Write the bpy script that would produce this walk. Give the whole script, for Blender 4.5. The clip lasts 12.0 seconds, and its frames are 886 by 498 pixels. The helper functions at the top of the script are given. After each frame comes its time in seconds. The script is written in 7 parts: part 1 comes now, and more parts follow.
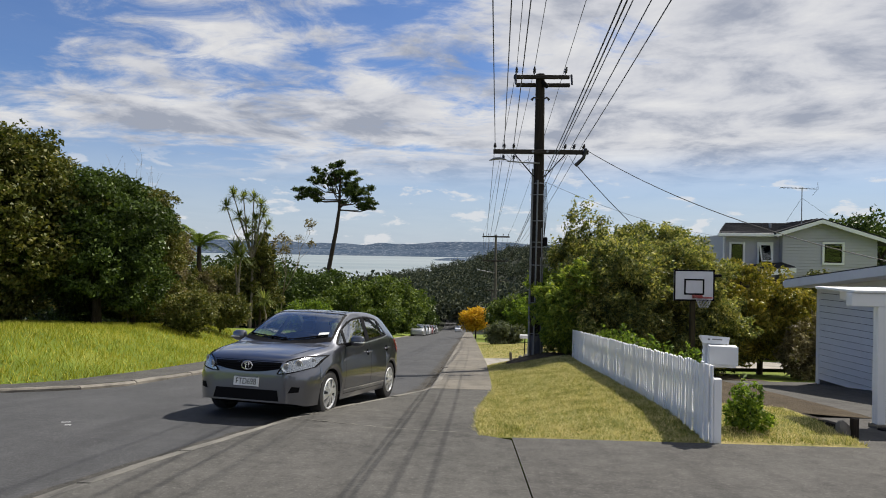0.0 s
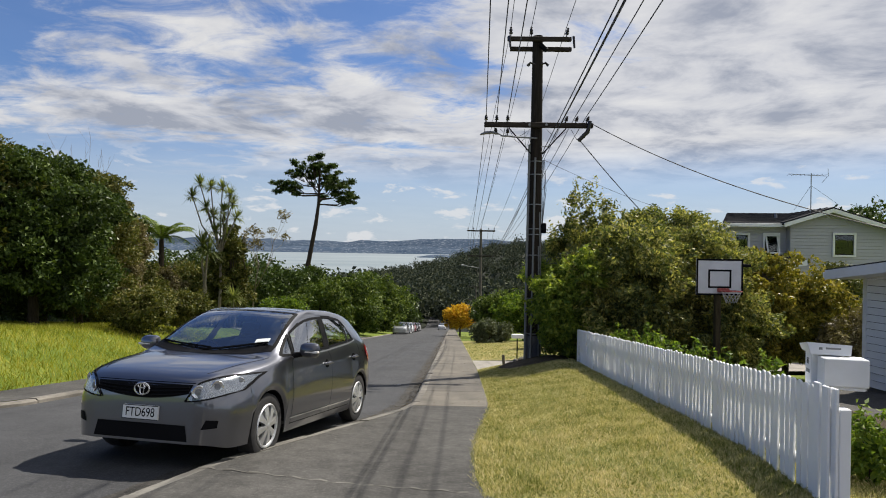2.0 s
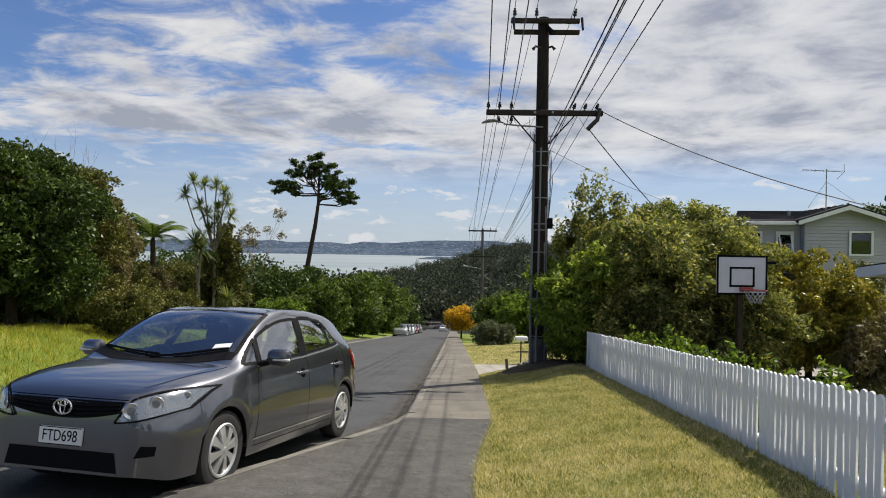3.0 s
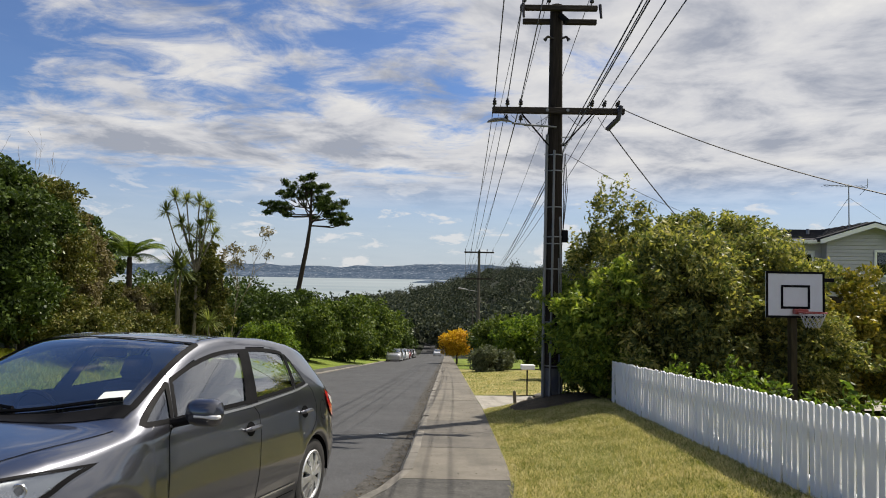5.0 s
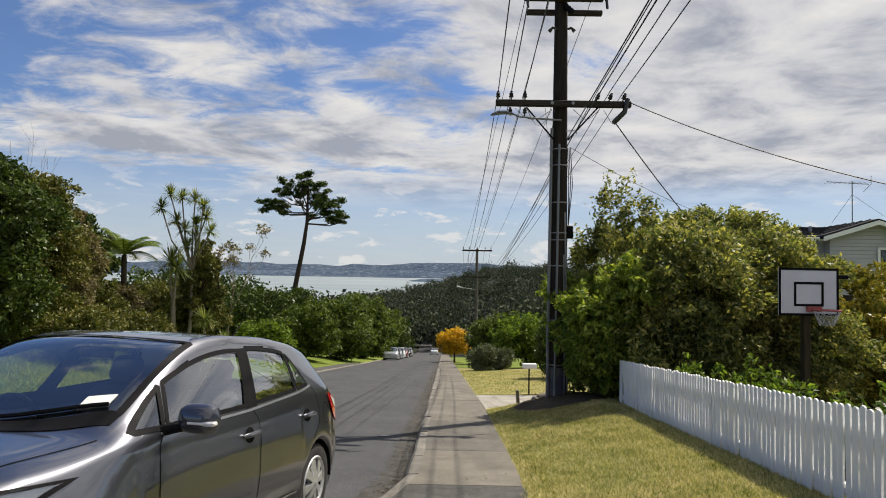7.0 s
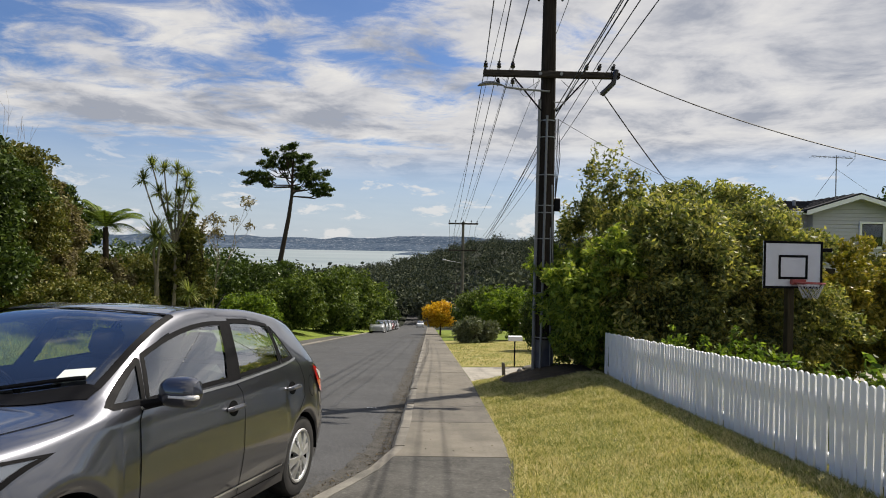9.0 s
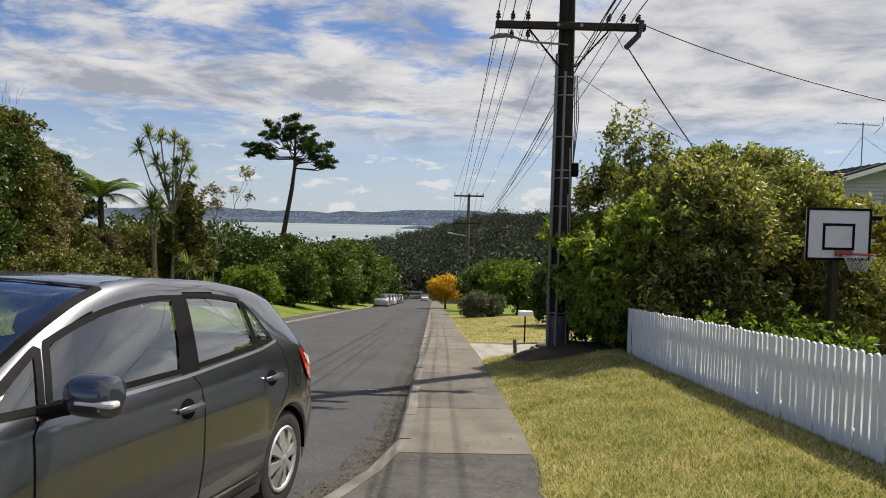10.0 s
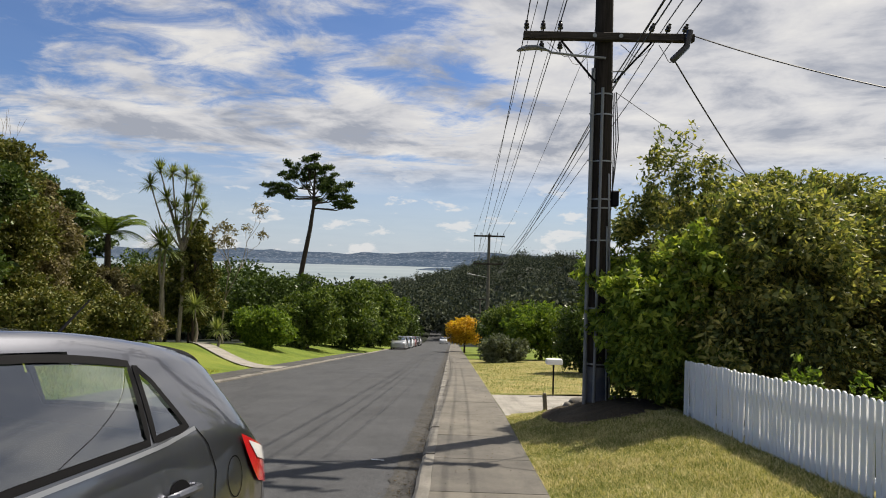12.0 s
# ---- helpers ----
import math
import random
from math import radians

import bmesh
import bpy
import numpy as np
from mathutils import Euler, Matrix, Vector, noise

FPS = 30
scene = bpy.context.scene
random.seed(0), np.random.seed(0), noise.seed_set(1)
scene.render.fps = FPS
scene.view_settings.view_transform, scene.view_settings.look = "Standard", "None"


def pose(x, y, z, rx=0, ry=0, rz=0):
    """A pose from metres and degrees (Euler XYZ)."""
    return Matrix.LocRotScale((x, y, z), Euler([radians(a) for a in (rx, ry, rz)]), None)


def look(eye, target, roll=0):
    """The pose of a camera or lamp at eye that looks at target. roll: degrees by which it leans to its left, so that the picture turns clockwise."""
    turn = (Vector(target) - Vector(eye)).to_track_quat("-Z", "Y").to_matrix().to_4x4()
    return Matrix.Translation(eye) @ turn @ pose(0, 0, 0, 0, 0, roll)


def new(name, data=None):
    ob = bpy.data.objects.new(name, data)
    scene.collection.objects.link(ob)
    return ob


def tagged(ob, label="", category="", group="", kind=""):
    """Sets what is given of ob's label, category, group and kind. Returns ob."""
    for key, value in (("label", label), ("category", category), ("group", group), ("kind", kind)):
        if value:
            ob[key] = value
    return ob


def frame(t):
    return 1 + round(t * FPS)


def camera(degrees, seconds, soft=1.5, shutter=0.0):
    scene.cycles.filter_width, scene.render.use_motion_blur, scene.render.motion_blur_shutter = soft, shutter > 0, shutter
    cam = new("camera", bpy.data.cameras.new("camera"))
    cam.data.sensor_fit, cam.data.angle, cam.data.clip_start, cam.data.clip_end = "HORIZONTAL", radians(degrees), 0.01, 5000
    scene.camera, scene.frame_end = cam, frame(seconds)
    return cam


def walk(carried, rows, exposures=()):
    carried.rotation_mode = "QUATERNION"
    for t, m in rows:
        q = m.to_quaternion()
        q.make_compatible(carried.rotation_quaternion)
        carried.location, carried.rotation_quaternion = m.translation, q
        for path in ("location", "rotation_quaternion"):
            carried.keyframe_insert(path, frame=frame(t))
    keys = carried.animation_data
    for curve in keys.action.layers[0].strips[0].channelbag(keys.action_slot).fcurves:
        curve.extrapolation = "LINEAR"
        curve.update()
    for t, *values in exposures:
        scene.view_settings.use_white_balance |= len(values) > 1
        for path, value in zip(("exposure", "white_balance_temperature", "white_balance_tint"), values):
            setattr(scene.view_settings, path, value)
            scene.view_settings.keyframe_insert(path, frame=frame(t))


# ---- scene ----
cam = camera(69.0, 12.0, soft=1.0)
PATH = [
    (0, (0.064, -0.015, 1.443), (-0.019, 1.983, 1.451), 1.00),
    (0.5, (0.029, 0.687, 1.376), (-0.044, 2.686, 1.380), 0.90),
    (1, (-0.052, 1.330, 1.356), (-0.104, 3.329, 1.350), 1.00),
    (1.5, (-0.037, 1.936, 1.299), (-0.075, 3.936, 1.287), 0.90),
    (2, (-0.054, 2.571, 1.206), (-0.084, 4.571, 1.206), 0.90),
    (2.5, (-0.009, 3.124, 1.138), (-0.040, 5.124, 1.139), 1.00),
    (3, (-0.009, 3.701, 1.081), (-0.044, 5.701, 1.086), 0.90),
    (3.2, (-0.014, 3.937, 1.071), (-0.046, 5.937, 1.082), 0.90),
    (4.8, (-0.158, 5.625, 0.902), (-0.173, 7.624, 0.970), 1.00),
    (5, (-0.172, 5.727, 0.919), (-0.189, 7.725, 0.998), 1.00),
    (5.5, (-0.269, 5.916, 0.908), (-0.289, 7.914, 0.994), 1.10),
    (6, (-0.290, 6.118, 0.894), (-0.310, 8.116, 0.980), 1.00),
    (6.5, (-0.306, 6.135, 0.875), (-0.317, 8.132, 0.967), 1.20),
    (7, (-0.295, 6.075, 0.881), (-0.301, 8.074, 0.956), 1.00),
    (9, (-0.304, 6.164, 0.867), (-0.265, 8.164, 0.860), 1.10),
    (9.5, (-0.314, 6.570, 0.816), (-0.276, 8.570, 0.758), 1.40),
    (10, (-0.354, 7.179, 0.754), (-0.327, 9.178, 0.666), 1.20),
    (10.5, (-0.331, 7.871, 0.681), (-0.302, 9.868, 0.575), 1.20),
    (11, (-0.297, 8.466, 0.645), (-0.270, 10.464, 0.554), 1.20),
    (11.5, (-0.232, 8.740, 0.644), (-0.208, 10.739, 0.625), 1.20),
    (12, (-0.344, 8.776, 0.647), (-0.380, 10.776, 0.687), 1.50),
]
walk(cam, [(t, look(eye, target, roll)) for t, eye, target, roll in PATH],
     exposures=[(0.0, 0.27, 6620, 10), (3.0, 0.27, 6650, 10), (5.0, 0.29, 6800, 10), (7.0, 0.29, 6900, 10), (12.0, 0.31, 6900, 10)])

# ---- light ----
SUN_AZ, SUN_EL = 44.6, 52.0
sun_data = bpy.data.lights.new("sun", "SUN")
sun_data.energy, sun_data.angle, sun_data.color = 5.0, radians(0.55), (1.0, 0.95, 0.87)
sun = new("sun", sun_data)
sun_dir = Vector((math.sin(radians(SUN_AZ)) * math.cos(radians(SUN_EL)), math.cos(radians(SUN_AZ)) * math.cos(radians(SUN_EL)), math.sin(radians(SUN_EL))))
sun.matrix_world = look(sun_dir * 200, (0, 0, 0))
scene.view_settings.exposure = 0.27


class Net:
    """Small helper to write node trees."""

    def __init__(self, tree):
        self.tree = tree
        tree.nodes.clear()

    def add(self, kind, **values):
        n = self.tree.nodes.new(kind)
        for key, value in values.items():
            setattr(n, key, value)
        return n

    def link(self, a, b):
        self.tree.links.new(a, b)

    def put(self, socket, value):
        if hasattr(value, "is_linked"):
            self.link(value, socket)
        else:
            socket.default_value = value

    def math(self, op, a, b=0.0, c=0.0, clamp=False):
        n = self.add("ShaderNodeMath", operation=op, use_clamp=clamp)
        for k, v in enumerate((a, b, c)):
            self.put(n.inputs[k], v)
        return n.outputs[0]

    def noise(self, vector, scale, detail=4.0, rough=0.55, distort=0.0):
        n = self.add("ShaderNodeTexNoise")
        self.put(n.inputs["Vector"], vector)
        n.inputs["Scale"].default_value = scale
        n.inputs["Detail"].default_value = detail
        n.inputs["Roughness"].default_value = rough
        n.inputs["Distortion"].default_value = distort
        return n.outputs["Fac"]

    def ramp(self, fac, stops):
        n = self.add("ShaderNodeValToRGB")
        self.put(n.inputs["Fac"], fac)
        e = n.color_ramp.elements
        while len(e) < len(stops):
            e.new(0.5)
        for k, (p, c) in enumerate(stops):
            e[k].position = p
            e[k].color = (*c, 1) if len(c) == 3 else c
        return n.outputs["Color"]

    def mix(self, fac, a, b, blend="MIX"):
        n = self.add("ShaderNodeMix", data_type="RGBA", blend_type=blend)
        self.put(n.inputs["Factor"], fac)
        self.put(n.inputs[6], a if hasattr(a, "is_linked") or len(a) == 4 else (*a, 1))
        self.put(n.inputs[7], b if hasattr(b, "is_linked") or len(b) == 4 else (*b, 1))
        return n.outputs[2]

    def mapping(self, vector, loc=(0, 0, 0), rot=(0, 0, 0), scale=(1, 1, 1)):
        n = self.add("ShaderNodeMapping")
        self.put(n.inputs["Vector"], vector)
        n.inputs["Location"].default_value = loc
        n.inputs["Rotation"].default_value = rot
        n.inputs["Scale"].default_value = scale
        return n.outputs[0]


def make_world():
    w = bpy.data.worlds.new("sky")
    w.use_nodes = True
    scene.world = w
    n = Net(w.node_tree)
    out = n.add("ShaderNodeOutputWorld")
    bg = n.add("ShaderNodeBackground")
    bg.inputs["Strength"].default_value = 0.1
    sky = n.add("ShaderNodeTexSky", sky_type="NISHITA", sun_disc=False)
    sky.sun_elevation, sky.sun_rotation = radians(SUN_EL), radians(SUN_AZ)
    sky.altitude, sky.air_density, sky.dust_density, sky.ozone_density = 100, 1.0, 0.6, 2.0
    co = n.add("ShaderNodeTexCoord").outputs["Generated"]
    sep = n.add("ShaderNodeSeparateXYZ")
    n.link(co, sep.inputs[0])
    up = n.math("MAXIMUM", n.math("ADD", sep.outputs["Z"], 0.10), 0.02)
    flat = n.add("ShaderNodeCombineXYZ")
    n.link(n.math("DIVIDE", sep.outputs["X"], up), flat.inputs["X"])
    n.link(n.math("DIVIDE", sep.outputs["Y"], up), flat.inputs["Y"])
    # broad torn sheets of cloud
    sheet = n.noise(n.mapping(flat.outputs[0], loc=(9.4, 4.3, 0.0), rot=(0, 0, 0.2), scale=(0.75, 0.95, 1)), 0.95, 10.0, 0.58, 0.35)
    fine = n.noise(n.mapping(flat.outputs[0], loc=(0.4, 5.2, 0.0), rot=(0, 0, -0.4), scale=(1.0, 1.35, 1)), 3.2, 9.0, 0.64, 0.5)
    cover = n.math("ADD", n.math("MULTIPLY", sheet, 0.62), n.math("MULTIPLY", fine, 0.38))
    cover = n.math("ADD", cover, n.math("MULTIPLY", n.math("ADD", sep.outputs["X"], 0.14), 0.30))
    # a thicker deck of cloud a little above the horizon, thinning overhead
    rise = n.math("DIVIDE", n.math("SUBTRACT", sep.outputs["Z"], 0.205), 0.075)
    cover = n.math("ADD", cover, n.math("MULTIPLY", n.math("EXPONENT", n.math("MULTIPLY", n.math("MULTIPLY", rise, rise), -1.0)), 0.06))
    mask = n.add("ShaderNodeMapRange", interpolation_type="SMOOTHSTEP")
    n.link(cover, mask.inputs["Value"])
    mask.inputs["From Min"].default_value, mask.inputs["From Max"].default_value = 0.415, 0.545
    # small heaped clouds low over the horizon
    low = n.noise(n.mapping(co, loc=(0.3, 0.0, 0.15), scale=(13, 13, 38)), 1.0, 8.0, 0.6, 0.3)
    lowmask = n.add("ShaderNodeMapRange", interpolation_type="SMOOTHSTEP")
    n.link(low, lowmask.inputs["Value"])
    lowmask.inputs["From Min"].default_value, lowmask.inputs["From Max"].default_value = 0.56, 0.64
    height = n.add("ShaderNodeMapRange", interpolation_type="SMOOTHSTEP")
    n.link(sep.outputs["Z"], height.inputs["Value"])
    height.inputs["From Min"].default_value, height.inputs["From Max"].default_value = 0.085, 0.165
    thick = n.noise(n.mapping(flat.outputs[0], loc=(7.7, 2.2, 0)), 1.9, 6.0, 0.6, 0.3)
    shade = n.ramp(thick, [(0.32, (6.7, 6.7, 6.65)), (0.48, (5.3, 5.4, 5.7)), (0.62, (2.9, 3.15, 3.75))])
    blue = n.mix(1.0, sky.outputs[0], (0.44, 0.60, 0.86), "MULTIPLY")
    haze = n.add("ShaderNodeMapRange", interpolation_type="SMOOTHSTEP")
    n.link(sep.outputs["Z"], haze.inputs["Value"])
    haze.inputs["From Min"].default_value, haze.inputs["From Max"].default_value = 0.0, 0.24
    haze.inputs["To Min"].default_value, haze.inputs["To Max"].default_value = 0.75, 0.0
    blue = n.mix(haze.outputs[0], blue, (4.5, 5.1, 5.9))
    upper = n.math("MULTIPLY", mask.outputs[0], height.outputs[0])
    veil = n.math("ADD", n.math("MULTIPLY", upper, 0.9), 0.04)
    col = n.mix(veil, blue, shade)
    lowfac = n.math("MULTIPLY", n.math("MULTIPLY", lowmask.outputs[0], n.math("SUBTRACT", 1.0, height.outputs[0])), 0.7)
    col = n.mix(lowfac, col, (6.3, 6.4, 6.6))
    n.link(col, bg.inputs["Color"])
    n.link(bg.outputs[0], out.inputs["Surface"])


make_world()

# ---- materials ----


def material(name, build):
    m = bpy.data.materials.new(name)
    m.use_nodes = True
    n = Net(m.node_tree)
    out = n.add("ShaderNodeOutputMaterial")
    n.link(build(n), out.inputs["Surface"])
    return m


def principled(n, color, rough=0.6, metal=0.0, bump=None, strength=0.3, distance=0.01, **more):
    p = n.add("ShaderNodeBsdfPrincipled")
    n.put(p.inputs["Base Color"], color if hasattr(color, "is_linked") else (*color, 1))
    n.put(p.inputs["Roughness"], rough)
    p.inputs["Metallic"].default_value = metal
    for key, value in more.items():
        n.put(p.inputs[key.replace("_", " ")], value)
    if bump is not None:
        b = n.add("ShaderNodeBump")
        b.inputs["Strength"].default_value, b.inputs["Distance"].default_value = strength, distance
        n.link(bump, b.inputs["Height"])
        n.link(b.outputs[0], p.inputs["Normal"])
    return p.outputs[0]


def place(n):
    return n.add("ShaderNodeTexCoord").outputs["Object"]


def spot(n):
    return n.add("ShaderNodeNewGeometry").outputs["Position"]


def ob_random(n):
    return n.add("ShaderNodeObjectInfo").outputs["Random"]


def island(n):
    return n.add("ShaderNodeNewGeometry").outputs["Random Per Island"]


def paint(name, color, rough=0.45, dirt=0.15, dirt_color=(0.25, 0.23, 0.19), scale=3.0, **more):
    """Painted or plain solid surface with faint grime and relief."""
    def build(n):
        p = spot(n)
        fac = n.math("MULTIPLY", n.math("SUBTRACT", n.noise(p, scale, 6, 0.65), 0.42, clamp=True), dirt * 5, clamp=True)
        c = n.mix(fac, color, dirt_color)
        r = n.math("ADD", n.math("MULTIPLY", n.noise(p, scale * 6, 3), 0.2), rough - 0.1)
        return principled(n, c, r, bump=n.noise(p, scale * 40, 3), strength=0.06, distance=0.004, **more)
    return material(name, build)


def asphalt(name, dark, light, patch=0.5, coarse=1.0, cracks=0.28):
    def build(n):
        p = spot(n)
        grit = n.noise(p, 150, 3, 0.7)
        broad = n.noise(p, 0.7, 6, 0.6)
        mid = n.noise(p, 5.0, 5, 0.65)
        v = n.math("ADD", n.math("MULTIPLY", broad, patch), n.math("MULTIPLY", mid, 1 - patch))
        c = n.ramp(v, [(0.32, dark), (0.68, light)])
        chip = n.math("ADD", n.math("MULTIPLY", n.noise(p, 62, 4, 0.8), coarse), n.math("MULTIPLY", n.noise(p, 24, 4, 0.8), 1 - coarse))
        c = n.mix(n.math("MULTIPLY", n.math("SUBTRACT", chip, 0.52, clamp=True), 3.6, clamp=True), c, tuple(k * 2.4 for k in light))
        c = n.mix(n.math("MULTIPLY", n.math("SUBTRACT", 0.45, chip, clamp=True), 4.5, clamp=True), c, tuple(k * 0.35 for k in dark))
        streak = n.noise(n.mapping(p, scale=(1.6, 0.12, 1)), 1.6, 5, 0.6)
        c = n.mix(n.math("MULTIPLY", n.math("SUBTRACT", streak, 0.5, clamp=True), 1.6, clamp=True), c, tuple(k * 0.55 for k in dark))
        vor = n.add("ShaderNodeTexVoronoi", feature="DISTANCE_TO_EDGE")
        n.link(n.mapping(p, scale=(0.45, 0.2, 0.3)), vor.inputs["Vector"])
        warp = n.math("ADD", vor.outputs["Distance"], n.math("MULTIPLY", n.math("SUBTRACT", n.noise(p, 2.2, 6), 0.5), 0.45))
        crack = n.math("LESS_THAN", n.math("ABSOLUTE", warp), 0.0035)
        c = n.mix(n.math("MULTIPLY", crack, cracks), c, tuple(k * 0.5 for k in dark))
        return principled(n, c, 0.86, bump=grit, strength=0.55, distance=0.006, Specular_IOR_Level=0.18)
    return material(name, build)


def concrete(name, dark, light, moss=0.3):
    def build(n):
        p = spot(n)
        broad = n.noise(p, 1.6, 7, 0.62)
        grit = n.noise(p, 120, 3, 0.7)
        c = n.ramp(broad, [(0.3, dark), (0.65, light)])
        tone = n.math("ADD", n.math("MULTIPLY", ob_random(n), 0.22), 0.86)
        shade = n.add("ShaderNodeCombineColor")
        for k in range(3):
            n.link(tone, shade.inputs[k])
        c = n.mix(1.0, c, shade.outputs[0], "MULTIPLY")
        st = n.math("MULTIPLY", n.math("SUBTRACT", n.noise(n.mapping(p, scale=(2.2, 0.8, 1)), 2.3, 6, 0.7), 0.5, clamp=True), 4 * moss, clamp=True)
        c = n.mix(st, c, (0.055, 0.052, 0.042))
        tread = n.noise(n.mapping(p, scale=(3.2, 0.16, 1)), 1.2, 5, 0.6)
        c = n.mix(n.math("MULTIPLY", n.math("SUBTRACT", tread, 0.5, clamp=True), 2.6, clamp=True), c, (0.075, 0.070, 0.060))
        c = n.mix(n.math("MULTIPLY", n.math("SUBTRACT", n.noise(p, 34, 4, 0.75), 0.54, clamp=True), 2.4, clamp=True), c, tuple(k * 0.45 for k in dark))
        c = n.mix(n.math("MULTIPLY", n.math("SUBTRACT", grit, 0.5, clamp=True), 1.2, clamp=True), c, tuple(k * 1.5 for k in light))
        return principled(n, c, 0.88, bump=grit, strength=0.35, distance=0.004)
    return material(name, build)


def foliage(name, stops, clear=0.28, rough=0.5, scale=0.5, drift=0.5, gloss=0.16):
    """Leaves: colour by leaf and by larger drifts, part of the light passing through."""
    def build(n):
        p = spot(n)
        v = n.math("ADD", n.math("MULTIPLY", island(n), 1.05 - drift), n.math("MULTIPLY", n.noise(p, scale, 5, 0.65), drift))
        c = n.ramp(v, stops)
        a = principled(n, c, rough, Specular_IOR_Level=gloss)
        t = n.add("ShaderNodeBsdfTranslucent")
        n.link(n.mix(1.0, c, (1.25, 1.3, 0.6), "MULTIPLY"), t.inputs["Color"])
        m = n.add("ShaderNodeMixShader")
        m.inputs[0].default_value = clear
        n.link(a, m.inputs[1])
        n.link(t.outputs[0], m.inputs[2])
        return m.outputs[0]
    return material(name, build)


def grass_like(name, stops, scale=0.6, fine=22.0):
    def build(n):
        p = spot(n)
        v = n.math("ADD", n.math("MULTIPLY", n.noise(p, scale, 6, 0.65), 0.6), n.math("MULTIPLY", n.noise(p, fine, 5, 0.7), 0.4))
        return principled(n, n.ramp(v, stops), 0.9, bump=n.noise(p, 60, 4, 0.7), strength=0.8, distance=0.03, Specular_IOR_Level=0.2)
    return material(name, build)


def timber(name, dark, light, scale=(6, 6, 0.6), rough=0.8):
    def build(n):
        p = place(n)
        g = n.noise(n.mapping(p, scale=scale), 5.0, 8, 0.7, 0.4)
        c = n.ramp(g, [(0.3, dark), (0.7, light)])
        return principled(n, c, rough, bump=g, strength=0.4, distance=0.01, Specular_IOR_Level=0.1)
    return material(name, build)


def metal(name, color, rough=0.35, wear=0.2):
    def build(n):
        p = spot(n)
        r = n.math("ADD", n.math("MULTIPLY", n.noise(p, 14, 5), wear), rough)
        return principled(n, color, r, 1.0)
    return material(name, build)


def plain_glass(name, tint=(0.86, 0.93, 0.89), base=0.06, power=4.0):
    """Thin tinted pane: clear, with a mirror gloss that grows towards grazing sight."""
    def build(n):
        t = n.add("ShaderNodeBsdfTransparent")
        t.inputs["Color"].default_value = (*tint, 1)
        g = n.add("ShaderNodeBsdfGlossy")
        g.inputs["Roughness"].default_value = 0.01
        g.inputs["Color"].default_value = (0.95, 0.97, 1.0, 1)
        lw = n.add("ShaderNodeLayerWeight")
        lw.inputs["Blend"].default_value = 0.5
        m = n.add("ShaderNodeMixShader")
        n.link(n.math("ADD", n.math("POWER", lw.outputs["Facing"], power), base, clamp=True), m.inputs[0])
        n.link(t.outputs[0], m.inputs[1])
        n.link(g.outputs[0], m.inputs[2])
        return m.outputs[0]
    return material(name, build)


ROAD = asphalt("road_asphalt", (0.047, 0.048, 0.050), (0.080, 0.081, 0.084), 0.6, 1.0, 0.12)
APRON = asphalt("worn_path_asphalt", (0.044, 0.043, 0.040), (0.112, 0.108, 0.100), 0.45, 0.55)
DRIVE = asphalt("driveway_asphalt", (0.050, 0.048, 0.046), (0.108, 0.104, 0.096), 0.4, 0.55)
CONCRETE = concrete("footpath_concrete", (0.095, 0.085, 0.067), (0.18, 0.161, 0.130))
CONCRETE_DARK = concrete("stained_concrete", (0.075, 0.068, 0.058), (0.14, 0.126, 0.105), 0.6)
PALE_CONCRETE = concrete("pale_drive_concrete", (0.20, 0.185, 0.155), (0.34, 0.315, 0.27), 0.15)
WORN_EDGE = concrete("worn_crossing_edge", (0.065, 0.061, 0.054), (0.20, 0.19, 0.165), 0.7)
KERB = concrete("kerb_concrete", (0.11, 0.10, 0.085), (0.25, 0.23, 0.195), 0.6)
LAWN = grass_like("dry_lawn", [(0.34, (0.070, 0.075, 0.018)), (0.45, (0.175, 0.185, 0.045)), (0.55, (0.33, 0.275, 0.105)), (0.68, (0.42, 0.335, 0.165))], 1.1, 16.0)
MEADOW = grass_like("rough_grass", [(0.30, (0.055, 0.080, 0.012)), (0.50, (0.13, 0.18, 0.022)), (0.66, (0.24, 0.25, 0.045)), (0.8, (0.30, 0.25, 0.09))], 0.35)
BLADE = foliage("grass_blades", [(0.25, (0.105, 0.125, 0.020)), (0.44, (0.200, 0.225, 0.060)), (0.55, (0.49, 0.435, 0.205)), (0.70, (0.68, 0.59, 0.36))], 0.28, 0.6, 2.6, 0.62)
TALL_BLADE = foliage("tall_grass_blades", [(0.2, (0.12, 0.15, 0.012)), (0.5, (0.29, 0.31, 0.030)), (0.8, (0.48, 0.42, 0.10))], 0.3, 0.6, 0.7)
EARTH = grass_like("bare_earth", [(0.35, (0.035, 0.026, 0.016)), (0.6, (0.095, 0.072, 0.045)), (0.75, (0.13, 0.11, 0.05))], 1.5)
WHITE = paint("white_paint", (0.80, 0.81, 0.82), 0.45, 0.10, (0.42, 0.42, 0.38))
FENCE_WHITE = paint("white_fence_paint", (0.91, 0.915, 0.92), 0.5, 0.05, (0.42, 0.43, 0.39), 5.0)
GREY_BOARD = paint("pale_grey_weatherboard", (0.44, 0.445, 0.48), 0.55, 0.10, (0.3, 0.3, 0.28))
ROOF = paint("dark_roof_tile", (0.030, 0.031, 0.036), 0.92, 0.2, (0.06, 0.058, 0.052), 2.0, Specular_IOR_Level=0.08)
GUTTER = asphalt("gritty_gutter", (0.030, 0.029, 0.027), (0.085, 0.080, 0.072), 0.2)
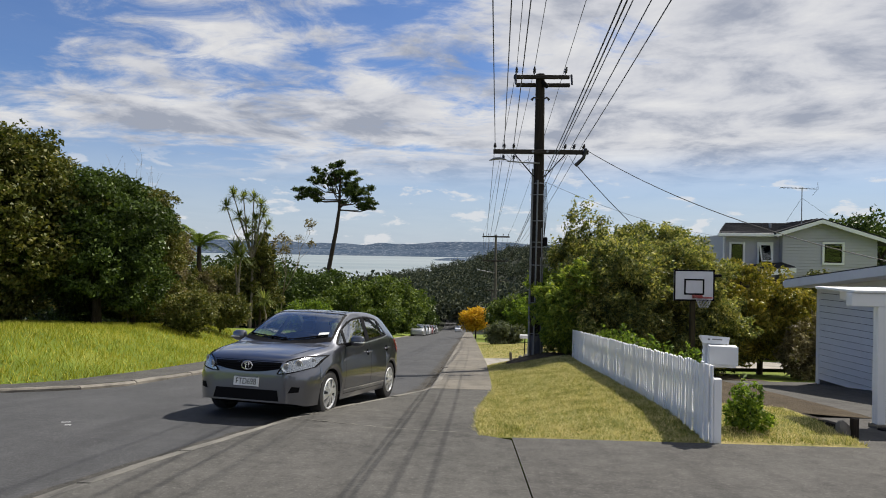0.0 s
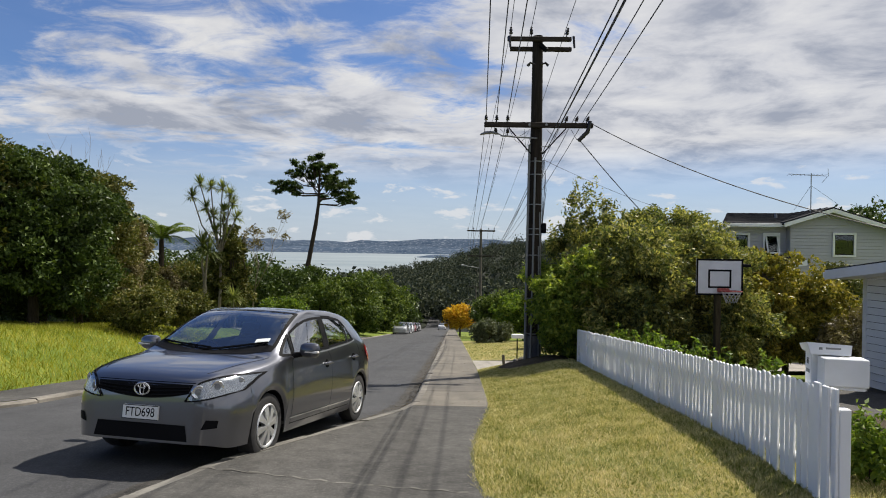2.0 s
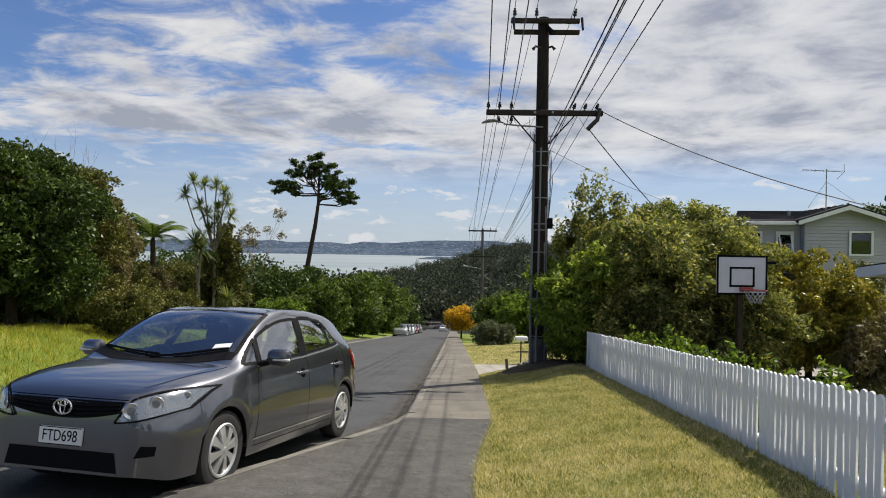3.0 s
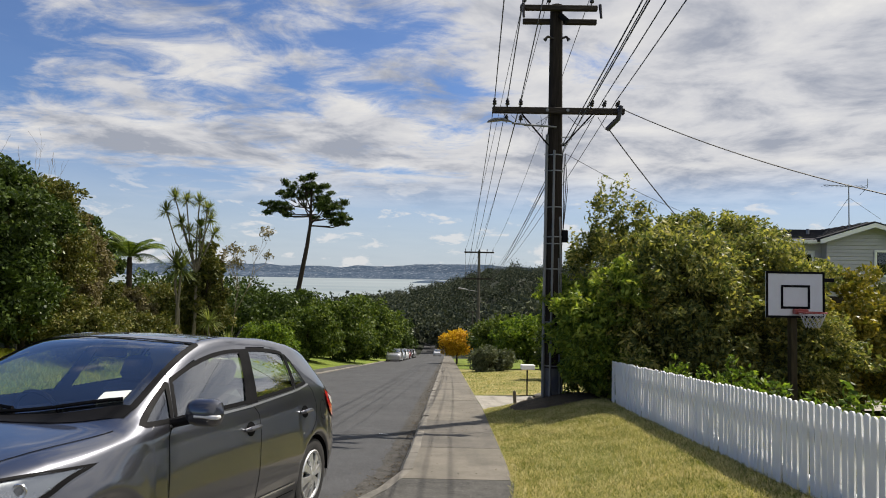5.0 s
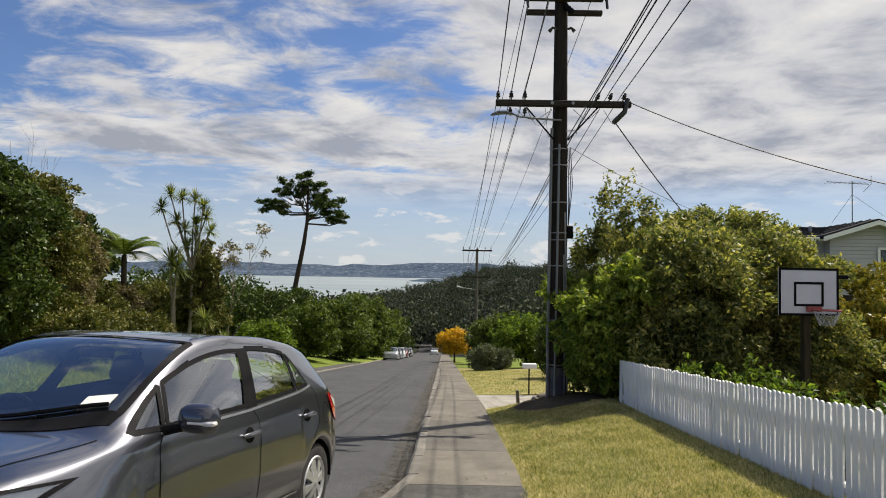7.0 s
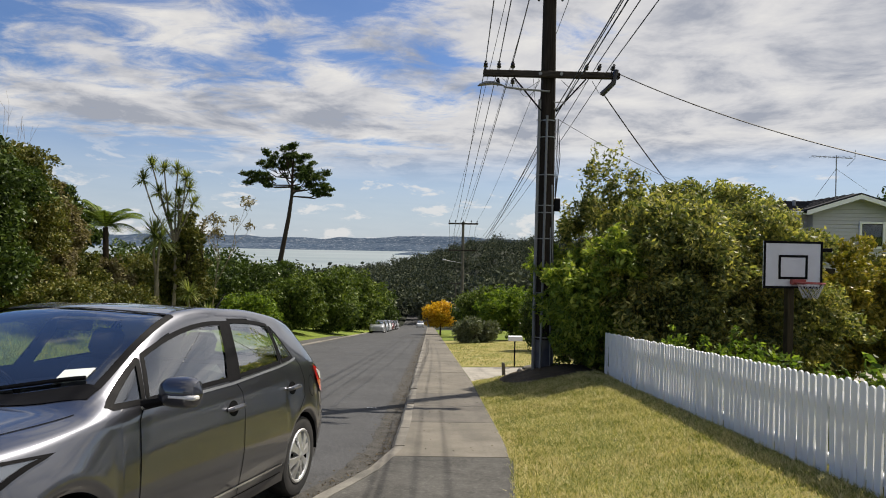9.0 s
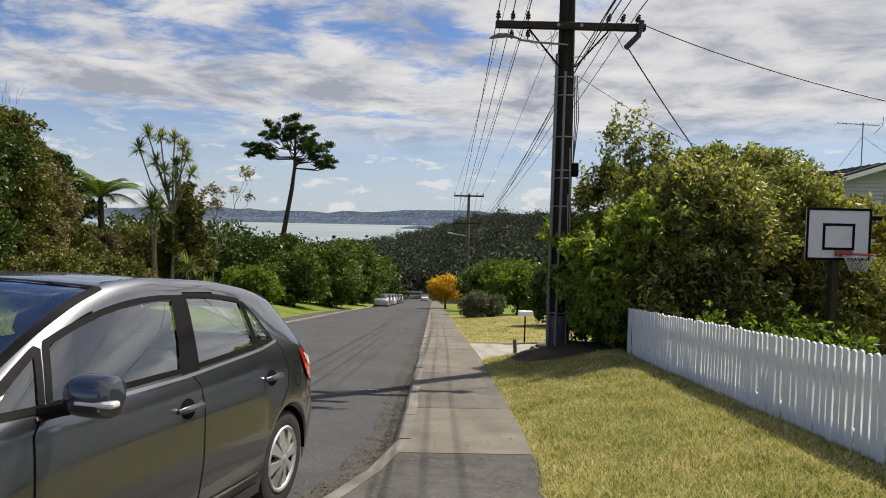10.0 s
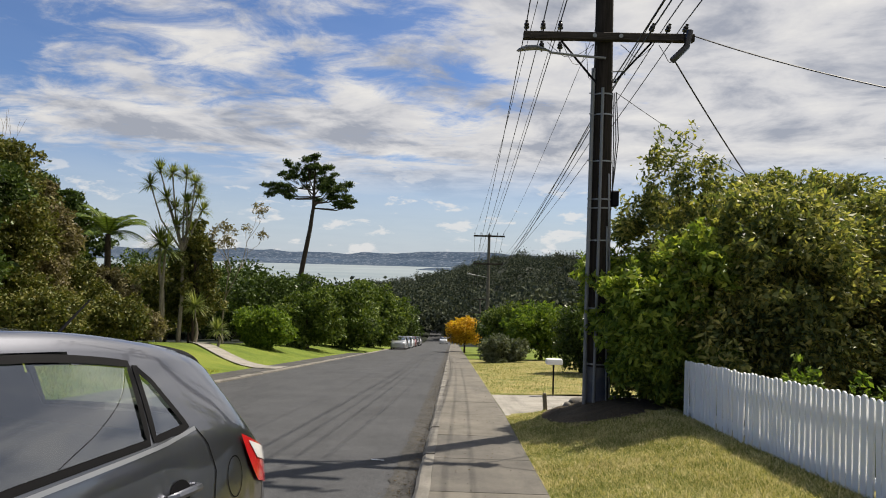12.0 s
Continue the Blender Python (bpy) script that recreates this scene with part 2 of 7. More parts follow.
# near-black floor colour with the shade of the trees painted in
FOREST = grass_like("forest_floor_painted_shade", [(0.3, (0.010, 0.014, 0.008)), (0.7, (0.028, 0.034, 0.018))], 0.05)
BLACK = paint("black_plastic", (0.008, 0.008, 0.009), 0.6, 0.0, (0.02, 0.02, 0.02), Specular_IOR_Level=0.06)
RUBBER = paint("tyre_rubber", (0.018, 0.018, 0.019), 0.8, 0.3, (0.07, 0.065, 0.06), 6.0)
POLE_WOOD = timber("tarred_pole_wood", (0.010, 0.009, 0.008), (0.050, 0.040, 0.032), (7, 7, 0.35))
ARM_WOOD = timber("weathered_arm_wood", (0.018, 0.016, 0.014), (0.075, 0.062, 0.052), (0.6, 7, 7))
GREY_WOOD = timber("grey_weathered_wood", (0.09, 0.08, 0.065), (0.26, 0.23, 0.18), (8, 8, 0.8))
BARK = timber("tree_bark", (0.020, 0.016, 0.012), (0.085, 0.068, 0.050), (4, 4, 0.8), 0.9)
PALE_BARK = timber("pale_tree_bark", (0.13, 0.11, 0.085), (0.36, 0.32, 0.26), (4, 4, 0.8), 0.9)
STEEL = metal("galvanised_steel", (0.30, 0.31, 0.32), 0.5)
CHROME = metal("chrome", (0.82, 0.83, 0.84), 0.12, 0.1)
WIRE = paint("dark_cable", (0.018, 0.018, 0.019), 0.5, 0.0)
INSULATOR = paint("dark_porcelain", (0.020, 0.017, 0.016), 0.22, 0.0)
GREY_PVC = paint("grey_conduit", (0.20, 0.21, 0.22), 0.55, 0.15, (0.1, 0.1, 0.1))
PANE = plain_glass("window_glass", (0.75, 0.82, 0.82), 0.05)
RED = paint("faded_red_paint", (0.36, 0.045, 0.040), 0.5, 0.2)

# ---- mesh helpers ----


class Geo:
    """Collects vertices and faces of one mesh."""

    def __init__(self):
        self.v, self.f = [], []

    def add(self, verts, faces):
        k = len(self.v)
        self.v += [tuple(p) for p in verts]
        self.f += [tuple(i + k for i in q) for q in faces]
        return self

    def box(self, lo, hi, b=0.0, m=None):
        (x0, y0, z0), (x1, y1, z1) = lo, hi
        b = min(b, (x1 - x0) * 0.45, (y1 - y0) * 0.45, (z1 - z0) * 0.45)
        if b <= 0:
            pts = [(x, y, z) for z in (z0, z1) for y in (y0, y1) for x in (x0, x1)]
            fs = [(0, 2, 3, 1), (4, 5, 7, 6), (0, 1, 5, 4), (2, 6, 7, 3), (0, 4, 6, 2), (1, 3, 7, 5)]
        else:
            pts, fs, at = [], [], {}
            for ix in (0, 1):
                for iy in (0, 1):
                    for iz in (0, 1):
                        c = ((x0, x1)[ix], (y0, y1)[iy], (z0, z1)[iz])
                        s = (1 - 2 * ix, 1 - 2 * iy, 1 - 2 * iz)
                        for a in range(3):
                            at[ix, iy, iz, a] = len(pts)
                            pts.append(tuple(c[k] + (0 if k == a else s[k] * b) for k in range(3)))
            def key(a, i, j, k):
                q = [0, 0, 0]
                q[a], q[(a + 1) % 3], q[(a + 2) % 3] = i, j, k
                return q
            for a in range(3):
                for i in (0, 1):
                    loop = [at[(*key(a, i, j, k), a)] for j, k in ((0, 0), (1, 0), (1, 1), (0, 1))]
                    fs.append(loop if i else loop[::-1])
                p, q = (a + 1) % 3, (a + 2) % 3
                for j in (0, 1):
                    for k in (0, 1):
                        e = [at[(*key(a, i, j, k), w)] for i, w in ((0, p), (1, p), (1, q), (0, q))]
                        fs.append(e if (j == k) else e[::-1])
            for ix in (0, 1):
                for iy in (0, 1):
                    for iz in (0, 1):
                        e = [at[ix, iy, iz, a] for a in range(3)]
                        fs.append(e if (ix + iy + iz) % 2 else e[::-1])
        if m is not None:
            pts = [m @ Vector(p) for p in pts]
        return self.add(pts, fs)

    def tube(self, pts, radii, n=8, caps=True):
        pts = [Vector(p) for p in pts]
        if not hasattr(radii, "__len__"):
            radii = [radii] * len(pts)
        vs, fs = [], []
        side = None
        for i, p in enumerate(pts):
            d = (pts[min(i + 1, len(pts) - 1)] - pts[max(i - 1, 0)]).normalized()
            if side is None:
                side = d.orthogonal().normalized()
            side = (side - d * side.dot(d)).normalized()
            up = d.cross(side)
            for k in range(n):
                a = 2 * math.pi * k / n
                vs.append(p + (side * math.cos(a) + up * math.sin(a)) * radii[i])
        for i in range(len(pts) - 1):
            for k in range(n):
                a, b = i * n + k, i * n + (k + 1) % n
                fs.append((a, b, b + n, a + n))
        if caps:
            fs.append(tuple(range(n))[::-1])
            fs.append(tuple(range((len(pts) - 1) * n, len(pts) * n)))
        return self.add(vs, fs)

    def grid(self, fn, nu, nv):
        vs = [fn(i / nu, j / nv) for j in range(nv + 1) for i in range(nu + 1)]
        w = nu + 1
        return self.add(vs, [(j * w + i, j * w + i + 1, (j + 1) * w + i + 1, (j + 1) * w + i) for j in range(nv) for i in range(nu)])

    def prism(self, outline, z0, z1):
        """Upright prism over a plan outline, counter-clockwise; z0, z1 numbers or functions of x, y."""
        lo = z0 if callable(z0) else (lambda x, y: z0)
        hi = z1 if callable(z1) else (lambda x, y: z1)
        n = len(outline)
        vs = [(x, y, lo(x, y)) for x, y in outline] + [(x, y, hi(x, y)) for x, y in outline]
        fs = [tuple(range(n))[::-1], tuple(range(n, 2 * n))]
        fs += [(i, (i + 1) % n, n + (i + 1) % n, n + i) for i in range(n)]
        return self.add(vs, fs)

    def lathe(self, profile, n=16, m=None):
        """Profile of (radius, height) turned about z."""
        vs = [(r * math.cos(2 * math.pi * k / n), r * math.sin(2 * math.pi * k / n), z) for r, z in profile for k in range(n)]
        if m is not None:
            vs = [m @ Vector(p) for p in vs]
        fs = [(i * n + k, i * n + (k + 1) % n, (i + 1) * n + (k + 1) % n, (i + 1) * n + k) for i in range(len(profile) - 1) for k in range(n)]
        return self.add(vs, fs)


def mesh_of(name, geo, mat, smooth=True, angle=38):
    me = bpy.data.meshes.new(name)
    me.from_pydata(geo.v, [], geo.f)
    if smooth:
        me.polygons.foreach_set("use_smooth", [True] * len(me.polygons))
        me.set_sharp_from_angle(angle=radians(angle))
    me.materials.append(mat)
    me.update()
    return me


def part(name, geo, mat, parent=None, label="", smooth=True, angle=38):
    """One mesh object under a thing or a part; geometry is given in the parent's own frame."""
    me = geo if isinstance(geo, bpy.types.Mesh) else mesh_of(name, geo, mat, smooth, angle)
    ob = new(name, me)
    if parent is not None:
        ob.parent = parent
    if label:
        tagged(ob, label)
    return ob


def thing(name, m, label, category, group="", kind=""):
    e = new(name)
    e.empty_display_size = 0.2
    e.matrix_world = m
    return tagged(e, label, category, group, kind)


def structure(name, geo, mat, label, category, smooth=False):
    return tagged(part(name, geo, mat, None, "", smooth), label, category, "", "structure")


# ---- plan ----
def lerp_table(table, u):
    if u <= table[0][0]:
        return table[0][1]
    for (a, p), (b, q) in zip(table, table[1:]):
        if u <= b:
            return p + (q - p) * (u - a) / (b - a)
    return table[-1][1]


def smooth(a, b, u):
    w = min(1.0, max(0.0, (u - a) / (b - a)))
    return w * w * (3 - 2 * w)


def street(y):
    """Height of the footpath along the falling street."""
    if y < -40:
        return 3.4
    if y < 0:
        return -0.085 * y
    if y < 12:
        return -0.085 * y - 0.0012 * y * y
    if y < 160:
        return -1.193 - (y - 12) * 0.116
    return -18.36 - 3.0 * (1 - math.exp(-(y - 160) * 0.116 / 3.0)) - (y - 160) * 0.004


KERB_R = [(-30, -6.0), (-6, -4.2), (0, -3.55), (4.6, -2.96), (5.9, -2.70), (7.2, -2.41), (8.3, -2.18), (9.4, -1.74), (11.0, -1.16), (12.1, -0.84), (13.2, -0.67), (15, -0.65), (300, -0.65)]
KERB_L = [(-30, -16.0), (4, -14.0), (8.6, -11.0), (10.5, -7.9), (11.4, -6.95), (12.3, -6.55), (15.6, -6.45), (22, -6.9), (26, -7.1), (300, -7.1)]
ROAD_DROP = 0.055


def lip(x, y):
    """The asphalt crossing swells towards its outer edge."""
    return 0.045 * (1 - smooth(9.6, 13.0, y)) * (1 - smooth(0.0, 1.5, x - kerb_r(y) - 0.1))


def kerb_r(y):
    return lerp_table(KERB_R, y)


def kerb_l(y):
    return lerp_table(KERB_L, y)


def terrain(x, y):
    z = street(y)
    kl = kerb_l(y)
    if x < kl:
        d = kl - x
        rise = 0.95 * smooth(0.8, 5.5, d) * (1 - 0.45 * smooth(30, 60, y))
        z += 0.02 + rise
        if x < -26:
            z -= 0.10 * min(60, -26 - x) * smooth(10, 60, y)
    if y > 180:
        z += 20.5 * smooth(-22, 70, x + 0.04 * y) * smooth(200, 420, y) * (1 - smooth(560, 800, y))
        z += 2.0 * noise.noise((x * 0.012, y * 0.012, 3.0))
        z -= 9.0 * smooth(640, 900, y)
    return z


def ground_sheet():
    xs = sorted({-4200, -2600, -1500, -900, -600, -400, -280, -200, -150, -110, -80, -65, -52, -44, *[v * 1.0 for v in range(-38, 24)], 26, 30, 36, 44, 54, 66, 80, 100, 125, 160, 200, 260, 340, 460, 650, 900, 1500, 2600, 4200})
    ys = sorted({-900, -300, -120, -60, *range(-44, -10, 4), *range(-10, 60, 1), *range(60, 130, 4), *range(130, 300, 12), *range(300, 900, 30), 1000, 1300, 1800, 2600, 3600, 4700})
    g = Geo()
    vs = []
    for y in ys:
        for x in xs:
            z = terrain(x, y) - 0.03
            if kerb_l(y) - 0.9 < x < 0.9 and y < 230:
                z -= 0.35
            elif y < 8 and -14 < x < 13:
                z -= 0.3
            vs.append((x, y, z))
    w = len(xs)
    g.add(vs, [(j * w + i, j * w + i + 1, (j + 1) * w + i + 1, (j + 1) * w + i) for j in range(len(ys) - 1) for i in range(w - 1)])
    ob = structure("ground", g, MEADOW, "grassy ground falling away downhill to the bay", "ground", True)
    # faces below the woods take the floor with tree shade in its colour
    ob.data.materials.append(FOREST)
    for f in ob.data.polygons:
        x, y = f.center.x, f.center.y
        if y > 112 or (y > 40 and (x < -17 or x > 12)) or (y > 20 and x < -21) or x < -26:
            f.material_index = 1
    return ob


ground_sheet()


def strip(left, right, z, y0, y1, step, depth=0.0):
    """A ribbon between two plan curves of y."""
    g = Geo()
    n = max(1, round((y1 - y0) / step))
    for k in range(n + 1):
        y = y0 + (y1 - y0) * k / n
        a, b = left(y), right(y)
        for q in range(5):
            x = a + (b - a) * q / 4
            g.v.append((x, y, z(x, y)))
    g.f += [(k * 5 + q, k * 5 + q + 1, k * 5 + q + 6, k * 5 + q + 5) for k in range(n) for q in range(4)]
    if depth:
        rim = [5 * i for i in range(n + 1)] + [5 * n + q for q in range(1, 5)] + [5 * i + 4 for i in range(n - 1, -1, -1)] + [3, 2, 1]
        base = len(g.v)
        g.v += [(g.v[i][0], g.v[i][1], g.v[i][2] - depth) for i in rim]
        g.f += [(rim[i], base + i, base + (i + 1) % len(rim), rim[(i + 1) % len(rim)]) for i in range(len(rim))]
    return g


def road_z(x, y):
    a, b = kerb_l(y), kerb_r(y)
    u = (x - a) / (b - a) * 2 - 1
    return street(y) - ROAD_DROP + 0.05 * (1 - u * u) + 0.03 * (1 - smooth(8.6, 11.6, y))


structure("road", strip(kerb_l, kerb_r, road_z, -40, 230, 0.6), ROAD, "worn dark grey asphalt street running downhill", "road", True)
structure("road_channel", strip(lambda y: kerb_r(y) - 0.30 - 0.04 * noise.noise((y * 1.7, 0, 0)) - 0.05 * noise.noise((y * 5.1, 3, 0)), kerb_r, lambda x, y: road_z(x, y) + 0.006, -20, 120, 0.15), GUTTER, "gritty stained gutter channel along the kerb", "gutter", True)


def kerb(name, edge, inward, y0, y1, label):
    e = tagged(new(name), label, "kerb", "", "structure")
    y, k = y0, 0
    while y < y1:
        length = 1.2 if y < 60 else 6.0
        y2 = min(y1, y + length)
        g = Geo()
        n = 8 if y < 24 else 3
        for i in range(n + 1):
            yy = y + 0.008 + (y2 - y - 0.016) * i / n
            x, z = edge(yy), street(yy) + 0.018 + 0.006 * math.sin(k * 2.7) + (lip(edge(yy), yy) if inward > 0 else 0)
            s = inward
            x += 0.014 * noise.noise((yy * 3.1, s, 0.5)) + 0.008 * noise.noise((yy * 11.0, s, 2.0))
            g.v += [(x - s * 0.03, yy, z - 0.3), (x - s * 0.02, yy, z - 0.03), (x + s * 0.015, yy, z), (x + s * 0.13, yy, z + 0.003), (x + s * 0.13, yy, z - 0.3)]
        for i in range(n):
            for q in range(4):
                a = i * 5 + q
                g.f.append((a, a + 1, a + 6, a + 5) if s < 0 else (a, a + 5, a + 6, a + 1))
        g.f += [(0, 1, 2, 3, 4), tuple(range(n * 5, n * 5 + 5))]
        part("kerb_stone", g, WORN_EDGE if y < 11.4 and s > 0 else KERB, e, "", True)
        y, k = y2, k + 1
    return e


kerb("kerb_1", kerb_r, 1, -12, 150, "low worn concrete kerb between street and footpath")
kerb("kerb_2", kerb_l, -1, 9.0, 110, "pale concrete kerb along the grassy bank")

# footpath: worn asphalt apron, then concrete slabs
LAWN_EDGE = [(7.4, 0.20), (8.2, 0.13), (9.3, 0.16), (10.5, 0.27), (12.0, 0.46), (13.0, 0.56), (15, 0.60), (21, 0.69), (60, 0.75), (150, 0.85)]


def lawn_edge(y):
    return lerp_table(LAWN_EDGE, y)


def path_z(x, y):
    return street(y) + 0.02 + lip(x, y)


structure("pavement_apron", strip(lambda y: kerb_r(y) + 0.12, lambda y: lawn_edge(y) + 0.04 if y > 7.45 else 0.57, path_z, -14, 12.64, 0.3), APRON, "cracked dark asphalt crossing with pale seams", "pavement", True)
structure("driveway", strip(lambda y: 0.582, lambda y: 14.0, path_z, -14, 7.42, 0.4), DRIVE, "grey asphalt driveway sloping past the fence", "driveway", True)
seam = Geo()
for k in range(30):
    u0, u1 = k / 30, (k + 1) / 30
    xa, xb = -2.2 + 2.3 * u0, -2.2 + 2.3 * u1
    ya, yb = 8.05 - 0.45 * u0 + 0.02 * math.sin(k * 1.9), 8.05 - 0.45 * u1 + 0.02 * math.sin((k + 1) * 1.9)
    w = 0.022 + 0.016 * math.sin(k * 2.4)
    seam.add([(xa, ya, path_z(xa, ya) + 0.004), (xb, yb, path_z(xb, yb) + 0.004), (xb, yb + w, path_z(xb, yb + w) + 0.004), (xa, ya + w, path_z(xa, ya + w) + 0.004)], [(0, 1, 2, 3)])
structure("trim_seam", seam, WORN_EDGE, "pale worn concrete edge across the asphalt", "seam")

slab_root = tagged(new("footpath"), "concrete footpath of long slabs with stained joints", "footpath", "", "structure")
SLABS = [12.65, 14.87, 16.55, 18.4, 21.0, 23.4, 25.8, 28.2, 30.6, 33, 36, 39, 42, 46, 50, 55, 60, 66, 72, 80, 90, 100, 115, 130, 150]
for k, (y0, y1) in enumerate(zip(SLABS, SLABS[1:])):
    g = strip(lambda y: kerb_r(y) + 0.125, lambda y: lawn_edge(y), lambda x, y: path_z(x, y) + 0.003 * math.sin(k * 3.1), y0 + 0.008, y1 - 0.008, 0.6)
    n = len(g.v)
    rim = [5 * i for i in range(n // 5)] + [n - 5 + q for q in range(1, 5)] + [5 * i + 4 for i in range(n // 5 - 2, -1, -1)] + [3, 2, 1]
    low = [(g.v[i][0], g.v[i][1], g.v[i][2] - 0.12) for i in rim]
    base = len(g.v)
    g.v += low
    g.f += [(rim[i], base + i, base + (i + 1) % len(rim), rim[(i + 1) % len(rim)]) for i in range(len(rim))]
    part("slab", g, CONCRETE_DARK if k in (1, 2) else CONCRETE, slab_root, "dark stained slab" if k in (1, 2) else "")


def verge_rise(x, y):
    """The verge climbs from the path towards the fence, and more so downhill."""
    r = min(0.40, 0.08 + 0.03 * max(0.0, y - 7.3)) * (1 - smooth(20.2, 21.6, y)) * smooth(7.4, 9.0, y)
    return r * smooth(0.6, 2.6, x) * (1 - smooth(3.4, 7.0, x))


def lawn_z(x, y):
    m = 0.06 * math.exp(-((x - 2.3) ** 2 / 1.6 + (y - 19.6) ** 2 / 4.0)) + verge_rise(x, y)
    e = smooth(0.0, 0.25, x - lawn_edge(y)) * smooth(7.4, 7.8, y)
    return street(y) + 0.012 + 0.03 * e + m + 0.012 * noise.noise((x * 1.3, y * 1.3, 0))


structure("verge", strip(lawn_edge, lambda y: 3.1, lawn_z, 7.43, 21.3, 0.22, 0.4), LAWN, "dry mown grass verge between path and fence", "lawn", True)
bare = Geo()
for k in range(36):
    t = 2 * math.pi * k / 36
    for q in range(5):
        rad = q / 4 * (1 + 0.28 * noise.noise((math.cos(t) * 1.6, math.sin(t) * 1.6, 2.0)))
        x, y = 2.15 + 1.0 * rad * math.cos(t), 19.6 + 1.75 * rad * math.sin(t)
        bare.v.append((x, y, lawn_z(x, y) + 0.018 + 0.05 * (noise.noise((x * 3, y * 3, 1)) if q < 4 else -0.5)))
bare.f = [(k * 5 + q, k * 5 + q + 1, (k * 5 + q + 6) % 180, (k * 5 + q + 5) % 180) for k in range(36) for q in range(4)]
structure("bare_ground", bare, EARTH, "bare brown earth and leaf litter round the pole", "earth", True)
structure("verge_far", strip(lawn_edge, lambda y: 9.0, lambda x, y: lawn_z(x, y) + 0.02 * (x - 0.7), 25.5, 52, 0.5), LAWN, "mown lawn beyond the concrete drive", "lawn", True)
structure("yard_lawn", strip(lambda y: 2.9, lambda y: 4.6 + 0.10 * (y - 7.4), lambda x, y: street(y) + 0.012 + 0.025 * smooth(7.4, 7.8, y) + verge_rise(x, y), 7.43, 9.9, 0.25, 0.4), LAWN, "small patch of grass by the driveway", "lawn", True)
structure("yard", strip(lambda y: 3.11, lambda y: 8.0, lambda x, y: street(y) - 0.015 + verge_rise(x, y), 9.9, 21.4, 0.5), EARTH, "shaded earth of the garden behind the fence", "ground", True)
structure("driveway_lower", strip(lambda y: 4.62 + 0.10 * (y - 7.4), lambda y: 16.0, lambda x, y: street(y) + 0.012, 7.424, 16.9, 0.5), DRIVE, "dark asphalt yard in front of the garage", "driveway", True)
g = Geo()
g.grid(lambda u, v: (0.70 + 12 * u, 21.0 + 0.9 * u + 4.4 * v, street(21 + 4.4 * v) + 0.024 - 0.02 * u), 12, 8)
structure("driveway_concrete", g, PALE_CONCRETE, "pale concrete drive crossing the verge", "driveway", True)
structure("footpath_asphalt", strip(lambda y: kerb_l(y) - 1.25, lambda y: kerb_l(y) - 0.12, lambda x, y: street(y) + 0.022, 9.0, 60, 0.5), APRON, "dark asphalt footpath below the grassy bank", "footpath", True)
g = Geo()
g.grid(lambda u, v: (-7.2 - 8 * u, 34.0 + 1.8 * v + 9 * u * u + 1.0 * u, terrain(-7.2 - 8 * u, 34.0 + 1.8 * v + 9 * u * u + 1.0 * u) + 0.02), 16, 4)
structure("driveway_left", g, PALE_CONCRETE, "pale concrete drive climbing the grassy bank", "driveway", True)

for x, y, w, l, turn in ((-1.2, 16.55, 0.16, 0.035, -8), (-4.75, 7.55, 0.10, 0.03, 20), (-4.62, 7.38, 0.07, 0.03, 20)):
    mk = Geo()
    for u, v in ((-1, -1), (1, -1), (1, 1), (-1, 1)):
        q = Vector((u * w / 2, v * l / 2, 0))
        q.rotate(Euler((0, 0, radians(turn))))
        mk.v.append((x + q.x, y + q.y, road_z(x + q.x, y + q.y) + 0.012))
    mk.f = [(0, 1, 2, 3)]
    structure("road_mark", mk, WHITE, "small worn white paint mark on the street", "road mark")

# water and the land beyond
g = Geo().add([(-4600, 500, -27.2), (4600, 500, -27.2), (4600, 4950, -27.2), (-4600, 4950, -27.2)], [(0, 1, 2, 3)])


def sea(n):
    p = spot(n)
    c = n.ramp(n.noise(n.mapping(p, scale=(0.002, 0.006, 1)), 1.0, 5), [(0.35, (0.19, 0.235, 0.25)), (0.65, (0.27, 0.31, 0.32))])
    return principled(n, c, 0.5, bump=n.noise(p, 0.4, 4), strength=0.6, distance=0.5, Specular_IOR_Level=0.25)


structure("water", g, material("bay_water", sea), "calm silvery bay in the distance", "water")


def far_land(n):
    p = spot(n)
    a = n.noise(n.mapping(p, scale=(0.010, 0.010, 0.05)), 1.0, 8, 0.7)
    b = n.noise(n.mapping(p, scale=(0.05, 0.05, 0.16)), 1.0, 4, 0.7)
    # distance haze is painted in: blue base tones under the town specks
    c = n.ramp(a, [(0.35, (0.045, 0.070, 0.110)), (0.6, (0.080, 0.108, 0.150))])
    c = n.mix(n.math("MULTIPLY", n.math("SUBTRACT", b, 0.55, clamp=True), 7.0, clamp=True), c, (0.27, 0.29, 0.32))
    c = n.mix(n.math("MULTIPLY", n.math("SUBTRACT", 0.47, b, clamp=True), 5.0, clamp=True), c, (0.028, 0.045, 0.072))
    return principled(n, c, 1.0, Specular_IOR_Level=0.0)


FAR = material("far_land_painted_haze", far_land)


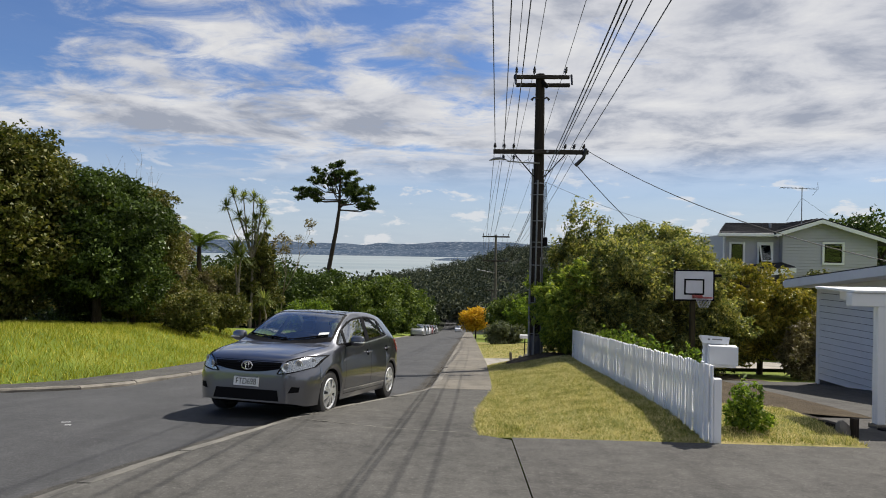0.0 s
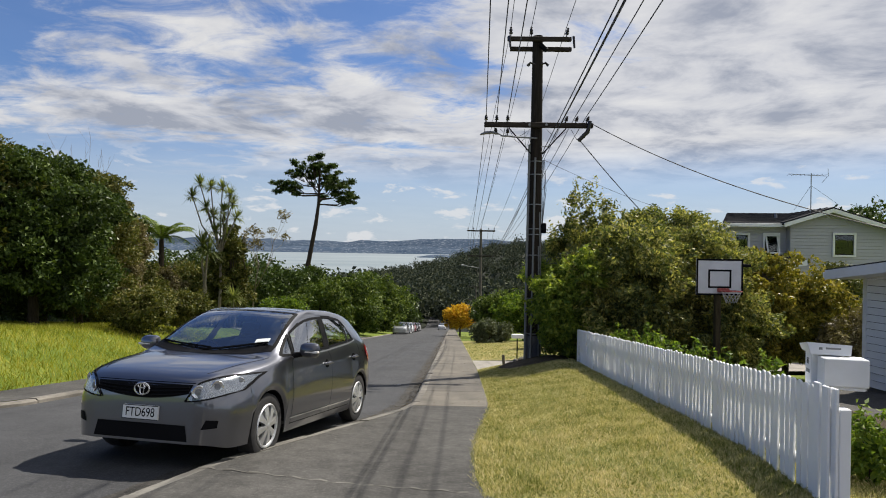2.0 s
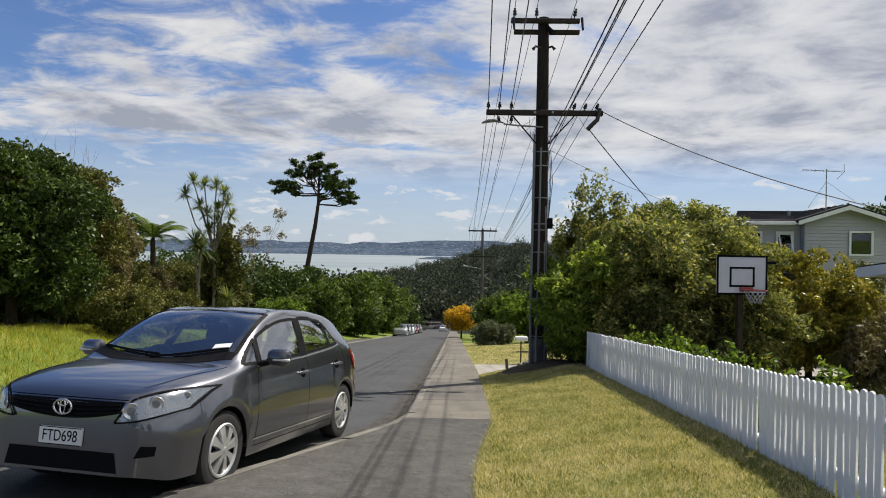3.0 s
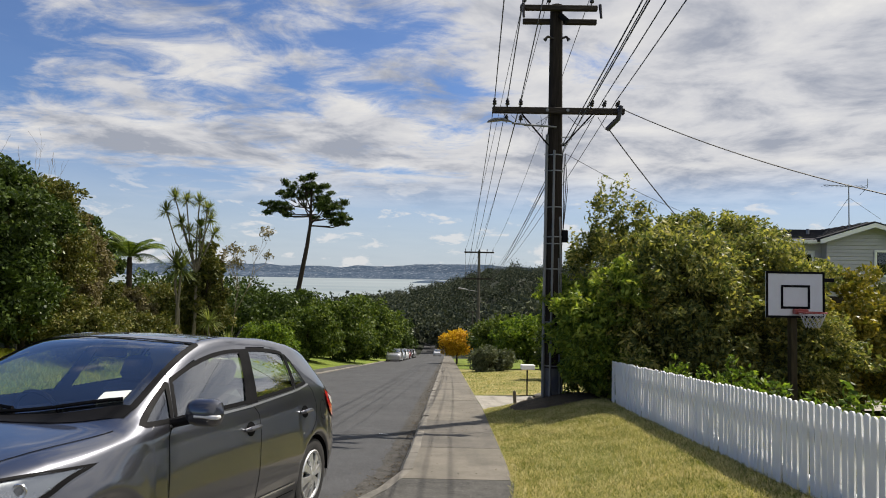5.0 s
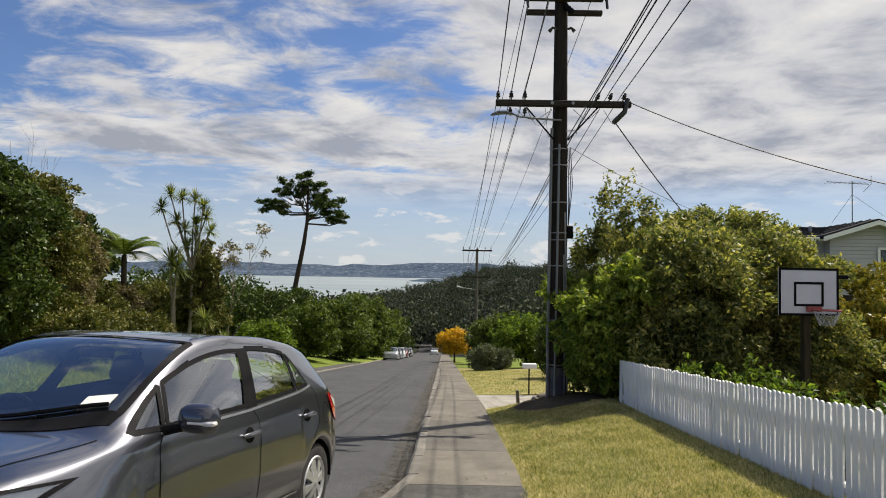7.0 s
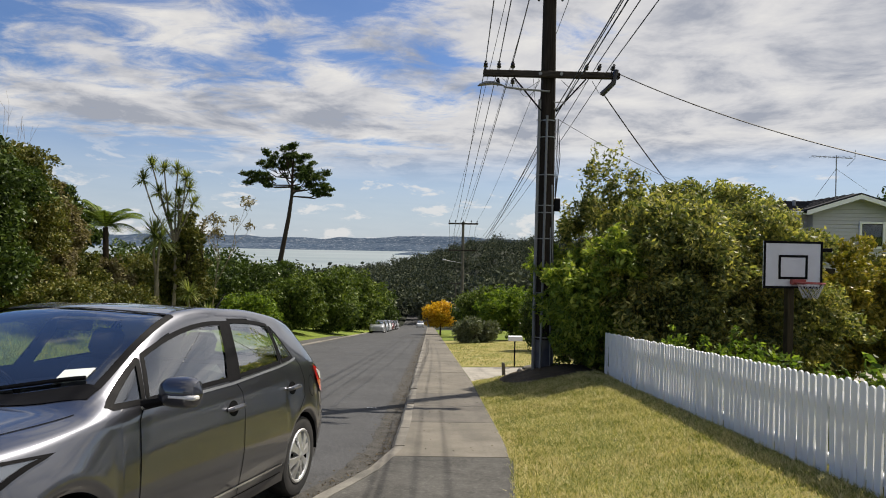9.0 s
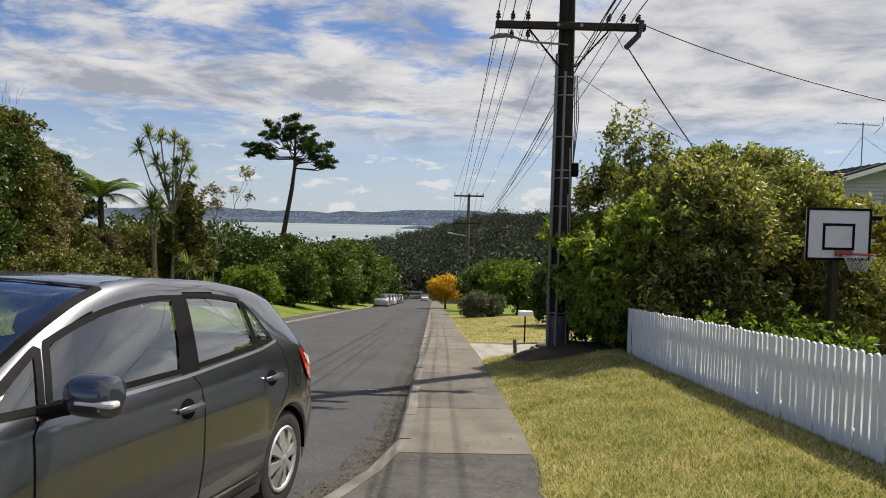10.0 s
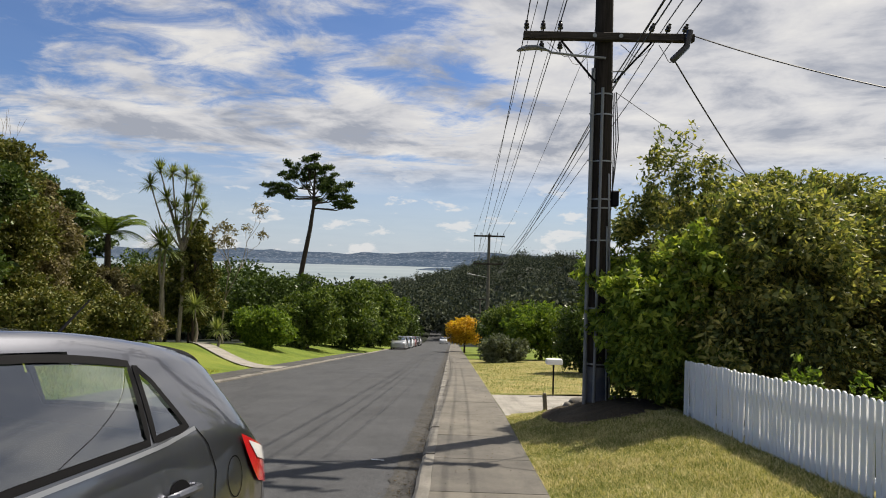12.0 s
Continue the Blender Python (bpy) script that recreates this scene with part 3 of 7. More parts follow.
def far_ridge(name, y, x0, x1, height, bumps, seed, label):
    g = Geo()
    n = 160
    for k in range(n + 1):
        x = x0 + (x1 - x0) * k / n
        h = height * (0.70 + 0.26 * noise.noise((x * 0.0016, seed, 0)) + bumps * noise.noise((x * 0.009, seed, 5)))
        e = smooth(0, 0.06, k / n) * smooth(0, 0.06, 1 - k / n)
        g.v += [(x, y, -28.5), (x, y + 60, -28.5 + max(1.5, h * 0.35) * e), (x, y + 260, -28.5 + max(2.0, h) * e), (x, y + 330, -40)]
    g.f += [(k * 4 + q, k * 4 + q + 4, k * 4 + q + 5, k * 4 + q + 1) for k in range(n) for q in range(3)]
    return structure(name, g, FAR, label, "hills", True)


far_ridge("backdrop", 3900, -4300, 4300, 112, 0.13, 1.3, "town and hills across the bay, tinted blue for haze")
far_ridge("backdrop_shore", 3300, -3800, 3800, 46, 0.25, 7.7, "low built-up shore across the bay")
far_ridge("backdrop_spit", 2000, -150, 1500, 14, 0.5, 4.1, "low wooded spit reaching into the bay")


# ---- plants ----
def rng(seed):
    return np.random.default_rng(seed)


def leaf_mesh(name, pos, out, length, width, mat, r, droop=0.2, loose=0.9):
    """Many small folded leaves; pos and out are arrays of places and outward ways."""
    n = len(pos)
    d = out * (1 - loose * 0.5) + r.normal(0, loose, (n, 3)) * 0.75
    d[:, 2] -= droop
    d /= np.linalg.norm(d, axis=1)[:, None] + 1e-9
    s = np.cross(d, r.normal(0, 1, (n, 3)))
    s /= np.linalg.norm(s, axis=1)[:, None] + 1e-9
    up = np.cross(s, d)
    k = r.uniform(0.65, 1.35, n)[:, None]
    L, W = length * k, width * k
    v = np.empty((n, 4, 3))
    v[:, 0] = pos - d * L * 0.5
    v[:, 1] = pos + s * W * 0.5 + up * W * 0.15
    v[:, 2] = pos + d * L * 0.5 - up * L * 0.1
    v[:, 3] = pos - s * W * 0.5 + up * W * 0.15
    me = bpy.data.meshes.new(name)
    me.vertices.add(n * 4)
    me.vertices.foreach_set("co", v.ravel())
    me.loops.add(n * 4)
    me.loops.foreach_set("vertex_index", np.arange(n * 4, dtype=np.int32))
    me.polygons.add(n)
    me.polygons.foreach_set("loop_start", np.arange(0, n * 4, 4, dtype=np.int32))
    me.materials.append(mat)
    me.update(calc_edges=True)
    return me


def blob_points(blobs, n, r, rough=0.35, fill=0.35):
    """Places and outward ways on lumpy clumps given as (x, y, z, rx, rz)."""
    b = np.array(blobs, float)
    w = b[:, 3] ** 2
    pick = r.choice(len(b), n, p=w / w.sum())
    u = r.normal(0, 1, (n, 3))
    u /= np.linalg.norm(u, axis=1)[:, None]
    # second level of small tufts on every clump
    tufts = r.normal(0, 1, (len(b), 34, 3))
    tufts /= np.linalg.norm(tufts, axis=2)[:, :, None]
    t = tufts[pick, r.integers(0, 34, n)]
    u = u * 0.30 + t * 0.95
    u /= np.linalg.norm(u, axis=1)[:, None]
    bump = 1 + rough * (np.sin(u[:, 0] * 5 + pick * 1.7) * np.sin(u[:, 1] * 6 + pick) * np.sin(u[:, 2] * 5 + pick * 0.6))
    rad = bump * (0.88 + 0.24 * np.abs(np.sin(t[:, 0] * 37 + t[:, 1] * 23))) * (1 - fill * r.random(n) ** 1.6) + r.normal(0, 0.03, n)
    sc = np.stack([b[pick, 3], b[pick, 3], b[pick, 4]], 1)
    return b[pick, :3] + u * sc * rad[:, None], u


def clumps(center, rx, rz, count, size, r):
    """Clump list that fills one crown."""
    out = []
    for _ in range(count):
        u = r.normal(0, 1, 3)
        u /= np.linalg.norm(u)
        k = r.uniform(0.45, 0.95)
        q = size * r.uniform(0.7, 1.3)
        out.append((center[0] + u[0] * rx * k, center[1] + u[1] * rx * k, center[2] + u[2] * rz * k, q, q * r.uniform(0.65, 0.95)))
    return out


def limbs(geo, base, blobs, r, r0, every=1, n=6):
    """Trunk stub and limbs from the base to the clumps."""
    b = Vector(base)
    for k, q in enumerate(blobs):
        if k % every:
            continue
        e = Vector(q[:3])
        mid = b.lerp(e, 0.5) + Vector((r.normal(0, 0.12), r.normal(0, 0.12), 0.1)) * (e - b).length
        geo.tube([b, mid, e], [r0 * 0.75, r0 * 0.45, r0 * 0.12], n, False)


def plant(name, base, blobs, leaves, length, width, mat, label, category, seed, bark=None, r0=0.12, droop=0.2, every=1, group="", loose=0.9, fill=0.35):
    """A tree or bush: trunk and limbs, and a crown of many leaves. Clumps are in world places."""
    r = rng(seed)
    m = Matrix.Translation(base)
    e = thing(name, m, label, category, group)
    local = [(q[0] - base[0], q[1] - base[1], q[2] - base[2], q[3], q[4]) for q in blobs]
    mid = np.mean(np.array(local), axis=0)
    fork = Vector((mid[0] * 0.4, mid[1] * 0.4, max(0.15, mid[2] * 0.45)))
    g = Geo().tube([(0, 0, -0.3), (fork.x * 0.4, fork.y * 0.4, fork.z * 0.5), fork], [r0 * 1.3, r0, r0 * 0.8], 10)
    limbs(g, fork, local, r, r0, every)
    part("trunk", g, bark or BARK, e)
    pos, out = blob_points(local, leaves, r, fill=fill)
    keep = pos[:, 2] > 0.02
    part("crown", leaf_mesh("crown", pos[keep], out[keep], length, width, mat, r, droop, loose), mat, e)
    return e


GREEN_DARK = foliage("dark_evergreen_leaves", [(0.25, (0.023, 0.041, 0.011)), (0.5, (0.052, 0.084, 0.019)), (0.8, (0.120, 0.165, 0.040))], 0.16, 0.40)
GREEN_OLIVE = foliage("olive_leaves", [(0.25, (0.043, 0.057, 0.015)), (0.5, (0.106, 0.120, 0.027)), (0.78, (0.214, 0.194, 0.060))], 0.18)
GREEN_BROWN = foliage("brownish_dry_leaves", [(0.25, (0.091, 0.077, 0.040)), (0.5, (0.172, 0.142, 0.073)), (0.8, (0.302, 0.262, 0.145))], 0.22)
GREEN_LIGHT = foliage("fresh_leaves", [(0.25, (0.053, 0.093, 0.018)), (0.5, (0.116, 0.187, 0.029)), (0.8, (0.250, 0.321, 0.053))], 0.42)
GREEN_BUSH = foliage("garden_bush_leaves", [(0.25, (0.052, 0.078, 0.030)), (0.46, (0.150, 0.178, 0.065)), (0.66, (0.350, 0.340, 0.110)), (0.84, (0.640, 0.560, 0.200))], 0.36, 0.45, 0.8, 0.55, 0.14)
GREEN_LEAN = foliage("bright_long_leaves", [(0.25, (0.080, 0.130, 0.024)), (0.5, (0.180, 0.255, 0.045)), (0.8, (0.400, 0.440, 0.090))], 0.36, 0.45, 0.7, 0.5, 0.14)
GREEN_GOLD = foliage("yellowing_leaves", [(0.25, (0.106, 0.120, 0.024)), (0.5, (0.245, 0.225, 0.040)), (0.8, (0.500, 0.390, 0.080))], 0.28, 0.42, 0.9)
ORANGE_LEAF = foliage("autumn_leaves", [(0.25, (0.38, 0.20, 0.018)), (0.5, (0.62, 0.37, 0.035)), (0.8, (0.80, 0.56, 0.07))], 0.35)
GREEN_TREE = foliage("street_tree_leaves", [(0.25, (0.030, 0.055, 0.012)), (0.5, (0.085, 0.130, 0.026)), (0.8, (0.20, 0.250, 0.055))], 0.24)
GREY_LEAF = foliage("silver_grey_leaves", [(0.25, (0.06, 0.075, 0.045)), (0.5, (0.12, 0.14, 0.085)), (0.8, (0.20, 0.22, 0.14))], 0.2)
# leaf greens greyed and lifted to paint in the distance haze
WOODS = foliage("haze_tinted_wood_leaves", [(0.30, (0.030, 0.040, 0.036)), (0.5, (0.058, 0.072, 0.055)), (0.70, (0.120, 0.132, 0.088))], 0.08, 0.8, 0.09, 0.62, 0.02)
STRAP = foliage("strap_leaves", [(0.25, (0.070, 0.096, 0.028)), (0.5, (0.155, 0.194, 0.062)), (0.8, (0.310, 0.326, 0.132))], 0.34, 0.4)


def spread(cx, cy, top, r, low, count, size, seed):
    """Clumps for a dome-shaped crown from low to top."""
    h = (top - low) / 2
    q = clumps((cx, cy, low + h), max(0.2, r - size * 0.6), max(0.2, h - size * 0.5), count, size, rng(seed))
    return q


def litter(name, count, place_fn, mat, seed, label):
    """Fallen leaves lying flat."""
    r = rng(seed)
    g = Geo()
    for _ in range(count):
        x, y, z = place_fn(r)
        t, s = r.uniform(0, 6.28), r.uniform(0.007, 0.020)
        dx, dy = math.cos(t) * s, math.sin(t) * s
        g.add([(x - dx, y - dy, z), (x + dy * 0.5, y - dx * 0.5, z + 0.006), (x + dx, y + dy, z + r.uniform(0.0, 0.012)), (x - dy * 0.5, y + dx * 0.5, z + 0.004)], [(0, 1, 2, 3)])
    return tagged(part(name, g, mat, None, "", False), label, "leaf litter", "", "stuff")


def by_kerb(r):
    y = 9 + 40 * r.random() ** 1.6
    x = kerb_r(y) - 0.02 - abs(r.normal(0, 0.13))
    return x, y, road_z(x, y) + 0.012


def by_pole(r):
    x, y = r.normal(2.2, 0.55), r.normal(19.3, 0.8)
    return x, y, lawn_z(x, y) + 0.03


def on_path(r):
    y = 12.8 + 16 * r.random()
    x = r.uniform(-0.4, lawn_edge(y) + 0.1)
    return x, y, path_z(x, y) + 0.008


LITTER = foliage("dry_litter", [(0.2, (0.025, 0.019, 0.012)), (0.5, (0.060, 0.045, 0.025)), (0.8, (0.12, 0.09, 0.045))], 0.05, 0.8)
litter("kerb_litter", 2600, by_kerb, LITTER, 201, "dry brown leaf litter in the gutter")
litter("pole_litter", 900, by_pole, LITTER, 202, "fallen leaves round the foot of the pole")
litter("path_litter", 160, on_path, LITTER, 203, "a few fallen leaves on the footpath")

# wooded bank across the street
def bank(x, y):
    return terrain(x, y)


def simple_tree(name, x, y, top, r, low, count, size, leaves, length, mat, label, seed, category="tree", **more):
    z = bank(x, y)
    return plant(name, (x, y, z), spread(x, y, top, r, low, count, size, seed), leaves, length, length * 0.5, mat, label, category, seed, **more)


simple_tree("evergreen_tree", -17.6, 22.0, 6.1, 4.3, -1.2, 46, 1.25, 98000, 0.17, GREEN_OLIVE, "tall olive-green evergreen tree at the edge of the bank", 11, r0=0.2)
simple_tree("evergreen_tree", -14.1, 24.0, 4.4, 2.8, -1.7, 32, 1.0, 80000, 0.15, GREEN_DARK, "dense dark green evergreen tree on the grassy bank", 12, r0=0.16)
simple_tree("evergreen_tree", -21.5, 27.0, 6.6, 5.0, -2.0, 36, 1.6, 30000, 0.22, GREEN_DARK, "dark evergreen tree behind the bank", 13, r0=0.22)
simple_tree("shrub_tree", -14.6, 27.6, 4.8, 2.6, -2.0, 40, 0.8, 60000, 0.13, GREEN_OLIVE, "olive shrub tree with dry tips", 14, r0=0.1)
simple_tree("shrub_tree", -15.1, 31.2, 3.7, 1.6, -2.3, 34, 0.6, 40000, 0.13, GREEN_BROWN, "brownish twiggy shrub tree with dry leaves", 131, r0=0.09)
simple_tree("shrub_tree", -15.9, 34.2, 0.7, 1.6, -2.5, 26, 0.6, 24000, 0.13, GREEN_OLIVE, "olive shrub tree in the mixed planting", 132, r0=0.09)
simple_tree("evergreen_tree", -17.8, 30.0, 4.6, 3.2, -2.3, 30, 1.2, 30000, 0.2, GREEN_DARK, "dark evergreen tree behind the shrubs", 133, r0=0.18)
simple_tree("shrub", -11.1, 25.2, -0.35, 1.2, -1.9, 16, 0.6, 16000, 0.11, GREEN_OLIVE, "untidy olive shrub at the top of the bank", 15, "shrub", r0=0.06)
simple_tree("shrub", -11.2, 28.8, -0.6, 1.3, -2.3, 12, 0.55, 9000, 0.12, GREEN_OLIVE, "low spreading shrub on the bank", 16, "shrub", r0=0.05)
simple_tree("evergreen_tree", -25.0, 46.0, 6.3, 4.2, -3.0, 38, 1.05, 38000, 0.28, GREEN_DARK, "dark rounded conifer rising behind the shrubs", 17, r0=0.25)
simple_tree("evergreen_tree", -20.6, 33.5, 2.5, 2.1, -2.6, 24, 0.75, 26000, 0.15, GREEN_BROWN, "brownish shrub tree in the mixed planting", 18, r0=0.14)
simple_tree("shrub", -16.3, 37.5, 0.2, 1.8, -3.0, 14, 0.7, 14000, 0.15, GREEN_BROWN, "rounded reddish-brown bush on the bank", 19, "shrub", r0=0.06)
simple_tree("shrub", -18.0, 33.5, 1.0, 1.8, -2.6, 18, 0.7, 22000, 0.15, GREEN_LIGHT, "mottled green bush among the shrubs", 20, "shrub", r0=0.08)
simple_tree("shrub", -14.0, 42.0, 0.2, 1.6, -3.4, 14, 0.7, 13000, 0.16, GREEN_OLIVE, "upright dark shrub on the bank", 21, "shrub", r0=0.06)
simple_tree("shrub_tree", -21.0, 52.0, 1.0, 4.2, -4.5, 22, 1.3, 16000, 0.26, GREEN_DARK, "dark bushy tree behind the planting", 22, r0=0.15)
simple_tree("shrub_tree", -15.0, 56.0, -0.5, 3.4, -5.5, 18, 1.2, 14000, 0.26, GREEN_DARK, "dark bushy tree behind the planting", 23, r0=0.15)
simple_tree("shrub", -11.2, 46.0, -2.0, 2.0, -4.7, 16, 0.8, 15000, 0.18, GREEN_LIGHT, "yellow-green bush beside the street", 24, "shrub", r0=0.07)
simple_tree("street_tree", -10.8, 55.0, -1.3, 3.1, -6.2, 26, 1.05, 24000, 0.24, GREEN_TREE, "spreading green street tree", 25, group="trees along the street", r0=0.16)
simple_tree("street_tree", -10.0, 66.0, -1.0, 3.6, -7.8, 30, 1.3, 24000, 0.3, GREEN_TREE, "spreading green street tree", 26, group="trees along the street", r0=0.2)
simple_tree("street_tree", -9.6, 80.0, -2.1, 3.9, -9.4, 28, 1.4, 20000, 0.34, GREEN_TREE, "spreading green street tree", 27, group="trees along the street", r0=0.2)
simple_tree("street_tree", -9.9, 97.0, -4.0, 4.4, -11.2, 26, 1.6, 16000, 0.42, GREEN_TREE, "spreading green street tree", 28, group="trees along the street", r0=0.2)
simple_tree("street_tree", -10.2, 118.0, -7.6, 5.0, -13.0, 24, 1.8, 12000, 0.5, GREEN_DARK, "dark green street tree", 29, group="trees along the street", r0=0.2)

simple_tree("shrub_tree", -13.3, 40.8, 2.7, 1.3, -3.4, 40, 0.42, 13000, 0.2, GREEN_OLIVE, "slender olive tree hung with dry leaves", 121, r0=0.08)
simple_tree("shrub_tree", -25.0, 35.0, 2.6, 3.6, -3.0, 26, 1.3, 18000, 0.24, GREEN_OLIVE, "wide olive shrub tree on the bank", 122, r0=0.12)
simple_tree("shrub_tree", -29.0, 48.0, 3.0, 5.0, -5.0, 26, 1.6, 14000, 0.3, GREEN_DARK, "wide dark tree behind the planting", 123, r0=0.15)
simple_tree("shrub_tree", -17.5, 47.0, 1.2, 2.8, -4.4, 22, 1.0, 16000, 0.22, GREEN_OLIVE, "bushy olive shrub tree behind the planting", 124, r0=0.1)
simple_tree("shrub_tree", -33.0, 62.0, 0.6, 6.0, -7.0, 26, 2.0, 12000, 0.36, GREEN_DARK, "wide dark tree behind the planting", 125, r0=0.18)
simple_tree("shrub_tree", -22.0, 70.0, 0.2, 5.0, -8.0, 26, 1.7, 12000, 0.36, GREEN_DARK, "wide dark tree behind the planting", 126, r0=0.18)
simple_tree("shrub_tree", -18.5, 84.0, -0.9, 4.6, -9.5, 24, 1.7, 10000, 0.4, GREEN_DARK, "wide dark tree behind the planting", 127, r0=0.18)
simple_tree("shrub_tree", -28.0, 90.0, 0.2, 6.5, -10.0, 26, 2.2, 10000, 0.46, GREEN_DARK, "wide dark tree behind the planting", 128, r0=0.18)
simple_tree("shrub", -16.8, 33.5, -0.6, 1.6, -2.6, 14, 0.7, 14000, 0.14, GREEN_OLIVE, "untidy olive shrub on the bank", 129, "shrub", r0=0.06)
simple_tree("shrub", -13.2, 34.5, -1.2, 1.3, -3.0, 12, 0.55, 10000, 0.13, GREEN_BROWN, "low brown shrub on the bank", 130, "shrub", r0=0.05)

# right side beyond the pole
simple_tree("autumn_tree", 0.9, 74.0, -4.6, 2.3, -7.9, 38, 0.55, 10000, 0.22, ORANGE_LEAF, "small tree in golden-orange autumn leaf", 31, r0=0.09)
simple_tree("grey_shrub", 2.7, 47.0, -3.6, 1.5, -5.5, 14, 0.6, 9000, 0.15, GREY_LEAF, "silvery grey rounded shrub by the path", 32, "shrub", r0=0.06)
simple_tree("columnar_conifer", 5.1, 36.0, -0.9, 1.15, -3.9, 22, 0.6, 14000, 0.14, GREEN_DARK, "dark narrow conifer hedge tree", 33, r0=0.1)
simple_tree("columnar_conifer", 6.6, 34.0, -0.3, 1.5, -3.7, 22, 0.7, 14000, 0.14, GREEN_DARK, "dark narrow conifer hedge tree", 34, r0=0.1)
simple_tree("garden_tree", 5.6, 52.0, -1.6, 2.9, -5.8, 22, 1.1, 16000, 0.22, GREEN_LIGHT, "green garden tree behind the lawn", 35, r0=0.12)
simple_tree("garden_tree", 9.4, 42.0, -0.2, 3.0, -4.8, 22, 1.1, 16000, 0.2, GREEN_LIGHT, "green garden tree behind the lawn", 36, r0=0.12)
simple_tree("garden_tree", 7.2, 29.5, 0.2, 1.9, -3.0, 18, 0.85, 14000, 0.16, GREEN_LIGHT, "light green garden tree behind the pole", 37, r0=0.1)
simple_tree("garden_tree", 4.2, 66.0, -3.4, 3.0, -7.2, 20, 1.2, 10000, 0.28, GREEN_DARK, "dark green tree beyond the lawn", 38, r0=0.12)
simple_tree("background_tree", 28.3, 47.0, 5.3, 4.8, -2.5, 34, 1.3, 16000, 0.3, GREEN_DARK, "dark spreading tree behind the house", 39, r0=0.2)
simple_tree("background_tree", 14.2, 50.0, 2.0, 3.4, -3.5, 20, 1.3, 10000, 0.3, GREEN_OLIVE, "olive tree behind the gardens", 40, r0=0.2)

simple_tree("garden_tree", 14.6, 27.2, 1.45, 0.95, -1.8, 20, 0.42, 9000, 0.13, GREEN_OLIVE, "small olive garden tree before the house wall", 134, r0=0.06)
simple_tree("background_tree", 23.8, 52.0, 4.2, 2.2, -3.0, 16, 0.9, 6000, 0.28, GREEN_OLIVE, "olive tree showing over the house roof", 135, r0=0.15)

simple_tree("garden_tree", 3.7, 54.0, -1.4, 1.9, -5.9, 22, 0.8, 12000, 0.2, GREEN_TREE, "leafy green tree beyond the lawn", 136, r0=0.1)
# added trees, never in view: they darken what the car's front reflects
for x, y, top, seed in ((-13.0, -24.0, 10.5, 151), (-3.0, -37.0, 10.0, 152), (9.0, -26.0, 9.5, 153)):
    simple_tree("evergreen_tree", x, y, top, 5.5, street(y) + 0.3, 34, 1.8, 12000, 0.42, GREEN_DARK, "unseen evergreen tree added behind the camera to darken reflections", seed, r0=0.22)

# garden bush behind the fence and round the pole
BUSH = [(3.65, 20.5, 2.05, 0.62, 0.95), (3.3, 20.4, 1.1, 0.75, 0.8), (4.6, 20.6, 1.35, 1.05, 0.85), (5.8, 20.7, 1.55, 1.15, 0.9), (6.4, 20.6, 1.4, 0.9, 0.85), (7.0, 20.3, 0.6, 0.75, 0.8),
        (4.3, 20.4, 0.1, 1.25, 1.0), (5.7, 20.3, 0.1, 1.35, 1.0), (6.8, 20.2, 0.0, 1.1, 1.0), (3.9, 20.0, -1.0, 1.1, 0.9), (5.3, 19.9, -1.1, 1.3, 0.9), (6.8, 19.8, -1.1, 1.3, 0.9), (7.5, 19.8, -0.6, 0.9, 1.0),
        (3.95, 19.4, 0.95, 0.85, 0.85), (3.55, 18.5, 0.35, 0.75, 0.75), (4.4, 18.1, 0.75, 0.95, 0.9), (4.5, 18.5, 1.3, 0.85, 0.75), (3.9, 18.1, -0.5, 0.8, 0.9), (5.0, 18.2, -0.3, 0.8, 0.9), (4.9, 19.1, 0.75, 1.05, 0.95), (6.0, 19.0, 0.85, 1.1, 0.95), (6.75, 19.0, 0.7, 0.9, 0.85), (4.4, 18.8, -0.6, 0.95, 0.9), (5.6, 18.7, -0.6, 1.05, 0.9), (6.9, 18.7, -0.6, 1.05, 0.9)]
plant("garden_bush", (5.3, 20.7, terrain(5.3, 20.7)), BUSH, 215000, 0.105, 0.042, GREEN_BUSH, "large green garden bush with yellowing tips behind the fence", "bush", 41, r0=0.13)
plant("garden_bush", (3.1, 20.6, terrain(3.1, 20.6)), [(2.75, 18.6, 0.1, 0.62, 0.6), (3.15, 18.3, 0.55, 0.62, 0.6), (2.9, 18.7, -0.5, 0.65, 0.5), (2.45, 19.6, 0.0, 0.62, 0.6), (2.9, 19.3, -0.45, 0.85, 0.7), (3.3, 19.0, -0.9, 0.85, 0.6), (2.35, 20.5, 0.35, 0.55, 0.5), (3.5, 19.7, 0.15, 0.85, 0.85), (4.2, 19.9, 0.75, 0.9, 0.8), (3.9, 19.3, -0.5, 0.8, 0.7), (2.8, 20.0, -0.9, 0.7, 0.6)], 62000, 0.14, 0.05, GREEN_LEAN, "bright green long-leaved bush leaning over the fence end", "bush", 42, r0=0.07)
plant("golden_bush", (9.1, 20.4, terrain(9.1, 20.4)), [(8.7, 20.2, 0.3, 1.0, 0.8), (9.5, 20.2, 0.1, 0.9, 0.8), (9.0, 20.0, -0.7, 1.1, 0.9), (10.0, 20.1, -0.6, 0.8, 0.9), (8.3, 19.8, -1.0, 0.8, 0.8)], 36000, 0.12, 0.05, GREEN_GOLD, "bush with golden-yellow and green leaves", "bush", 43, r0=0.08)
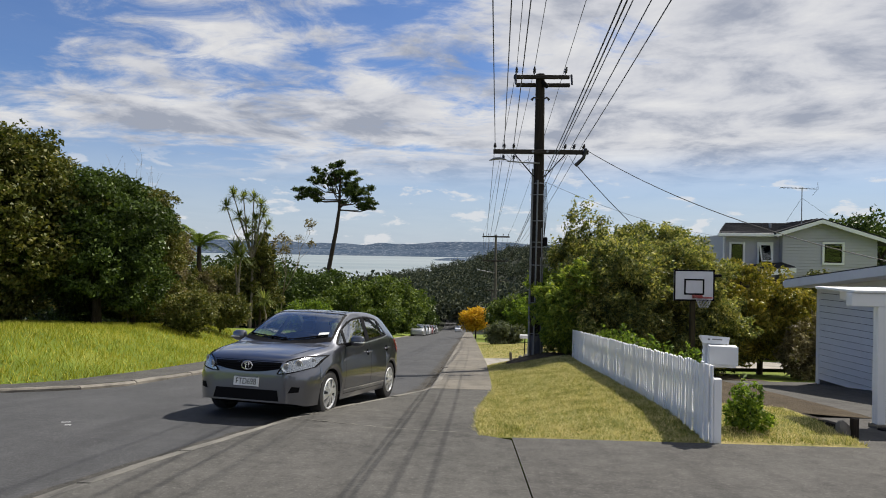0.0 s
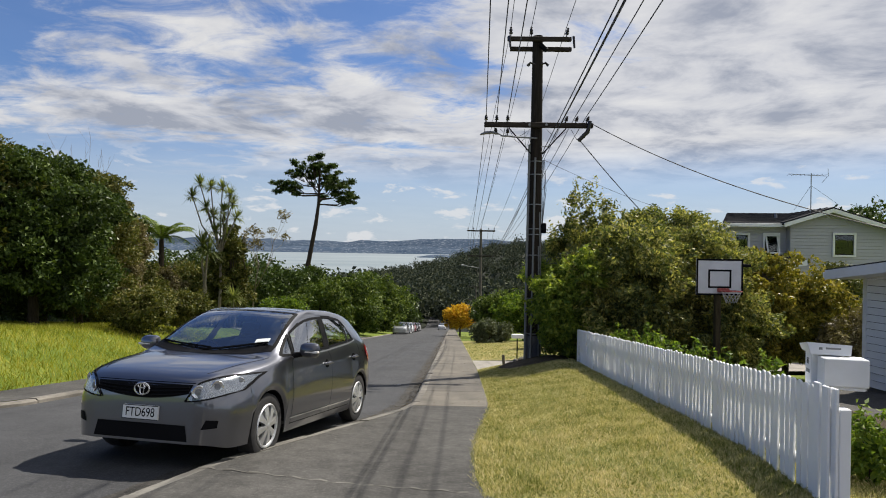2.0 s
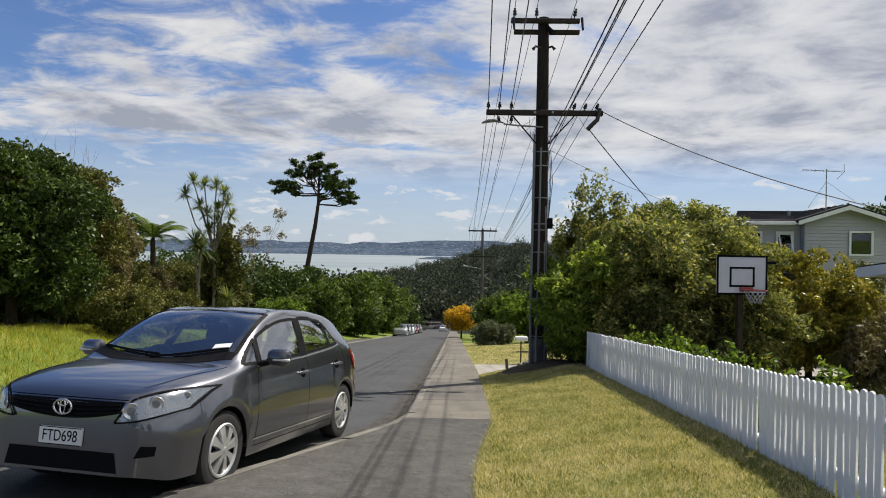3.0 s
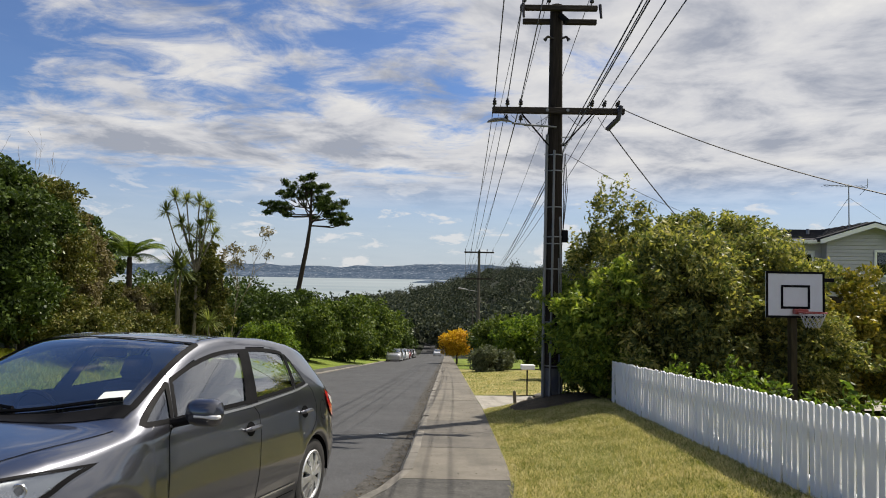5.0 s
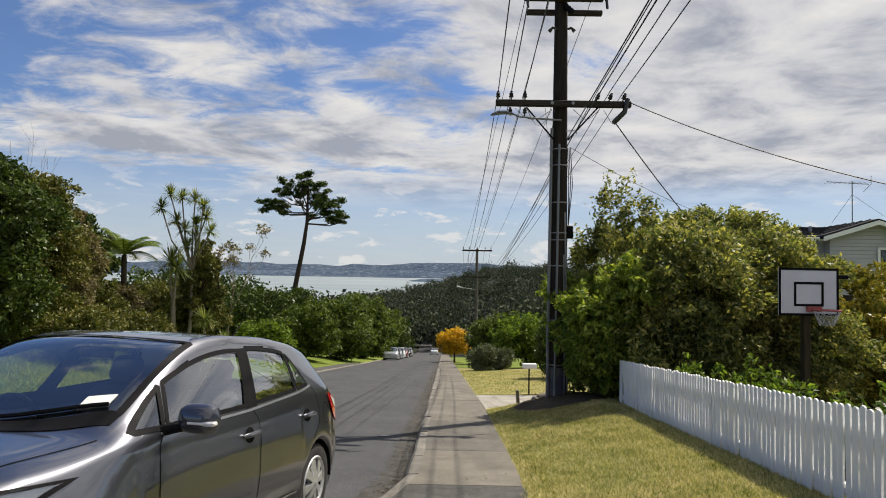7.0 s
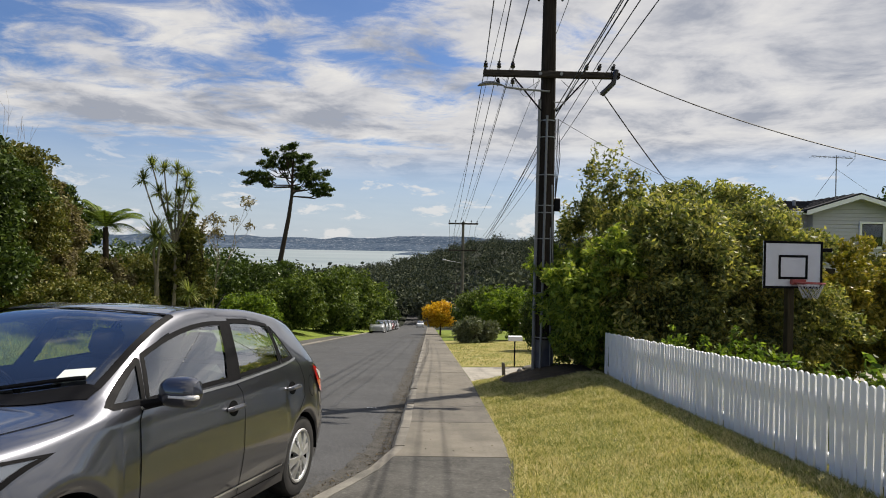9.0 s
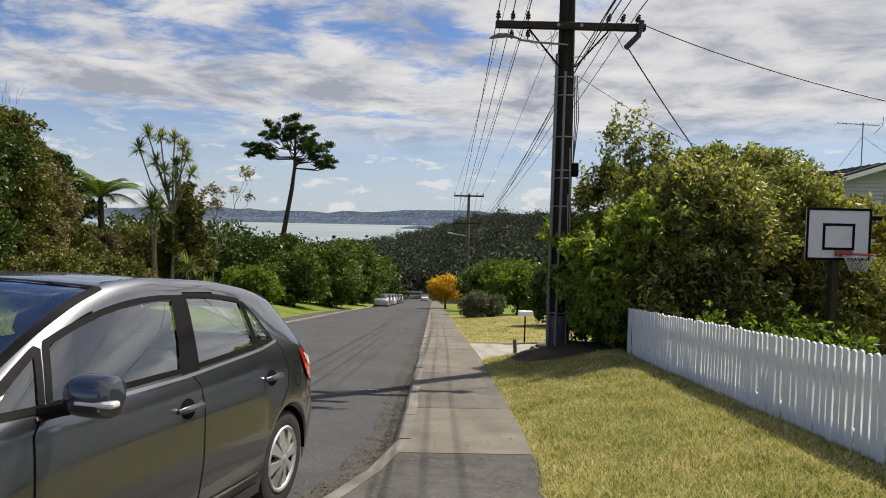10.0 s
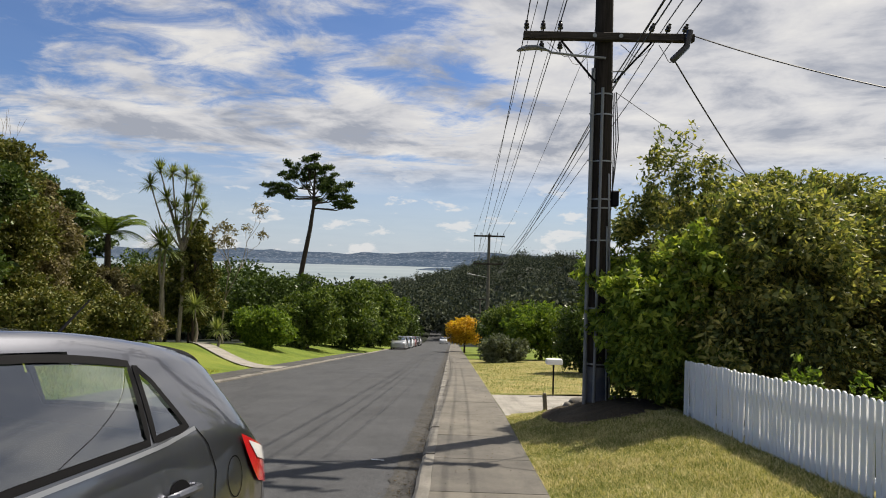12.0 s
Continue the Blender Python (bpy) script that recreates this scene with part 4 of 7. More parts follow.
plant("dry_shrub", (10.2, 18.6, terrain(10.2, 18.6)), [(9.9, 18.5, -1.0, 0.6, 0.8), (10.5, 18.6, -0.7, 0.55, 1.0), (9.4, 18.4, -1.3, 0.55, 0.6)], 12000, 0.14, 0.03, GREEN_BROWN, "dry brownish shrub by the garage corner", "shrub", 44, r0=0.04)

for k, (x, y, top, rad) in enumerate(((3.25, 9.3, 0.30, 0.22), (3.30, 10.3, 0.12, 0.25), (3.25, 11.1, 0.16, 0.30), (3.35, 11.9, -0.02, 0.30), (3.30, 12.8, 0.05, 0.33), (3.35, 13.6, 0.10, 0.28), (3.4, 14.6, -0.15, 0.33), (3.35, 15.6, -0.12, 0.26), (3.5, 8.05, 0.08, 0.24))):
    z = street(y) + verge_rise(x, y)
    tips = [(x + 0.12 * math.cos(q * 2.4) * rad * 3, y + 0.12 * math.sin(q * 2.4) * rad * 3, z + (top - 0.22 - z) * (0.25 + 0.12 * q), rad * (0.85 - 0.1 * q), 0.16) for q in range(7)]
    plant("young_shrub", (x, y, z), tips, 1500, 0.085, 0.032, GREEN_LIGHT, "young bright green shrub growing behind the fence", "shrub", 140 + k, r0=0.02, group="shrubs behind the fence")


def far_woods():
    """Woods on the valley sides, too many trees to count."""
    r = rng(77)
    pos, out = [], []
    tries = 0
    count = 0
    while count < 4200 and tries < 30000:
        tries += 1
        y = 125 + 620 * r.random() ** 1.5
        x = r.uniform(-0.75, 0.62) * y
        if -15 < x < 7.5 and y < 178:
            continue
        z = terrain(x, y)
        if z < -27.5:
            continue
        h = r.uniform(5.0, 11.0) * (1.35 if y > 330 and r.random() < 0.14 else 1.0)
        w = h * r.uniform(0.30, 0.55)
        n = 300 if y < 300 else 150
        knobs = r.normal(0, 1, (9, 3))
        knobs /= np.linalg.norm(knobs, axis=1)[:, None]
        knobs[:, 2] = np.abs(knobs[:, 2]) * 1.2 - 0.3
        u = knobs[r.integers(0, 9, n)] * 0.75 + r.normal(0, 0.22, (n, 3))
        pos.append(np.array([x, y, z + h * 0.5]) + u * np.array([w, w, h * 0.5]) * 1.1)
        out.append(u)
        count += 1
    p, o = np.concatenate(pos), np.concatenate(out)
    return tagged(new("far_woods", leaf_mesh("far_woods", p, o, 0.95, 0.62, WOODS, r, 0.0, 0.9)), "dark wooded valley and ridge beyond the street", "woods", "", "stuff")


far_woods()


def pine():
    """Tall bare-trunked pine with a flat ragged crown."""
    bx, by = -19.7, 92.0
    bz = terrain(bx, by)
    r = rng(5)
    e = thing("pine_tree", Matrix.Translation((bx, by, bz)), "tall lone pine with bare trunk and ragged crown", "tree")
    h = 14.0 - bz
    trunk = [(-1.3, 0, -0.5), (-0.5, 0, h * 0.35), (0.55, 0, h * 0.6), (0.9, 0, h * 0.72), (0.95, 0, h * 0.86), (1.1, 0, h * 0.96)]
    g = Geo().tube(trunk, [0.40, 0.33, 0.27, 0.21, 0.14, 0.05], 10)
    fork = Vector((0.85, 0, h * 0.70))
    tips = [(-4.2, 0.2, 0.80), (-3.2, 1.0, 0.87), (-1.8, -0.8, 0.93), (0.6, 0.3, 0.97), (2.4, 0.6, 0.92), (3.6, -0.6, 0.87), (4.6, 0.4, 0.80), (6.2, 0.2, 0.735), (5.4, 0.8, 0.75), (2.9, -1.0, 0.82), (-0.6, 1.2, 0.88), (1.4, 1.5, 0.86), (-2.9, -1.2, 0.79), (0.2, -1.8, 0.95), (-5.0, 0.0, 0.81), (3.4, 1.8, 0.80)]
    blobs = []
    for x, y, k in tips:
        tip = Vector((x, y, h * k))
        s = fork + Vector((0.05, 0, (tip.z - fork.z) * r.uniform(0.1, 0.8)))
        mid = s.lerp(tip, 0.55) - Vector((0, 0, 0.5))
        g.tube([s, mid, tip], [0.11, 0.07, 0.03], 6, False)
        for _ in range(7):
            q = r.uniform(0.36, 0.74)
            k = r.uniform(0.66, 1.06)
            c = s.lerp(tip, k) + Vector((r.normal(0, 0.5), r.normal(0, 0.7), r.uniform(-0.4, 1.3)))
            blobs.append((c.x, c.y, c.z, q, q * 0.6))
            g.tube([s.lerp(tip, 0.5), c], [0.035, 0.012], 4, False)
    part("trunk", g, BARK, e)
    pos, out = blob_points(blobs, 24000, r, 0.5, 0.8)
    part("crown", leaf_mesh("crown", pos, out, 0.34, 0.10, GREEN_DARK, r, -0.2, 0.9), GREEN_DARK, e)


pine()


def strap_head(geo, at, length, count, r, width=0.05, droop=0.5):
    """A rosette of long pointed leaves."""
    a = Vector(at)
    for _ in range(count):
        az, el = r.uniform(0, 2 * math.pi), r.uniform(-0.5, 1.35)
        d = Vector((math.cos(az) * math.cos(el), math.sin(az) * math.cos(el), math.sin(el)))
        s = d.cross(Vector((0, 0, 1))).normalized() * width * 0.5
        L = length * r.uniform(0.7, 1.15)
        mid = a + d * L * 0.55 - Vector((0, 0, droop * L * 0.06))
        tip = a + d * L - Vector((0, 0, droop * L * 0.38 * (1.2 - max(0, math.sin(el)))))
        geo.add([a - s * 0.5, a + s * 0.5, mid + s, tip, mid - s], [(0, 1, 2, 4), (4, 2, 3)])


def cabbage_tree(x, y, heads, seed, label, trunk_r=0.085, leaf=0.68, count=120):
    z = terrain(x, y)
    r = rng(seed)
    e = thing("cabbage_tree", Matrix.Translation((x, y, z)), label, "tree", "cabbage trees")
    g, crown = Geo(), Geo()
    top = max(h[2] for h in heads) - z
    fork = Vector((0.1, 0, top * 0.52))
    g.tube([(0, 0, -0.3), fork * 0.5 + Vector((0.08, 0, 0)), fork], [trunk_r * 1.3, trunk_r, trunk_r * 0.85], 9)
    for hx, hy, hz in heads:
        t = Vector((hx - x, hy - y, hz - z))
        mid = fork.lerp(t, 0.5) + Vector(((t.x - fork.x) * 0.10 + r.normal(0, 0.12), r.normal(0, 0.12), -0.05))
        g.tube([fork, mid, t], [trunk_r * 0.6, trunk_r * 0.45, trunk_r * 0.4], 7, False)
        strap_head(crown, t, leaf, count, r)
    part("trunk", g, PALE_BARK, e)
    part("crown", crown, STRAP, e, "", False)


cabbage_tree(-13.7, 40, [(-15.3, 40, 4.05), (-14.95, 40.2, 4.8), (-14.15, 39.8, 4.6), (-13.65, 40.3, 4.6), (-13.1, 40, 4.2), (-13.0, 40.2, 3.65), (-14.45, 39.9, 3.4), (-14.1, 40.1, 2.95), (-13.35, 39.7, 3.2), (-12.7, 40, 2.85), (-13.5, 40.1, 2.55), (-13.8, 39.8, 2.05), (-13.35, 40.2, 1.85)], 51, "tall many-headed cabbage tree with spiky tufts")
cabbage_tree(-14.2, 39.0, [(-14.25, 39.0, 1.2), (-13.9, 38.8, 0.9)], 52, "single-headed cabbage tree with drooping strap leaves", 0.13, 1.15, 170)
cabbage_tree(-12.3, 38.5, [(-12.3, 38.5, -1.7)], 53, "young cabbage tree with one round tuft", 0.07, 0.85, 170)
cabbage_tree(-11.6, 39.5, [(-11.6, 39.5, -2.9)], 54, "low tuft of strap leaves on the bank", 0.06, 0.8, 150)


def bare_tree(x, y, top, spread_x, seed, label, twigs=7, bark=None, r0=0.06, leafy=0):
    z = terrain(x, y)
    r = rng(seed)
    e = thing("bare_tree", Matrix.Translation((x, y, z)), label, "tree")
    g, tips = Geo(), []
    h = top - z

    def grow(p, d, length, rad, level):
        q = p + d * length
        mid = p.lerp(q, 0.5) + Vector((r.normal(0, 0.04), r.normal(0, 0.04), 0.02)) * length
        g.tube([p, mid, q], [rad, rad * 0.85, rad * 0.65], 6 if level < 2 else 4, False)
        if level >= 4:
            tips.append(q)
            return
        for _ in range(2 if level else 3):
            side = Vector((r.normal(0, spread_x), r.normal(0, spread_x), abs(r.normal(0.55, 0.25))))
            grow(q, (d * 0.55 + side).normalized(), length * r.uniform(0.55, 0.8), rad * 0.6, level + 1)

    grow(Vector((0, 0, -0.2)), Vector((0.03, 0, 1)), h * 0.42, r0, 0)
    part("trunk", g, bark or PALE_BARK, e)
    if leafy:
        pts = np.array([tuple(tips[k % len(tips)]) for k in range(leafy)]) + r.normal(0, 0.12, (leafy, 3))
        part("crown", leaf_mesh("crown", pts, r.normal(0, 1, (leafy, 3)), 0.22, 0.06, GREEN_BROWN, r), GREEN_BROWN, e)


bare_tree(-12.4, 42.5, 2.3, 0.42, 61, "half-bare tree with pale trunk and few leaves", leafy=700)
bare_tree(-15.0, 28.0, 4.3, 0.3, 62, "bare grey twigs above the shrubs", r0=0.03)


def palm(x, y, top, seed):
    """Nikau-like palm with broad arching fronds."""
    z = terrain(x, y)
    r = rng(seed)
    e = thing("palm", Matrix.Translation((x, y, z)), "palm with broad arching green fronds among the shrubs", "palm")
    h = top - z
    part("trunk", Geo().tube([(0, 0, -0.3), (0.05, 0, h * 0.5), (0, 0, h)], [0.2, 0.16, 0.12], 10), BARK, e)
    for k in range(13):
        az = k * 2.399 + r.uniform(-0.2, 0.2)
        el = r.uniform(0.25, 1.25)
        g = Geo()
        L = r.uniform(2.0, 2.9)
        pts = []
        for i in range(13):
            u = i / 12
            out = L * u * math.cos(el) * (1 - 0.05 * u)
            pts.append(Vector((math.cos(az) * out, math.sin(az) * out, h + L * u * math.sin(el) - 0.95 * u * u * L * 0.5)))
        g.tube(pts, [0.035 - 0.002 * i for i in range(13)], 4, False)
        side = Vector((-math.sin(az), math.cos(az), 0))
        for i in range(1, 12):
            for sgn in (-1, 1):
                for q in range(3):
                    a = pts[i].lerp(pts[i + 1], q / 3)
                    d = (pts[i + 1] - pts[i]).normalized()
                    t = a + (side * sgn * 0.75 + d * 0.5 - Vector((0, 0, 0.28))) * (0.75 * math.sin(math.pi * (0.12 + 0.8 * i / 12)))
                    w = d * 0.03
                    g.add([a - w, a + w, t], [(0, 1, 2)])
        part("frond", g, GREEN_TREE, e, "", False)


palm(-15.9, 37.4, 1.5, 71)


def blades(name, region, count, height, width, mat, zfn, seed, label, lean=0.5):
    """Grass blades scattered over a plan region given by a test and bounds."""
    r = rng(seed)
    (x0, x1, y0, y1), ok = region
    vs = []
    while len(vs) < count * 3:
        x, y = r.uniform(x0, x1), r.uniform(y0, y1)
        if not ok(x, y):
            continue
        z = zfn(x, y)
        h = height * r.uniform(0.45, 1.25)
        a = r.uniform(0, math.pi * 2)
        dx, dy = math.cos(a) * width, math.sin(a) * width
        lx, ly = r.normal(0, lean) * h, r.normal(0, lean) * h
        vs += [(x - dx, y - dy, z - 0.005), (x + dx, y + dy, z - 0.005), (x + lx, y + ly, z + h)]
    g = Geo()
    g.v = vs
    g.f = [(k, k + 1, k + 2) for k in range(0, len(vs), 3)]
    return tagged(part(name, g, mat, None, "", False), label, "grass", "", "stuff")


blades("verge_grass", ((0.1, 2.95, 7.45, 20.6), lambda x, y: x > lawn_edge(y) + 0.01 and ((x - 2.15) / 0.95) ** 2 + ((y - 19.6) / 1.65) ** 2 > 1), 120000, 0.036, 0.0042, BLADE, lawn_z, 81, "short dry grass blades of the mown verge", 0.8)
blades("yard_grass", ((2.95, 4.7, 7.5, 9.8), lambda x, y: x < 4.6 + 0.1 * (y - 7.4)), 9000, 0.05, 0.005, BLADE, lambda x, y: street(y) + 0.030 + verge_rise(x, y), 82, "green grass patch beside the driveway", 0.6)
blades("bank_grass", ((-22, -7.0, 9.5, 36), lambda x, y: x < kerb_l(y) - 1.2 and not (y > 31 and x > -15)), 60000, 0.17, 0.010, TALL_BLADE, lambda x, y: terrain(x, y) - 0.03, 83, "long bright green grass on the bank", 0.5)
blades("far_grass", ((0.75, 8.0, 25.6, 45), lambda x, y: True), 16000, 0.05, 0.008, BLADE, lambda x, y: lawn_z(x, y) + 0.02 * (x - 0.7), 84, "mown grass of the far lawn", 0.6)


# ---- utility poles and cables ----
POLE = (2.14, 19.88)
POLE_Z = lawn_z(*POLE) - 0.02
ARM_Z, TOP_Z = 4.52, 6.80


def insulator(at, parent, lean=0.0, h=0.2):
    m = Matrix.Translation(at) @ Matrix.Rotation(lean, 4, "Y")
    prof = [(0.0, 0), (0.014, 0), (0.014, h * 0.3), (0.045, h * 0.32), (0.05, h * 0.45), (0.03, h * 0.52), (0.045, h * 0.6), (0.04, h * 0.75), (0.02, h * 0.85), (0.032, h * 0.95), (0.0, h)]
    return part("insulator", Geo().lathe(prof, 12, m), INSULATOR, parent)


def big_pole(m, label, full=True):
    """Timber power pole: origin at the middle of its foot."""
    e = thing("utility_pole", m, label, "utility pole", "power poles")
    z1, z2 = ARM_Z - POLE_Z, TOP_Z - POLE_Z
    part("pole", Geo().tube([(0, 0, -0.6), (0, 0, 0.6), (0, 0, 3.0), (0, 0, z1), (0, 0, z2 + 0.14)], [0.20, 0.195, 0.18, 0.155, 0.135], 20), POLE_WOOD, e)
    arm = part("lower_crossarm", Geo().box((-1.41, -0.29, z1 - 0.065), (1.46, -0.17, z1 + 0.065), 0.012), ARM_WOOD, e)
    for x in (-1.36, -1.08, -0.79, 0.72, 0.99, 1.28):
        insulator((x, -0.23, z1 + 0.06), arm, 0.0 if x < 0 else 0.35)
    for x in (-0.79, -1.1):
        insulator((x, -0.23, z1 - 0.27), arm, 0.0, 0.18)
    part("arm_bracket", Geo().tube([(1.36, -0.33, z1 + 0.10), (1.30, -0.34, z1 - 0.18), (1.06, -0.36, z1 - 0.42)], 0.055, 8), INSULATOR, arm, "black cable terminal hanging from the arm end")
    for s in (-1, 1):
        part("brace", Geo().tube([(s * 0.76, -0.2, z1 - 0.07), (s * 0.15, -0.13, z1 - 0.75)], 0.018, 6), BLACK, e)
        part("arm_bolt", Geo().tube([(s * 0.22, -0.30, z1), (s * 0.22, -0.31, z1)], 0.035, 12), STEEL, arm, "pale washer")
    top = part("upper_crossarm", Geo().box((-0.83, -0.27, z2 - 0.055), (0.86, -0.16, z2 + 0.055), 0.012), ARM_WOOD, e)
    part("upper_crossarm", Geo().box((-0.72, 0.16, z2 - 0.19), (0.94, 0.27, z2 - 0.08), 0.012), ARM_WOOD, e)
    for x in (-0.74, -0.20, 0.72):
        insulator((x, -0.21, z2 + 0.05), top, 0.2 if x > 0 else 0.0, 0.27)
    for x in (-0.78, 0.9):
        part("fuse_link", Geo().tube([(x, -0.3, z2 + 0.05), (x + 0.02, -0.34, z2 - 0.26)], [0.035, 0.028], 8), INSULATOR, top, "dark hanging fuse link")
    part("pole_bracket", Geo().tube([(0.05, -0.16, z2 - 0.12), (0.2, -0.22, z2 - 0.3)], [0.06, 0.07], 8), BLACK, e)
    for s in (-1, 1):
        part("pole_insulator", Geo().tube([(0, -0.1, z2 - 0.66), (s * 0.2, -0.12, z2 - 0.60), (s * 0.27, -0.12, z2 - 0.68)], [0.018, 0.03, 0.045], 8), INSULATOR, e)
    # street lamp on its arm
    lamp = part("lamp_arm", Geo().tube([(0, -0.17, z1 - 0.34), (-0.6, -0.24, z1 - 0.32), (-0.98, -0.3, z1 - 0.30)], 0.022, 8), STEEL, e)
    g = Geo()
    prof = [(0.0, 0.02), (0.10, 0.05), (0.25, 0.085), (0.42, 0.095), (0.54, 0.06), (0.58, 0.01)]
    for x, w in prof:
        for k in range(10):
            a = 2 * math.pi * k / 10
            g.v.append((-0.95 - x, -0.3 + math.cos(a) * w, z1 - 0.29 + 0.06 * math.sin(math.pi * min(1, x / 0.58)) + math.sin(a) * w * (0.55 if math.sin(a) > 0 else 0.3)))
    g.f += [(i * 10 + k, i * 10 + (k + 1) % 10, (i + 1) * 10 + (k + 1) % 10, (i + 1) * 10 + k) for i in range(len(prof) - 1) for k in range(10)]
    part("lamp_head", g, paint("lamp_grey", (0.16, 0.17, 0.19), 0.4), lamp, "grey cobra-head street light")
    if full:
        part("conduit", Geo().tube([(-0.235, -0.12, -0.3), (-0.225, -0.12, 2.0), (-0.19, -0.11, z1 - 0.5)], 0.034, 10), GREY_PVC, e, "grey plastic conduit strapped to the pole")
        part("conduit", Geo().tube([(-0.10, -0.215, -0.3), (-0.07, -0.205, 2.0), (-0.04, -0.185, z1 - 0.85)], 0.026, 10), GREY_PVC, e, "grey plastic conduit strapped to the pole")
        part("conduit", Geo().tube([(0.19, -0.12, -0.3), (0.15, -0.13, 2.0), (0.10, -0.14, 3.9)], 0.02, 8), STEEL, e)
        part("conduit", Geo().tube([(0.12, -0.2, -0.3), (0.10, -0.19, 1.6), (0.08, -0.17, 3.0)], 0.016, 8), STEEL, e)
        part("pole_sleeve", Geo().tube([(0, 0, -0.4), (0, 0, 0.62)], [0.212, 0.207], 20), paint("blue_grey_sleeve", (0.055, 0.062, 0.085), 0.6, 0.3), e, "blue-grey sleeve round the pole foot")
        for z in (0.66, 1.6, 2.75, 3.3, 3.45, 4.1, 4.9, 5.25):
            r0 = 0.21 - 0.008 * z
            part("strap", Geo().tube([(0, 0, z), (0, 0, z + 0.025)], [r0 + 0.005] * 2, 20, False), STEEL, e)
            part("strap_clip", Geo().box((-0.26, -0.165, z), (-0.19, -0.15, z + 0.02)), STEEL, e)
        part("cable_box", Geo().box((0.16, -0.12, 3.35), (0.29, 0.06, 3.62), 0.02), BLACK, e, "black cable joint box")
        for k in range(3):
            part("drop_cable", Geo().tube([(0.16 + 0.03 * k, -0.06, z1 - 0.9), (0.20 + 0.04 * k, -0.02, z1 - 1.7), (0.19, -0.02, 3.55)], 0.009, 5), WIRE, e)
        for s in (0.0, 0.14):
            part("cable_hook", Geo().tube([(0.1, -0.1, z1 - 0.55 - s), (0.33 - s, -0.16, z1 - 0.55 - s), (0.33 - s, -0.16, z1 - 0.62 - s)], 0.012, 6), STEEL, e)
        for x0, x1, d in ((-0.2, -0.75, 0.35), (-0.2, -1.0, 0.22), (0.25, 0.8, 0.2), (0.9, 1.3, 0.28), (-0.15, -0.35, 0.6)):
            pts = [(x0 + (x1 - x0) * k / 8, -0.16 - 0.05 * math.sin(k), z1 - 0.1 - d * math.sin(math.pi * k / 8)) for k in range(9)]
            part("jumper_wire", Geo().tube(pts, 0.006, 4), WIRE, e)
    return e


big_pole(Matrix.Translation((*POLE, POLE_Z)), "tall dark timber power pole with crossarms, street light and strapped conduits")
BACK = (0.1, -27.0)
BACK_Z = street(-27.0)
big_pole(Matrix.Translation((*BACK, BACK_Z)), "dark timber power pole further up the street", False)


def small_pole(x, y, top, label):
    """Concrete pole seen down the street."""
    z = terrain(x, y)
    e = thing("utility_pole", Matrix.Translation((x, y, z)), label, "utility pole", "power poles")
    h = top - z
    part("pole", Geo().tube([(0, 0, -0.5), (0, 0, h)], [0.19, 0.12], 12), CONCRETE, e)
    arm = part("upper_crossarm", Geo().box((-1.4, -0.2, h - 0.25), (1.4, -0.08, h - 0.1), 0.01), ARM_WOOD, e)
    for xx in (-1.3, -0.75, 0, 0.75, 1.3):
        insulator((xx, -0.14, h - 0.1), arm, 0.0, 0.26)
    low = part("lower_crossarm", Geo().box((-1.35, -0.2, h - 2.75), (1.35, -0.08, h - 2.62), 0.01), ARM_WOOD, e)
    for xx in (-1.25, -0.85, 0.85, 1.25):
        insulator((xx, -0.14, h - 2.62), low, 0.0, 0.2)
    part("lamp_arm", Geo().tube([(0, -0.1, h - 3.9), (-1.0, -0.2, h - 3.75), (-1.9, -0.3, h - 3.6)], [0.03, 0.03, 0.09], 8), STEEL, e)
    return h, z


P2 = (2.75, 67.0)
P2_TOP = 3.25
small_pole(*P2, P2_TOP, "pale concrete power pole down the street")
small_pole(4.6, 128.0, -5.9, "distant concrete power pole among the trees")


def cable(p, q, sag, r, label, name="power_line", group="overhead lines"):
    p, q = Vector(p), Vector(q)
    n = 28
    pts = [p.lerp(q, k / n) - Vector((0, 0, 4 * sag * (k / n) * (1 - k / n))) for k in range(n + 1)]
    return tagged(part(name, Geo().tube(pts, r, 5), WIRE, None), label, "cable", group)


OVER = "black overhead power line strung between poles"
for k, dx in enumerate((-1.36, -1.08, -0.79, 0.72, 0.99, 1.28)):
    a = (POLE[0] + dx, POLE[1] - 0.23, ARM_Z + 0.24)
    d2 = (-1.25, -1.05, -0.85, 0.85, 1.05, 1.25)[k]
    cable(a, (P2[0] + d2, P2[1] - 0.14, P2_TOP - 2.4), 0.55, 0.009, OVER)
    cable(a, (BACK[0] + dx, BACK[1] - 0.23, BACK_Z + ARM_Z - POLE_Z + 0.2), 0.55, 0.0105, OVER)
for k, dx in enumerate((-0.74, -0.20, 0.72)):
    a = (POLE[0] + dx, POLE[1] - 0.21, TOP_Z + 0.30)
    cable(a, (P2[0] + (-1.3, -0.2, 1.3)[k], P2[1] - 0.14, P2_TOP + 0.14), 0.6, 0.008, OVER)
    cable(a, (BACK[0] + dx, BACK[1] - 0.21, BACK_Z + TOP_Z - POLE_Z + 0.28), 0.5, 0.009, OVER)
for k in range(2):
    cable((POLE[0] + 0.2, POLE[1] - 0.15, ARM_Z - 0.6 - 0.15 * k), (P2[0] + 0.2, P2[1], P2_TOP - 3.6 - 0.2 * k), 0.7, 0.011, "black telephone cable strung between poles")
    cable((POLE[0] + 0.2, POLE[1] - 0.15, ARM_Z - 0.6 - 0.15 * k), (BACK[0] + 0.2, BACK[1], BACK_Z + ARM_Z - POLE_Z - 0.7 - 0.15 * k), 0.6, 0.011, "black telephone cable strung between poles")
